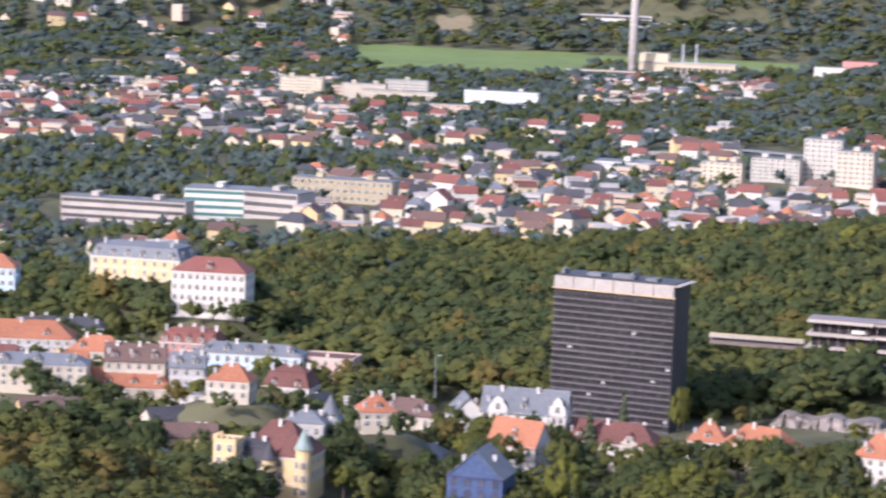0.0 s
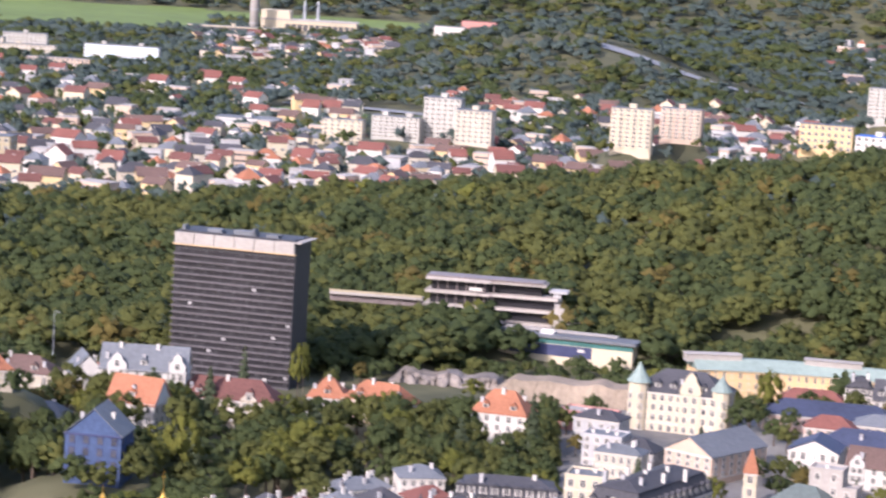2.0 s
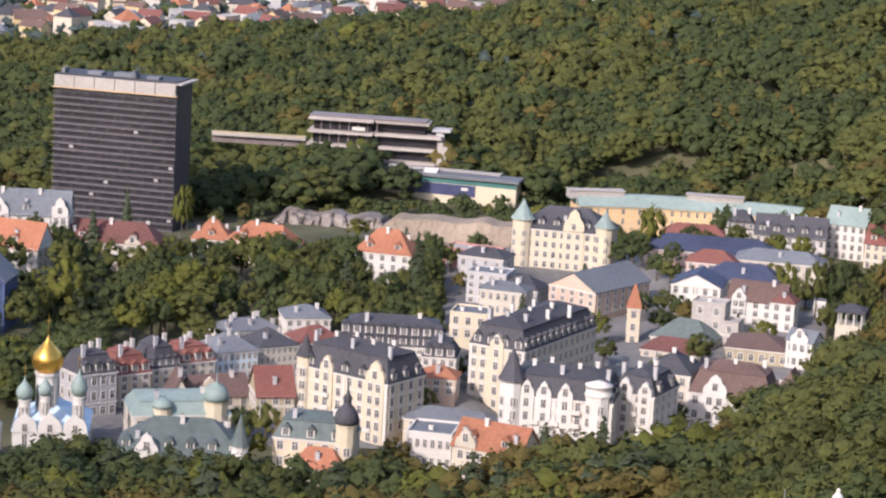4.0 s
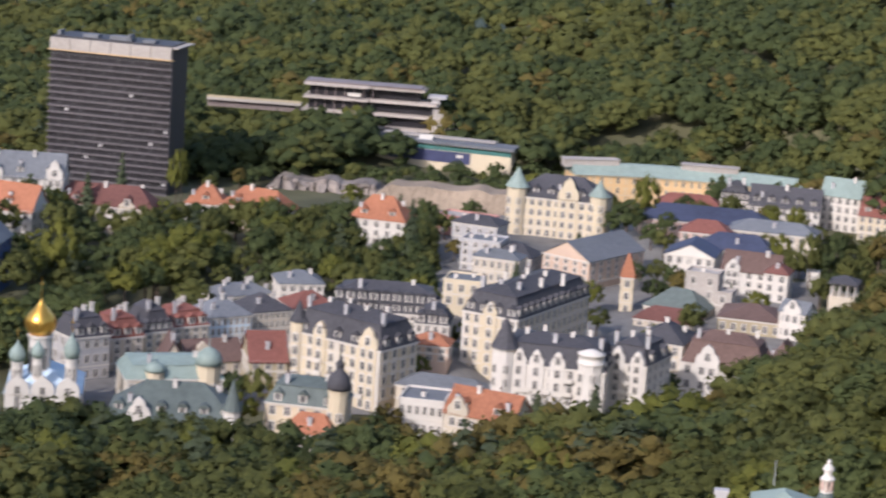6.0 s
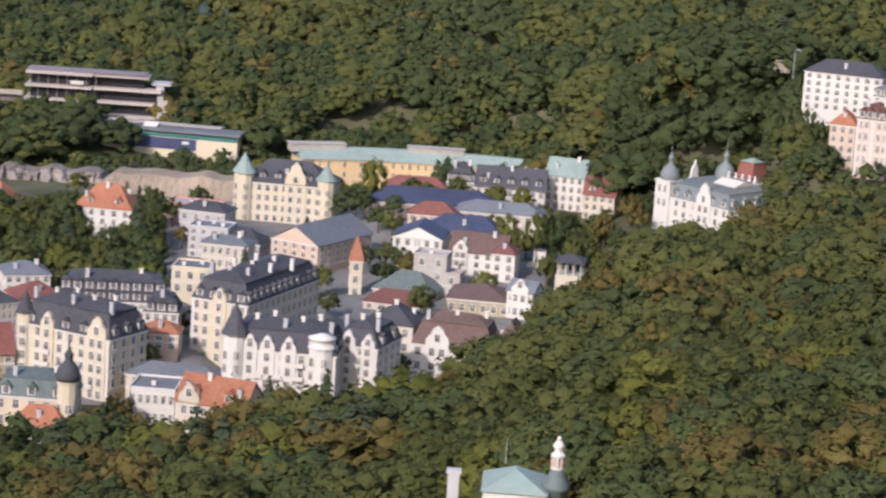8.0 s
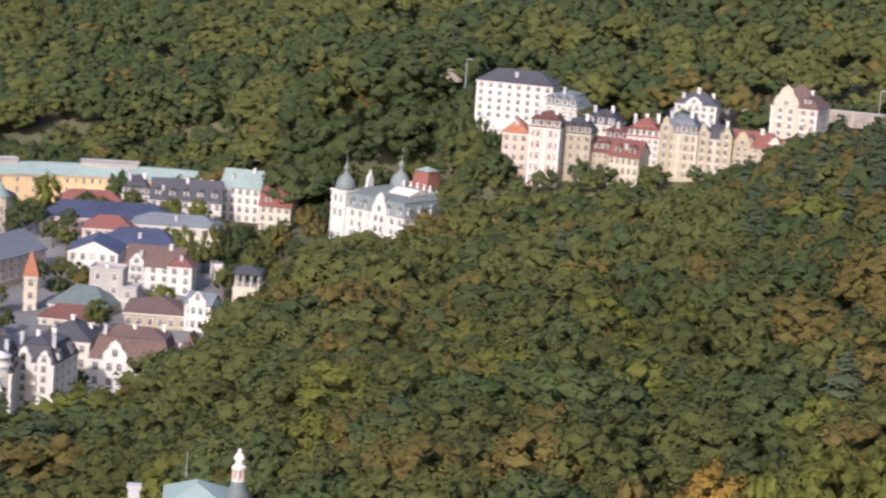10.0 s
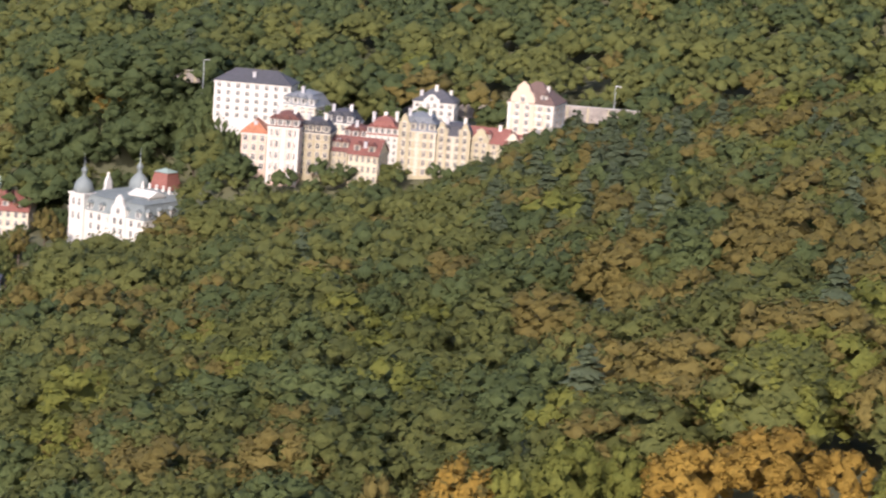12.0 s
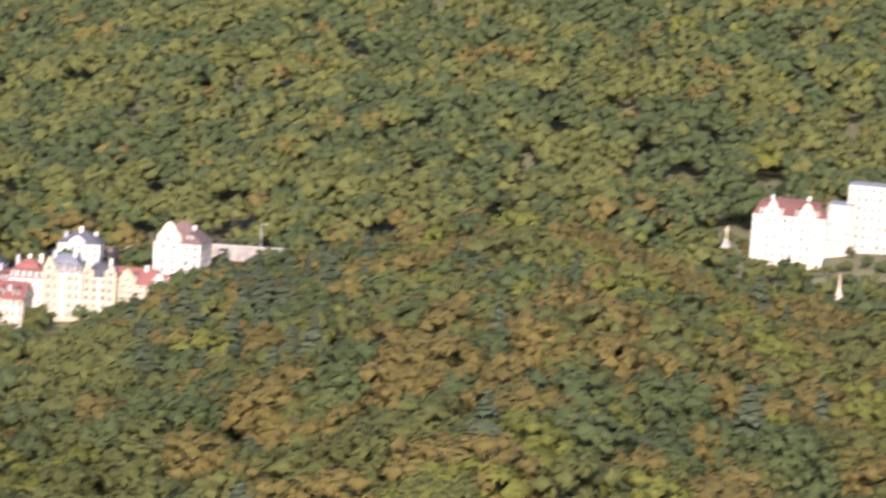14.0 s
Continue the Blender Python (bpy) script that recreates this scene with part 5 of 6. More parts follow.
def garden_house(bearing, r, z, turn, w, h):
    note(bearing, r, turn, w, w)
    hs = frame_of(bearing, r, z, turn, "garden_pavilion", "small white pavilion with dark hipped roof and columns", "pavilion")
    part("floor", Shape().box(-w / 2, w / 2, 0, w, -6, 0.3).mesh("floor", "pale"), hs)
    cm = Shape().turned([(0.3, 0.3), (0.24, h)], 8).mesh("column", "white")
    for x in (-0.42, -0.14, 0.14, 0.42):
        for y in (0.08, 0.92):
            part("column", cm, hs, pose(x * w, y * w, 0))
    part("roof", Shape().box(-w * 0.55, w * 0.55, -0.4, w + 0.4, h, h + 0.5).hip(-w * 0.55, w * 0.55, -0.4, w + 0.4, h + 0.5, h + 2.6).mesh("roof", "slate"), hs)


garden_house(20.81, 850, 11.1, -6, 9.2, 4.5, )
house(22.76, 1150, 53.0, -10, 7.7, 6.4, d=7, roof="gable", rh=3, wall="cream", top="greyroof", floors=2, bays=2, chimneys=0)
house(42.09, 1130, 106.9, -6, 6.0, 4.7, d=5, roof="gable", rh=1.6, wall="white", top="frame_white", floors=1, bays=2, chimneys=0, name="forest_hut", category="hut", label="small white hut with pale roof in the hillside wood")
house(23.99, 1020, 61.2, -10, 9.2, 6.1, d=7, roof="flat", wall="greywall", top="greyroof", floors=2, bays=3, chimneys=0)


# ---- far quarters: plainer houses, built as a few patterns and repeated ----
def cottage(w, d, h, rh, wall, top, roof, k):
    s = Shape().box(-w / 2, w / 2, -d / 2, d / 2, -4, h)
    if roof == "gable":
        s.gable(-w / 2, w / 2, -d / 2 + 0.02, d / 2 - 0.02, h, h + rh * 0.95, "x")
    ob = new("house", s.mesh("wall", wall))
    s = Shape()
    if roof == "hip":
        s.hip(-w / 2 - 0.5, w / 2 + 0.5, -d / 2 - 0.5, d / 2 + 0.5, h, h + rh)
    elif roof == "gable":
        for a in (-1, 1):
            v = [(-w / 2 - 0.5, a * (d / 2 + 0.5), h - 0.4), (w / 2 + 0.5, a * (d / 2 + 0.5), h - 0.4), (w / 2 + 0.5, 0, h + rh), (-w / 2 - 0.5, 0, h + rh)]
            v += [(x, y, z + 0.3) for x, y, z in v]
            s.add(v, [(3, 2, 1, 0), (4, 5, 6, 7), (0, 1, 5, 4), (1, 2, 6, 5), (2, 3, 7, 6), (3, 0, 4, 7)])
    else:
        s.box(-w / 2 - 0.3, w / 2 + 0.3, -d / 2 - 0.3, d / 2 + 0.3, h, h + 0.6)
    part("roof", s.mesh("roof", top), ob)
    wm = Shape().box(-w * 0.42, w * 0.42, -0.1, 0.02, 0, 1.3).mesh("ribbon_window", "glass") if roof == "flat" else window_mesh(w * 0.18, 1.7)
    if roof == "flat":
        part("ribbon_window", wm, ob, pose(0, -d / 2, h * 0.3))
        part("ribbon_window", wm, ob, pose(0, -d / 2, h * 0.7))
    else:
        for x in (-0.25, 0.25):
            part("window", wm, ob, pose(x * w, -d / 2, h * 0.45))
        part("chimney", chimney_mesh("white", 1.6), ob, pose(w * 0.15, d * 0.12, h + rh * 0.7))
    PAT = {"gable": "gabled", "hip": "hipped", "flat": "flat"}
    return tagged(ob, f"{PAINTS.get(wall, wall)} town house with {LOOKS.get(top, top)} {PAT[roof]} roof".replace("flat flat", "flat"), "house", "plain town houses")


rng_far = np.random.default_rng(7)
PATTERNS = []
WALLS = ["white", "cream", "pale", "white", "peach", "cream", "white", "yellow", "pale", "greywall"]
TOPS = ["redroof", "brownroof", "brownroof", "greyroof", "slate", "darkred", "slate", "brownroof", "orange", "greyroof"]
for k in range(20):
    kind = ("gable", "hip", "gable", "hip", "flat")[k % 5]
    PATTERNS.append((cottage(rng_far.uniform(11, 19), rng_far.uniform(10, 13), rng_far.uniform(7, 12.5), rng_far.uniform(3.6, 5.4), WALLS[k % 10], "concrete" if kind == "flat" else TOPS[(k * 3) % 10], kind, k), k))


JOINED = Shape()
JOINED_MATS = []


def join_house(src, m):
    """Adds a copy of a pattern to the one mesh of the farthest houses."""
    for ob in (src, *src.children):
        mm = m if ob is src else m @ ob.matrix_basis
        me = ob.data
        names = [q.name for q in me.materials]
        for q in names:
            if q not in JOINED_MATS:
                JOINED_MATS.append(q)
        n = len(JOINED.v)
        JOINED.v += [tuple(mm @ v.co) for v in me.vertices]
        for f in me.polygons:
            JOINED.f.append(tuple(i + n for i in f.vertices))
            JOINED.w.append(JOINED_MATS.index(names[f.material_index]))


def quarter(b0, b1, r0, r1, count, seed, size=1.0, joined=False):
    """Scatters houses over a stretch of town, none overlapping another."""
    rng = np.random.default_rng(seed)
    placed = 0
    for _ in range(count * 6):
        if placed >= count:
            break
        b, r = rng.uniform(b0, b1), math.sqrt(rng.uniform(r0 * r0, r1 * r1))
        x, y = at(b, r)
        if any(abs(x - f[0]) < 60 and math.hypot(x - f[0], y - f[1]) < f[2] * 0.9 + 9 * size for f in FOOTPRINTS):
            continue
        src = PATTERNS[rng.integers(len(PATTERNS))][0]
        turn = rng.choice([-35, -20, -10, 5, 20, 60, 75]) + rng.uniform(-6, 6)
        s = size * rng.uniform(0.85, 1.25)
        m = pose(x, y, float(height(x, y)), 0, 0, -b + turn) @ Matrix.Diagonal((s, s, s, 1))
        if joined:
            join_house(src, m)
        elif src in UNUSED:
            UNUSED.remove(src)
            src.matrix_basis = m
        else:
            copy_thing(src, m).matrix_basis = m
        FOOTPRINTS.append((x, y, 10 * s, radians(-b + turn), 8 * s, 6.5 * s))
        placed += 1


UNUSED = [q[0] for q in PATTERNS]
quarter(-9, 2, 880, 1010, 16, 122, 0.85)
quarter(-3.2, 4.5, 1600, 1950, 58, 101)
quarter(4.5, 13, 1700, 2020, 54, 102)
quarter(13, 20.5, 1850, 2250, 36, 103)
quarter(-10, -3, 1420, 1600, 12, 104, 0.8)
quarter(-3.2, 13, 1590, 2020, 110, 114, 0.85, True)
quarter(13, 20.5, 1860, 2250, 40, 115, 0.85, True)
quarter(-1, 13, 2020, 2200, 70, 113, 0.9, True)
quarter(-10, -1.2, 2250, 3150, 280, 105, 0.95, True)
quarter(-6, -2.3, 3250, 3900, 40, 106, 1.0, True)
quarter(3.0, 7.5, 3000, 3560, 80, 107, 1.0, True)
quarter(8, 18, 2350, 2650, 50, 108, 1.0, True)
quarter(-10, -2.0, 4050, 4750, 60, 109, 1.3, True)
quarter(-1, 7, 2150, 2700, 50, 110, 1.0, True)
quarter(17, 20.5, 3100, 4300, 20, 111, 1.2, True)
quarter(13, 20.5, 2250, 2500, 50, 112, 1.0, True)
tagged(new("far_houses", JOINED.mesh("far_houses", *JOINED_MATS)), "many small white and cream houses on the far plain", "houses", kind="stuff")


# ---- fields beyond the town ----
def field(name, b0, b1, r0, r1, material, label, wave=0.0):
    nb, nr = 40, 16
    v, f = [], []
    for i in range(nb + 1):
        for j in range(nr + 1):
            u, q = i / nb, j / nr
            b = b0 + (b1 - b0) * u
            edge = 1 + 0.003 * math.sin(u * 9 + wave)
            r = (r0 + (r1 - r0) * q) * edge
            x, y = at(b, r)
            v.append((x, y, float(height(x, y)) + 1.2))
    for i in range(nb):
        for j in range(nr):
            a = i * (nr + 1) + j
            f.append((a, a + nr + 1, a + nr + 2, a + 1))
    FIELDS.append((b0, b1, r0, r1))
    tagged(new(name, make_mesh(name, v, f, (material,), None, True)), label, "field", kind="structure")


FIELDS = []
field("meadow", -1.95, 3.2, 3570, 4080, "field_green", "green meadow beyond the heating plant")
field("meadow_upper", -0.1, 0.7, 4230, 4330, "field_dry", "pale dry meadow strip", 1)
field("meadow_side", 3.2, 8.2, 3830, 4060, "field_green", "green meadow behind the heating plant", 2)
field("stubble_field", 6.0, 12.5, 3780, 3900, "field_dry", "dry stubble field on the plain", 2)
field("hill_meadow", 9.0, 16.0, 3330, 3420, "field_dry", "pale grass strip along the wooded hill", 3)
field("ploughed_field", 9.5, 15.5, 4560, 4760, "field_earth", "reddish ploughed field on the rim", 4)
field("slope_meadow", -8.3, -5.5, 3480, 3640, "field_dry", "pale meadow patch above the houses", 5)
field("river_meadow", 4.8, 8.6, 2280, 2420, "field_green", "green meadow beside the road", 6)


ROADS = []


def road_line(u, b0, b1, r0, r1):
    return r0 + (r1 - r0) * u + 25 * np.sin(u * 3)


def road_strip(name, b0, b1, r0, r1, width, label, lift=1.5):
    n = 50
    v = []
    for i in range(n + 1):
        b, r = b0 + (b1 - b0) * i / n, float(road_line(i / n, b0, b1, r0, r1))
        for q in (r - width / 2, r + width / 2):
            x, y = at(b, q)
            v.append((x, y, float(height(x, y)) + lift))
    f = [(2 * i, 2 * i + 1, 2 * i + 3, 2 * i + 2) for i in range(n)]
    ROADS.append((b0, b1, r0, r1, width))
    tagged(new(name, make_mesh(name, v, f, ("road_grey",), None)), label, "road", kind="structure")


mat("road_grey", (0.24, 0.24, 0.24), vary=0.15)
road_strip("road_main", 5.0, 9.5, 2480, 2400, 22, "wide pale grey main road")
road_strip("road_far", 12, 20.5, 2950, 2780, 26, "pale grey road with embankment")


# ---- ground sheet ----
def levelled(x, y):
    """The ground with level plots under the houses."""
    x, y = np.asarray(x, float), np.asarray(y, float)
    base = height(x, y)
    total, weight = base * 0.12, np.full(x.shape, 0.12)
    for px, py, pz, q in PADS:
        near = np.hypot(x - px, y - py)
        k = (1 - ease(q * 0.8, q * 1.1 + 22, near)) ** 2
        total, weight = total + k * pz, weight + k
    return total / weight


# the wooded knoll in front of the sanatorium
for kb, kr, kz, kq in ((25.75, 955, 44, 12), (26.15, 945, 42, 10), (25.2, 1000, 54, 14), (24.3, 1010, 50, 14)):
    PADS.append((*at(kb, kr), kz, kq))


def ground_sheet():
    bs = np.concatenate([np.arange(-180, -20, 8.0), np.arange(-20, 58, 0.4), np.arange(58, 180, 8.0)])
    rs = np.concatenate([[1, 20, 40], np.arange(60, 1800, 12.0), np.geomspace(1800, 4990, 60)])
    R, B = np.meshgrid(rs, np.radians(bs), indexing="ij")
    X, Y = R * np.sin(B), R * np.cos(B)
    Z = levelled(X, Y)
    nr, nb = R.shape
    idx = np.arange(nr * nb).reshape(nr, nb)
    nxt = np.roll(idx, -1, axis=1)
    quads = np.stack([idx[:-1], idx[1:], nxt[1:], nxt[:-1]], -1).reshape(-1, 4)
    me = bpy.data.meshes.new("ground")
    me.from_pydata(np.stack([X, Y, Z], -1).reshape(-1, 3).tolist(), [], quads[:, ::-1].tolist() + [tuple(idx[0][::-1].tolist())])
    for m in ("meadow",):
        me.materials.append(MATS[m])
    me.polygons.foreach_set("use_smooth", [True] * len(me.polygons))
    return tagged(new("ground", me), "grassy and earthy valley ground with rising slopes", "ground", kind="structure")


def paving(name, b0, b1, r0, r1, label):
    nb, nr = 70, 60
    v = [(*at(b0 + (b1 - b0) * i / nb, r0 + (r1 - r0) * j / nr), 0.0) for i in range(nb + 1) for j in range(nr + 1)]
    z = levelled([q[0] for q in v], [q[1] for q in v]) + 0.35
    v = [(q[0], q[1], float(k)) for q, k in zip(v, z)]
    f = [(i * (nr + 1) + j, (i + 1) * (nr + 1) + j, (i + 1) * (nr + 1) + j + 1, i * (nr + 1) + j + 1) for i in range(nb) for j in range(nr)]
    tagged(new(name, make_mesh(name, v, f, ("paving",), None, True)), label, "pavement", kind="structure")


mat("paving", (0.15, 0.14, 0.125), vary=0.35, grain=0.25, patch=0.03)
paving("pavement", 11.6, 20.3, 690, 1005, "grey paved streets and squares of the spa town")
paving("pavement_lower", 3.6, 11.6, 690, 800, "grey paved street along the terrace of houses")
mat("meadow", (0.055, 0.062, 0.026), vary=0.45, grain=0.06, patch=0.01, second=(0.13, 0.12, 0.06))
ground_sheet()


# ---- woods ----
def leaves(points, normals, size, rng):
    """Kite-shaped sprays of leaves at points, roughly facing along normals: (n * 4, 3)."""
    n = len(points)
    nn = normals + rng.normal(0, 0.38, (n, 3))
    nn /= np.linalg.norm(nn, axis=1)[:, None]
    u = np.cross(nn, rng.normal(0, 1, (n, 3)))
    u /= np.linalg.norm(u, axis=1)[:, None]
    v = np.cross(nn, u)
    s = size * rng.uniform(0.6, 1.3, n)[:, None]
    return np.stack([points - v * s * 0.6 - nn * s * 0.1, points + u * s * 0.8, points + v * s * 0.55 - nn * s * 0.15, points - u * s], 1).reshape(-1, 3)


OCT_V = np.array([(1, 0, 0), (-1, 0, 0), (0, 1, 0), (0, -1, 0), (0, 0, 1), (0, 0, -1)], float)
OCT_F = np.array([(0, 2, 4), (2, 1, 4), (1, 3, 4), (3, 0, 4), (2, 0, 5), (1, 2, 5), (3, 1, 5), (0, 3, 5)])


def broad_crown(n, size, seed, lobes, shrink):
    """A broadleaf crown of unit height: billowing lobes of foliage in an uneven dome, with leaf sprays standing out of them. Returns lobe vertices, triangles, sprays and normals."""
    rng = np.random.default_rng(seed)
    k = np.arange(lobes) + 0.5
    up = 1 - 1.5 * k / lobes
    a = k * 2.39996 + rng.uniform(-0.5, 0.5, lobes)
    out = np.sqrt(np.maximum(0, 1 - up ** 2))
    lean = rng.uniform(0.72, 1.22, lobes)
    c = np.stack([0.27 * out * np.cos(a) * lean, 0.27 * out * np.sin(a) * lean, 0.56 + 0.29 * up * rng.uniform(0.80, 1.16, lobes)], 1)
    rad = rng.uniform(0.075, 0.165, lobes) * (14 / lobes) ** 0.45
    c, rad = np.concatenate([c, [(0, 0, 0.55)]]), np.append(rad, 0.24)
    bv, bf = OCT_V, OCT_F
    verts, tris = [], []
    for j in range(len(c)):
        verts.append(bv * rad[j] * shrink * rng.uniform(0.62, 1.22, (len(bv), 1)) + c[j])
        tris.append(bf + len(bv) * j)
    who = rng.integers(0, lobes, n)
    d = rng.normal(0, 1, (n, 3)) + (c[who] - (0, 0, 0.5)) * 3
    d[:, 2] += 0.35
    d /= np.linalg.norm(d, axis=1)[:, None]
    p = c[who] + d * rad[who][:, None] * rng.uniform(0.80, 1.20, (n, 1))
    verts, lv = np.concatenate(verts), leaves(p, d, size, rng)
    owner = np.concatenate([np.repeat(np.arange(len(c)), len(bv)), np.repeat(who, 4)])
    return verts, np.concatenate(tris), lv, soft_normals(np.concatenate([verts, lv]), c[owner], (0, 0, 0.5), rng, len(verts))


def soft_normals(v, lobe, middle, rng, core):
    """Normals that follow the lobe and the whole crown, as a mass of leaves does."""
    a, b = v - lobe, v - np.array(middle)
    a, b = a / (np.linalg.norm(a, axis=1)[:, None] + 1e-6), b / (np.linalg.norm(b, axis=1)[:, None] + 1e-6)
    stir = np.concatenate([rng.normal(0, 0.12, (core, 3)), np.repeat(rng.normal(0, 0.13, ((len(v) - core) // 4, 3)), 4, 0)])
    n = 0.34 * a + 0.55 * b + (0, 0, 0.22) + stir
    return n / np.linalg.norm(n, axis=1)[:, None]


def spruce_crown(n, size, seed, tiers=11, arms=9):
    """A conifer of unit height: a narrow core, tiers of drooping boughs and loose sprays at their tips."""
    rng = np.random.default_rng(seed)
    ring = np.array([(math.cos(a), math.sin(a), 0) for a in np.arange(8) * math.pi / 4])
    verts = np.concatenate([ring * 0.12 + (0, 0, 0.08), ring * 0.06 + (0, 0, 0.55), [(0, 0, 0.98)]])
    tris = [(i, (i + 1) % 8, 8 + i) for i in range(8)] + [((i + 1) % 8, 8 + (i + 1) % 8, 8 + i) for i in range(8)] + [(8 + i, 8 + (i + 1) % 8, 16) for i in range(8)]
    t = np.repeat(np.arange(tiers) / tiers, arms) + rng.uniform(0, 0.9 / tiers, tiers * arms)
    a = np.tile(np.arange(arms) * 2 * math.pi / arms, tiers) + np.repeat(rng.uniform(0, 6.3, tiers), arms) + rng.uniform(-0.2, 0.2, tiers * arms)
    q = (0.30 * (1 - t) ** 0.85 + 0.02) * rng.uniform(0.75, 1.12, tiers * arms)
    e, side = np.stack([np.cos(a), np.sin(a), 0 * a], 1), np.stack([-np.sin(a), np.cos(a), 0 * a], 1)
    z = np.array((0, 0, 1.0))
    root = z * (0.14 + 0.86 * t)[:, None]
    wide, q = (0.03 + 0.22 * q)[:, None], q[:, None]
    mid = root + e * q * 0.62 - z * q * 0.22
    boughs = np.stack([root, mid - side * wide - z * wide * 0.45, root + e * q - z * q * 0.62, mid + side * wide - z * wide * 0.45], 1).reshape(-1, 3)
    i = rng.integers(0, tiers * arms, n)
    along = rng.uniform(0.35, 1.05, (n, 1))
    p = root[i] + e[i] * q[i] * along - z * q[i] * (0.58 * along ** 1.5) + side[i] * rng.normal(0, 0.4, (n, 1)) * wide[i]
    lv = np.concatenate([boughs, leaves(p, e[i] * 0.7 + z * 0.7, size, rng)])
    v = np.concatenate([verts, lv])
    return verts, np.array(tris), lv, soft_normals(v, v * (0, 0, 1) - (0, 0, 0.10), (0, 0, 0.3), rng, len(verts))


def plant(name, rows, crowns, material, label, wide=1.0, kind="stuff"):
    """Many trees joined into one mesh. rows: x, y, z, height."""
    rows = np.asarray(rows, float)
    if not len(rows):
        return None
    rng = np.random.default_rng(len(rows))
    pick, turn = rng.integers(0, len(crowns), len(rows)), rng.uniform(0, 2 * math.pi, len(rows))
    vs, ts, qs, ns, base = [], [], [], [], 0
    for k, (cv, ct, lv, nv) in enumerate(crowns):
        sel = rows[pick == k]
        if not len(sel):
            continue
        tt = turn[pick == k]
        allv = np.concatenate([cv, lv])
        ca, sa_ = np.cos(tt)[:, None], np.sin(tt)[:, None]
        hgt = sel[:, 3][:, None]
        w = hgt * wide * rng.uniform(0.85, 1.2, (len(sel), 1))
        X = (allv[:, 0] * ca - allv[:, 1] * sa_) * w + sel[:, 0:1]
        Y = (allv[:, 0] * sa_ + allv[:, 1] * ca) * w + sel[:, 1:2]
        Z = allv[:, 2] * hgt + sel[:, 2:3]
        vs.append(np.stack([X, Y, Z], -1).reshape(-1, 3))
        NX, NY = nv[:, 0] * ca - nv[:, 1] * sa_, nv[:, 0] * sa_ + nv[:, 1] * ca
        ns.append(np.stack([NX, NY, np.broadcast_to(nv[:, 2], NX.shape)], -1).reshape(-1, 3))
        off = base + np.arange(len(sel))[:, None, None] * len(allv)
        ts.append((ct[None] + off).reshape(-1, 3))
        nq = len(lv) // 4
        qs.append((np.arange(nq * 4).reshape(1, nq, 4) + len(cv) + off).reshape(-1, 4))
        base += len(sel) * len(allv)
    V, T, Q = np.concatenate(vs), np.concatenate(ts), np.concatenate(qs)
    me = bpy.data.meshes.new(name)
    me.vertices.add(len(V))
    me.vertices.foreach_set("co", V.astype(np.float32).ravel())
    me.loops.add(T.size + Q.size)
    me.loops.foreach_set("vertex_index", np.concatenate([T.ravel(), Q.ravel()]).astype(np.int32))
    me.polygons.add(len(T) + len(Q))
    me.polygons.foreach_set("loop_start", np.concatenate([np.arange(len(T)) * 3, T.size + np.arange(len(Q)) * 4]).astype(np.int32))
    me.materials.append(MATS[material])
    me.update(calc_edges=True)
    me.attributes.new("custom_normal", "FLOAT_VECTOR", "POINT").data.foreach_set("vector", np.concatenate(ns).astype(np.float32).ravel())
    return tagged(new(name, me), label, "trees", kind=kind)


def clear_of_houses(x, y, margin=2.0):
    ok = np.ones(len(x), bool)
    for cx, cy, q, a, hw, hd in FOOTPRINTS:
        near = np.hypot(x - cx, y - cy) < q + margin + 2
        if near.any():
            dx, dy = x - cx, y - cy
            u, v = dx * math.cos(a) + dy * math.sin(a), -dx * math.sin(a) + dy * math.cos(a)
            ok &= ~((np.abs(u) < hw + margin) & (np.abs(v) < hd + margin))
            # keep the fronts open to the valley
            ok &= ~((np.abs(u) < hw + 1) & (v < 0) & (v > -hd - OPEN_FRONT))
    return ok


OPEN_FRONT = 7.0


def scatter(b0, b1, r0, r1, gap, seed, test=None, margin=4.0):
    """Places for trees about gap metres apart in a stretch of bearings and distances."""
    rng = np.random.default_rng(seed)
    n = int(radians(b1 - b0) * (r1 * r1 - r0 * r0) / 2 / gap ** 2)
    b, r = rng.uniform(b0, b1, n), np.sqrt(rng.uniform(r0 * r0, r1 * r1, n))
    x, y = r * np.sin(np.radians(b)), r * np.cos(np.radians(b))
    # push close pairs apart once
    cell = {}
    for i in range(n):
        cell.setdefault((int(x[i] // gap), int(y[i] // gap)), []).append(i)
    keep = np.array([i for v in cell.values() for i in v[:1]] + [i for v in cell.values() for i in v[1:2]][::2], int)
    b, r, x, y = b[keep], r[keep], x[keep], y[keep]
    ok = clear_of_houses(x, y, margin)
    if test is not None:
        ok &= test(b, r, x, y)
    b, r, x, y = b[ok], r[ok], x[ok], y[ok]
    return x, y, levelled(x, y), b, r, rng


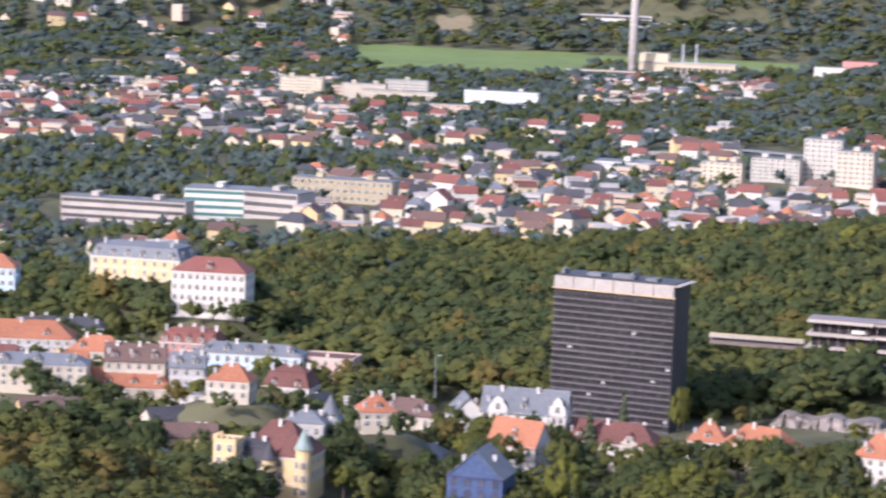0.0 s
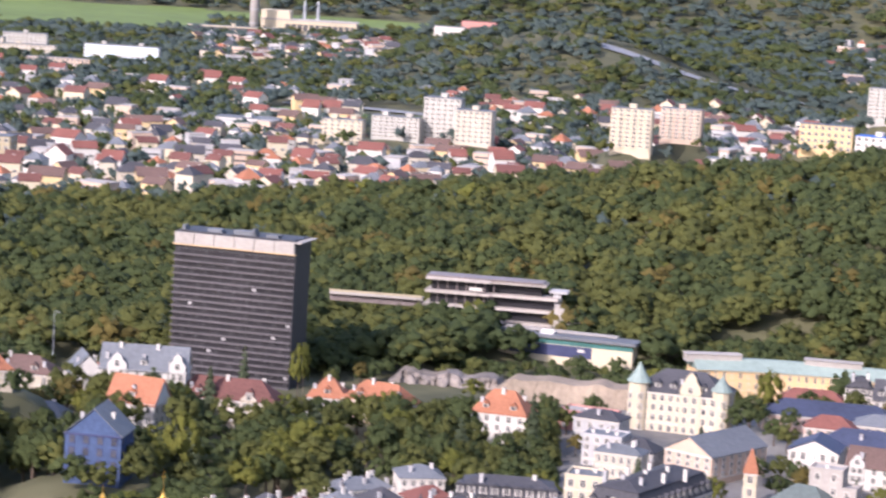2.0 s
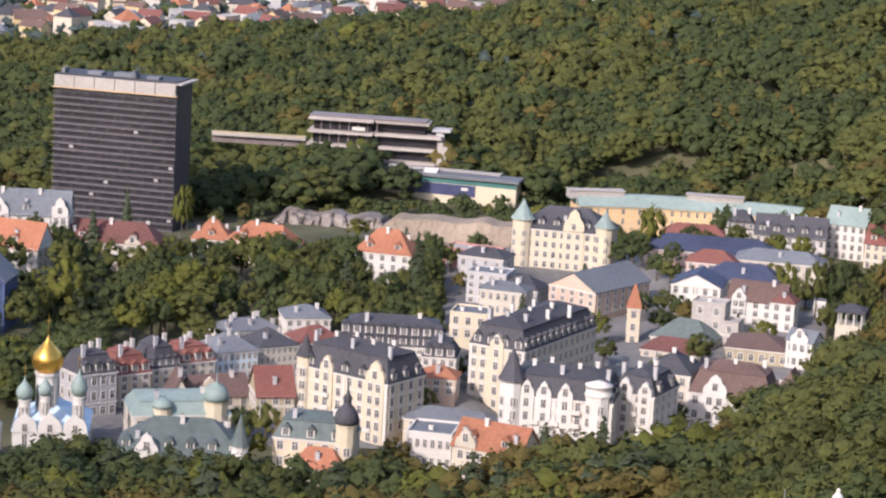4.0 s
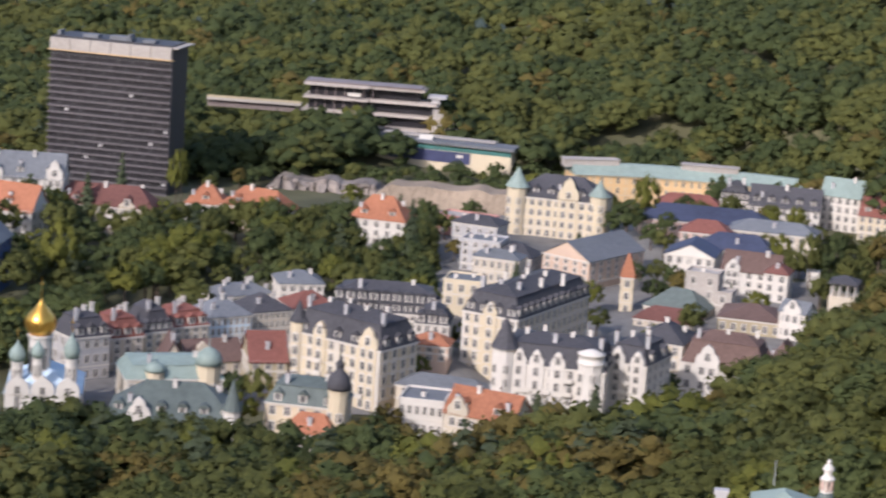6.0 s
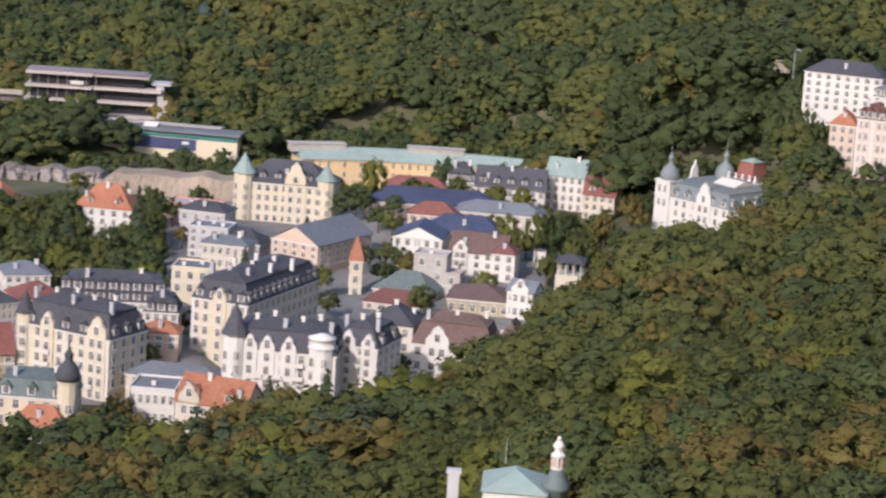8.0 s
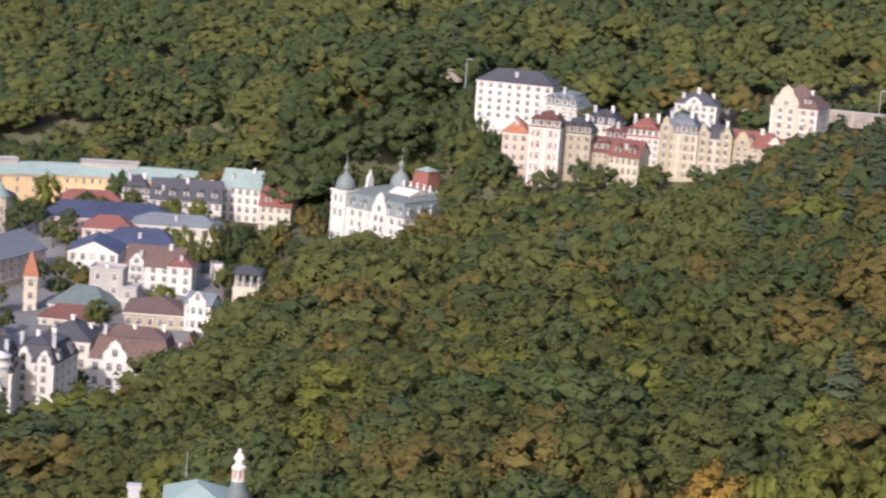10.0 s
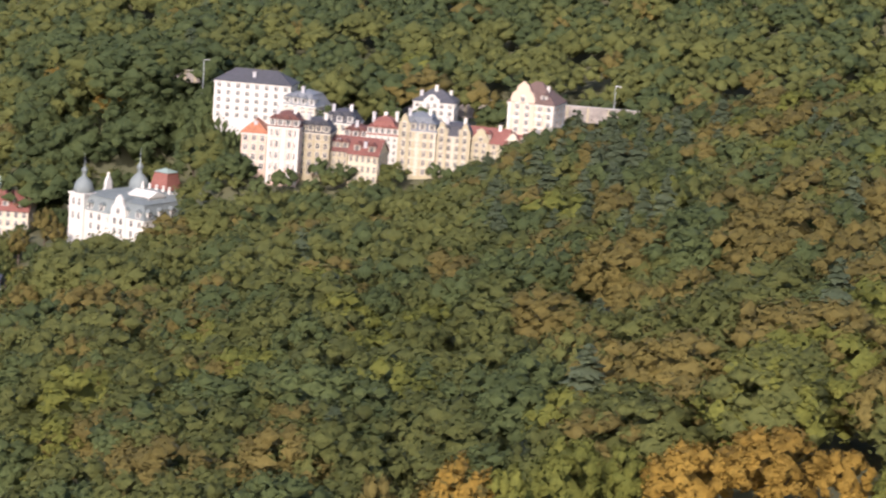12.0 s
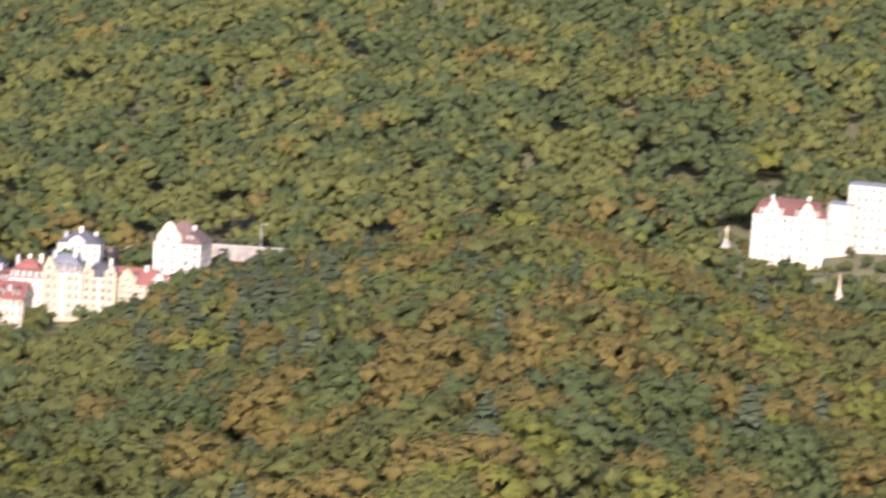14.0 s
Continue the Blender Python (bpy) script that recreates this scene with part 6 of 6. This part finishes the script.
def wood(name, places, share, crowns, hmin, hmax, label, wide=1.25):
    """Splits places by kind of tree, in drifts, and plants each kind. share: material, weight, drift seed."""
    x, y, z, b, r, rng = places
    if not len(x):
        return
    score = []
    for m, weight, seed in share:
        drift = np.array([noise.noise((px / 60 + seed, py / 60, seed * 3.1)) for px, py in zip(x, y)])
        score.append(np.log(weight) + drift * 1.6 + rng.gumbel(0, 0.6, len(x)))
    kind = np.argmax(score, 0)
    hgt = rng.uniform(hmin, hmax, len(x)) * (1 + 0.15 * np.sin(x * 0.05) * np.sin(y * 0.043))
    for k, (m, _, _) in enumerate(share):
        s = kind == k
        conifer = m == "needle"
        rows = np.stack([x[s], y[s], z[s] - 0.3, hgt[s] * (1.1 if conifer else 1.0)], 1)
        plant(name, rows, crowns["spruce" if conifer else "broad"], m, label + {"leaf_rust": ", turning rust brown", "leaf_gold": ", golden yellow", "leaf_lime": ", yellow-green", "needle": ", blue-green conifers"}.get(m, ", deep green"), 1.25 if conifer else wide)


# crowns for three distances: fine leaf sprays nearby, coarser further off
CLOSE = {"broad": [broad_crown(1000, 0.0200, s, 40, 0.92) for s in (1, 2, 3, 4, 5, 6)], "spruce": [spruce_crown(420, 0.020, s, 13, 10) for s in (11, 12, 13)]}
NEAR = {"broad": [broad_crown(330, 0.0285, s, 28, 0.92) for s in (1, 2, 3, 4, 5, 6)], "spruce": [spruce_crown(150, 0.028, s, 11, 8) for s in (11, 12, 13)]}
MIDDLE = {"broad": [broad_crown(56, 0.046, s, 13, 0.95) for s in (21, 22, 23, 24, 25, 26)], "spruce": [spruce_crown(12, 0.06, s, 7, 6) for s in (31, 32)]}
FAR = {"broad": [broad_crown(10, 0.075, s, 4, 0.95) for s in (41, 42, 43)], "spruce": [spruce_crown(4, 0.12, 51, 5, 5)]}
SINGLE = {"broad": [broad_crown(460, 0.028, s, 28, 0.92) for s in (1, 2, 3, 4, 5, 6)], "spruce": [spruce_crown(260, 0.03, s) for s in (11, 12, 13)]}
EDGE = {"broad": [broad_crown(1500, 0.020, s, 40, 0.92) for s in (1, 2, 3)], "spruce": [spruce_crown(600, 0.022, s, 13, 11) for s in (11, 12)]}
AUTUMN = [("leaf_green", 1.0, 1), ("leaf_deep", 0.55, 2), ("leaf_rust", 0.42, 3), ("leaf_lime", 0.20, 4), ("needle", 0.12, 5)]


def spur(b, r, x, y):
    far = np.interp(b, [-14, -5, -3.6, -3, 0.3, 0.9, 4, 16, 20, 27, 35, 52], [640, 630, 600, 0, 0, 490, 505, 515, 610, 730, 800, 780])
    first = np.interp(b, [-12, -3, 4, 16, 22, 28, 29, 44, 45, 50], [480, 480, 385, 380, 300, 232, 290, 290, 232, 232])
    return (r < far) & (r > first)


RICH = [("leaf_green", 0.7, 1), ("leaf_deep", 0.35, 2), ("leaf_rust", 0.72, 3), ("leaf_lime", 0.34, 4), ("needle", 0.16, 5)]
wood("spur_wood", scatter(34, 50, 225, 470, 8.4, 9, spur), RICH, CLOSE, 12, 18, "mixed autumn wood on the near spur")
wood("spruce_wood", scatter(31.8, 37.2, 440, 720, 12, 19, spur), [("needle", 1.0, 1), ("leaf_deep", 0.6, 2), ("leaf_green", 0.4, 3)], CLOSE, 15, 19, "stand of spruces on the spur")
wood("spur_wood", scatter(34, 50, 470, 800, 8.4, 8, spur), RICH, NEAR, 12, 18, "mixed autumn wood on the crest of the spur")
wood("spur_wood", scatter(0.3, 34, 225, 470, 8.4, 7, spur), AUTUMN, CLOSE, 13, 19, "green and brown wood on the near spur")
wood("spur_wood", scatter(-12, 34, 470, 800, 8.6, 1, spur), AUTUMN, NEAR, 13, 19, "green and brown wood on the crest of the spur")


def hillside(b, r, x, y):
    inner = np.interp(b, [-14, -6, -4, 8, 10, 14, 20, 24, 26, 33, 38, 42, 44.4, 44.8, 48.6, 49, 52], [1190, 1190, 1045, 1045, 1090, 1100, 1050, 990, 960, 960, 930, 900, 940, 1030, 1030, 960, 960])
    outer = np.interp(b, [-14, -6, -2, 18, 24, 52], [1330, 1340, 1500, 1520, 1540, 1560])
    return (r > inner) & (r < outer)


wood("hillside_wood", scatter(-12, 51, 880, 1600, 9.0, 2, hillside), [("leaf_green", 1.0, 1), ("leaf_deep", 1.0, 2), ("leaf_rust", 0.20, 3), ("leaf_lime", 0.07, 4), ("needle", 0.06, 5)], MIDDLE, 14, 20, "mixed wood on the slope behind the town")


# trees of gardens and streets, each a thing of its own
def trunk_mesh():
    s = Shape().turned([(0.035, -0.05), (0.022, 0.25), (0.012, 0.6)], 7)
    for a, q in ((0.3, 0.32), (2.2, 0.4), (4.1, 0.36)):
        dx, dy = math.cos(a) * 0.17, math.sin(a) * 0.17
        v = [(0.012, 0, q), (-0.006, 0.01, q), (-0.006, -0.01, q), (dx, dy, q + 0.24)]
        s.add(v, [(0, 1, 3), (1, 2, 3), (2, 0, 3)])
    return s.mesh("trunk", "bark")


TRUNK = trunk_mesh()
CROWNS = {}


def crown_mesh(kind, material, k, near=False):
    key = (kind, material, k, near)
    if key not in CROWNS:
        fine = EDGE if near else SINGLE
        cv, ct, lv, nv = fine[kind][k % len(fine[kind])]
        q = np.arange(len(lv)).reshape(-1, 4) + len(cv)
        CROWNS[key] = make_mesh("crown", np.concatenate([cv, lv]).tolist(), [tuple(t) for t in ct.tolist()] + [tuple(t) for t in q.tolist()], (material,), None, True)
        CROWNS[key].attributes.new("custom_normal", "FLOAT_VECTOR", "POINT").data.foreach_set("vector", nv.astype(np.float32).ravel())
    return CROWNS[key]


TREE_WORDS = {"leaf_green": "leafy green", "leaf_deep": "dark green", "leaf_lime": "yellow-green", "leaf_rust": "rust-brown autumn", "leaf_gold": "golden yellow autumn", "needle": "dark blue-green conifer"}


def tree(x, y, z, hgt, material, k, wide=1.0, beside="between town houses"):
    kind = "spruce" if material == "needle" else "broad"
    ob = tagged(new("tree", TRUNK), f"{TREE_WORDS[material]} tree standing {beside}", "tree", "town trees")
    ob.matrix_basis = pose(x, y, z - 0.2, 0, 0, k * 77) @ Matrix.Diagonal((hgt * wide, hgt * wide, hgt, 1))
    part("crown", crown_mesh(kind, material, k, math.hypot(x, y) < 600), ob)


def garden(b, r, z, turn, w, h, material="leaf_green"):
    """One tree set by its crown's width and height."""
    x, y = at(b, r)
    ground = float(levelled(x, y))
    h = min(max(6.0, z + h - ground), 1.2 * h)
    tree(x, y, ground, h, material, int(x * 3 + y) % 7, min(2.0, w / h / 0.75) if material != "needle" else w / h / 0.5)


def grove(b0, b1, r0, r1, gap, seed, hmin, hmax, beside, limit=200, odds=(0.38, 0.72, 0.84, 0.9), test=None):
    x, y, z, b, r, rng = scatter(b0, b1, r0, r1, gap, seed, test, 2.5)
    for i in range(min(limit, len(x))):
        q = rng.uniform()
        m = "leaf_green" if q < odds[0] else "leaf_deep" if q < odds[1] else "leaf_lime" if q < odds[2] else "leaf_rust" if q < odds[3] else "needle"
        hh = rng.uniform(hmin, hmax)
        tree(x[i], y[i], z[i], hh * (1.2 if m == "needle" else 1), m, i, rng.uniform(0.9, 1.25), beside)


# single trees that stand out
garden(15.86, 943, -0.2, 0, 17.9, 22.6, material="leaf_deep")
garden(-1.69, 896, -0.1, 0, 8.4, 32.8, material="needle")
garden(5.79, 984, -0.0, 0, 5.9, 24.6, material="leaf_lime")
garden(5.67, 973, -0.1, 0, 7.4, 26.6, material="leaf_lime")
garden(3.70, 926, -0.4, 0, 9.3, 23.3, material="needle")
garden(11.02, 888, 0.2, 0, 8.0, 26.5, material="needle")
garden(4.45, 967, -0.1, 0, 7.6, 24.2, material="needle")
garden(3.16, 815, -0.1, 0, 14.7, 30.1, material="leaf_lime")
garden(5.93, 846, -0.2, 0, 19.0, 23.4, material="leaf_lime")
garden(23.44, 1000, 38.4, 0, 14.4, 24.7, material="leaf_gold")
garden(22.24, 1120, 43.4, 0, 14.9, 15.0, material="leaf_gold")
garden(43.58, 960, 95.2, 0, 8.5, 9.6, material="leaf_gold")
garden(46.26, 850, 80.2, 0, 14.1, 18.9, material="leaf_rust")
garden(48.47, 850, 79.4, 0, 15.0, 20.8, material="leaf_lime")
garden(7.35, 668, 0, 0, 11, 13, material="leaf_lime")
garden(7.75, 690, 0, 0, 10, 14, material="leaf_green")
garden(7.15, 690, 0, 0, 10, 13, material="leaf_deep")
garden(10.75, 668, 0, 0, 9, 12, material="leaf_rust")
garden(10.45, 655, 0, 0, 10, 12, material="leaf_deep")
garden(11.35, 715, 0, 0, 9, 14, material="leaf_lime")
garden(34.16, 272, 102.4, 0, 9.8, 19.0, material="leaf_lime")
garden(36.97, 268, 104.3, 0, 10.3, 19.0, material="leaf_gold")
garden(31.72, 262, 101.7, 0, 12.6, 19.0, material="leaf_rust")
garden(38.69, 278, 103.5, 0, 13.4, 19.0, material="leaf_gold")
garden(23.43, 1000, 42.1, 0, 16.2, 19.0, material="leaf_gold")
garden(24.30, 1010, 47.8, 0, 15.5, 18.0, material="leaf_deep")
garden(25.42, 958, 43.6, 0, 11.5, 24.0, material="leaf_deep")
garden(25.82, 952, 42.2, 0, 12.5, 22.0, material="leaf_deep")
garden(26.17, 946, 38.7, 0, 11.4, 20.0, material="leaf_deep")
garden(26.36, 940, 37.2, 0, 9.1, 15.0, material="leaf_green")
garden(-5.02, 900, 12.4, 0, 9.9, 14.0, material="leaf_deep")
garden(-4.51, 895, 12.1, 0, 9.8, 14.0, material="leaf_green")
garden(-3.97, 890, 13.6, 0, 10.7, 15.0, material="leaf_deep")
garden(-5.45, 885, 12.0, 0, 9.7, 13.0, material="leaf_green")
garden(-4.82, 875, 11.1, 0, 9.6, 14.0, material="leaf_deep")
garden(-3.68, 880, 12.6, 0, 9.6, 13.0, material="leaf_lime")
garden(-0.38, 820, 13.1, 0, 8.1, 14.0, material="leaf_deep")
garden(0.17, 815, 13.5, 0, 8.9, 13.0, material="leaf_green")
garden(21.53, 948, 15.0, 0, 10.0, 13.0, material="leaf_rust")
garden(22.09, 952, 15.7, 0, 10.4, 13.0, material="leaf_rust")
garden(21.85, 930, 15.2, 0, 10.2, 12.0, material="leaf_deep")
garden(21.27, 915, 12.1, 0, 9.0, 12.0, material="leaf_green")
garden(22.21, 915, 14.6, 0, 9.0, 11.0, material="leaf_deep")
garden(21.54, 890, 13.2, 0, 8.8, 11.0, material="leaf_lime")
garden(21.99, 880, 14.1, 0, 8.7, 10.0, material="leaf_green")
garden(8.33, 674, -0.3, 0, 11.5, 15.9, material="leaf_rust")
garden(10.25, 642, -0.2, 0, 13.2, 15.3, material="leaf_rust")
garden(15.47, 679, -0.1, 0, 7.7, 17.7, material="needle")
garden(14.16, 686, -0.1, 0, 6.2, 13.0, material="needle")
garden(31.96, 262, 102.6, 0, 12.1, 19.0, material="leaf_gold")
garden(34.43, 280, 99.9, 0, 10.0, 20.3, material="leaf_lime")
garden(36.81, 275, 102.1, 0, 8.9, 19.9, material="leaf_gold")
garden(39.04, 270, 106.4, 0, 13.0, 19.5, material="leaf_gold")
garden(34.50, 560, 71.8, 0, 14.4, 17.3, material="needle")
garden(23.48, 997, 41.4, 0, 19.9, 21.2, material="leaf_deep")
garden(24.27, 990, 47.5, 0, 19.7, 21.0, material="leaf_deep")
garden(24.98, 987, 51.8, 0, 16.4, 20.5, material="leaf_deep")
garden(25.58, 967, 45.5, 0, 16.5, 20.6, material="leaf_green")
garden(23.63, 978, 33.5, 0, 19.5, 19.3, material="leaf_deep")
garden(24.53, 967, 37.0, 0, 18.2, 20.6, material="leaf_green")
garden(25.31, 952, 37.9, 0, 16.9, 19.3, material="leaf_deep")
garden(25.99, 941, 39.6, 0, 14.2, 18.6, material="leaf_deep")
garden(29.97, 262, 100.4, 0, 7.2, 19.2, material="leaf_rust")
garden(32.88, 262, 102.0, 0, 6.7, 19.2, material="leaf_lime")
garden(35.59, 275, 101.0, 0, 7.0, 20.0, material="leaf_lime")
garden(40.56, 268, 105.0, 0, 7.4, 19.4, material="leaf_gold")
garden(41.85, 262, 106.7, 0, 7.2, 19.0, material="leaf_lime")
garden(43.09, 268, 106.7, 0, 7.4, 19.3, material="leaf_green")
garden(25.86, 938, 42.7, 0, 9.2, 22.1, material="leaf_deep")
garden(26.19, 934, 43.6, 0, 8.7, 19.9, material="leaf_green")
garden(15.60, 960, -5.5, 0, 10.7, 19.7, material="leaf_deep")
garden(16.08, 965, -5.0, 0, 11.7, 20.5, material="leaf_green")
garden(20.03, 880, 11.3, 0, 9.8, 18.1, material="leaf_green")
garden(20.50, 900, 12.1, 0, 10.1, 17.4, material="leaf_deep")
garden(19.35, 905, 9.3, 0, 9.1, 15.5, material="leaf_lime")
garden(15.02, 760, 10.5, 0, 8.6, 7.0, material="leaf_green")
garden(16.25, 960, 31.7, 0, 11.7, 19.5, material="leaf_lime")
grove(-8.2, 1.5, 900, 1010, 17, 61, 10, 16, "among town villas", 30)
grove(-3.0, 11.5, 800, 935, 11, 63, 12, 19, "on the garden slope below the villas", 130, (0.36, 0.72, 0.88, 0.94))
grove(6, 23, 700, 1050, 26, 65, 8, 13, "between spa houses", 60)
grove(16.5, 22.5, 800, 1000, 12, 67, 8, 14, "in the spa garden", 60)
grove(26, 37, 900, 985, 18, 68, 7, 11, "around the spa terrace", 25)
GREENER = [("leaf_green", 0.8, 1), ("leaf_deep", 1.3, 2), ("leaf_lime", 0.14, 4), ("needle", 0.12, 5)]
wood("yard_trees", scatter(-9, 0, 880, 1060, 7.5, 79, None, 0.8), GREENER, MIDDLE, 8, 14, "yard trees between town houses")
wood("park_edge", scatter(-9.9, -2.4, 790, 912, 9, 78, None, 1.5), GREENER, NEAR, 13, 19, "tall trees at the edge of the park")
wood("park_wood", scatter(-9.9, -3.6, 630, 800, 9, 62), GREENER, NEAR, 17, 24, "tall park trees above the town")
wood("garden_wood", scatter(-3, 11.5, 800, 935, 13, 60, None, 3), GREENER, NEAR, 10, 16, "garden trees below the villas")
wood("terrace_wood", scatter(1, 22, 1035, 1190, 9, 64, lambda b, r, x, y: (r > 1125) | (b < 6.5), 1.5), GREENER, MIDDLE, 10, 15, "trees on the slope below the terraced hall")
wood("low_wood", scatter(6, 14.5, 1025, 1120, 7.5, 76, None, 1.0), GREENER, MIDDLE, 5, 9, "low trees and scrub on the slope below the pool")
wood("spa_gardens", scatter(25, 31, 770, 885, 5.5, 77, None, 0.5), GREENER, MIDDLE, 6, 10, "garden trees below the spa terrace")
wood("knoll_wood", scatter(21.5, 27.2, 870, 1040, 8.5, 66, lambda b, r, x, y: (b < 25.7) & (r > np.interp(b, [22.5, 24.6, 25.6], [985, 985, 900])), 2.0), GREENER, NEAR, 24, 31, "dense trees on the knoll beside the spa terrace")
wood("arcade_wood", scatter(17.5, 22.5, 1085, 1200, 9, 91, None, 1.0), GREENER, MIDDLE, 12, 17, "trees on the slope behind the arcade")
wood("bank_wood", scatter(21.5, 26.3, 880, 1040, 11, 92, lambda b, r, x, y: r > np.interp(b, [21.5, 23.2, 24.6, 26.3], [1000, 960, 930, 880]), 1.5), GREENER, NEAR, 13, 18, "dark trees on the bank beside the spa terrace")
for k, (b0, b1, r0, r1) in enumerate(((17.5, 22.5, 1100, 1175), (22.0, 25.3, 970, 1030), (25.0, 26.7, 860, 912), (42.2, 44.6, 975, 1020))):
    wood("scrub", scatter(b0, b1, r0, r1, 4.5, 95 + k, None, 0.5), GREENER, MIDDLE, 5, 8, "scrub on the steep bank", 1.4)
wood("church_wood", scatter(0.4, 4.0, 715, 805, 8, 101, None, 2.0), GREENER, NEAR, 11, 16, "dark trees behind the church")
wood("crest_top", scatter(9.6, 17.4, 455, 518, 8.5, 105, spur), RICH, NEAR, 20, 24.5, "tall autumn trees along the crest of the spur")
wood("crest_wood", scatter(0.8, 17, 425, 512, 8.5, 102, spur), AUTUMN, NEAR, 16, 20.5, "tall trees along the crest of the spur")
wood("terrace_scrub", scatter(44.3, 49, 900, 1030, 6, 103, None, 1.5), AUTUMN, MIDDLE, 4, 6.5, "low trees below the spa houses", 1.3)
wood("park_edge", scatter(44.3, 49.5, 925, 978, 6.5, 104, None, 0.0), AUTUMN, MIDDLE, 8, 12, "trees on the bank below the spa houses")
wood("school_wood", scatter(-10, -3.5, 1095, 1215, 9, 70, None, 2.0), GREENER, MIDDLE, 11, 16, "trees around the school palace")
wood("lower_wood", scatter(40, 50, 800, 940, 9.5, 69, None, 2.0), AUTUMN, NEAR, 6, 10, "autumn trees below the spa houses")
wood("road_wood", scatter(25, 38, 930, 965, 11, 75, None, 2.0), GREENER, MIDDLE, 7, 11, "trees along the slope road")


# ---- far trees between the houses and on the plain ----
def plain(b, r, x, y):
    ok = np.ones(len(b), bool)
    for b0, b1, r0, r1 in FIELDS:
        ok &= ~((b > b0) & (b < b1) & (r > r0 - 6) & (r < r1 + 10))
    for b0, b1, r0, r1, width in ROADS:
        away = r - road_line((b - b0) / (b1 - b0), b0, b1, r0, r1)
        ok &= ~((b > b0) & (b < b1) & (away < width) & (away > -width - 20))
    ok &= ~((r < 1790) & (b < -1.2) & (b > -8.8) & (r > 1600))
    return ok


# the largest share has the haze of distance mixed into its colour
TOWN_GREEN = [("leaf_green", 0.6, 1), ("leaf_deep", 0.9, 2), ("leaf_haze", 1.3, 3)]


def streets(b, r, x, y):
    """Thinner in the built-up belts."""
    belt = ((r > 1600) & (r < 2050) & (b > -3.2)) | ((r > 2350) & (r < 3150) & (b < -1.2)) | ((r > 3000) & (r < 3550) & (b > 3.2) & (b < 7.5))
    rng = np.random.default_rng(len(b))
    return plain(b, r, x, y) & (~belt | (rng.uniform(0, 1, len(b)) < 0.55))


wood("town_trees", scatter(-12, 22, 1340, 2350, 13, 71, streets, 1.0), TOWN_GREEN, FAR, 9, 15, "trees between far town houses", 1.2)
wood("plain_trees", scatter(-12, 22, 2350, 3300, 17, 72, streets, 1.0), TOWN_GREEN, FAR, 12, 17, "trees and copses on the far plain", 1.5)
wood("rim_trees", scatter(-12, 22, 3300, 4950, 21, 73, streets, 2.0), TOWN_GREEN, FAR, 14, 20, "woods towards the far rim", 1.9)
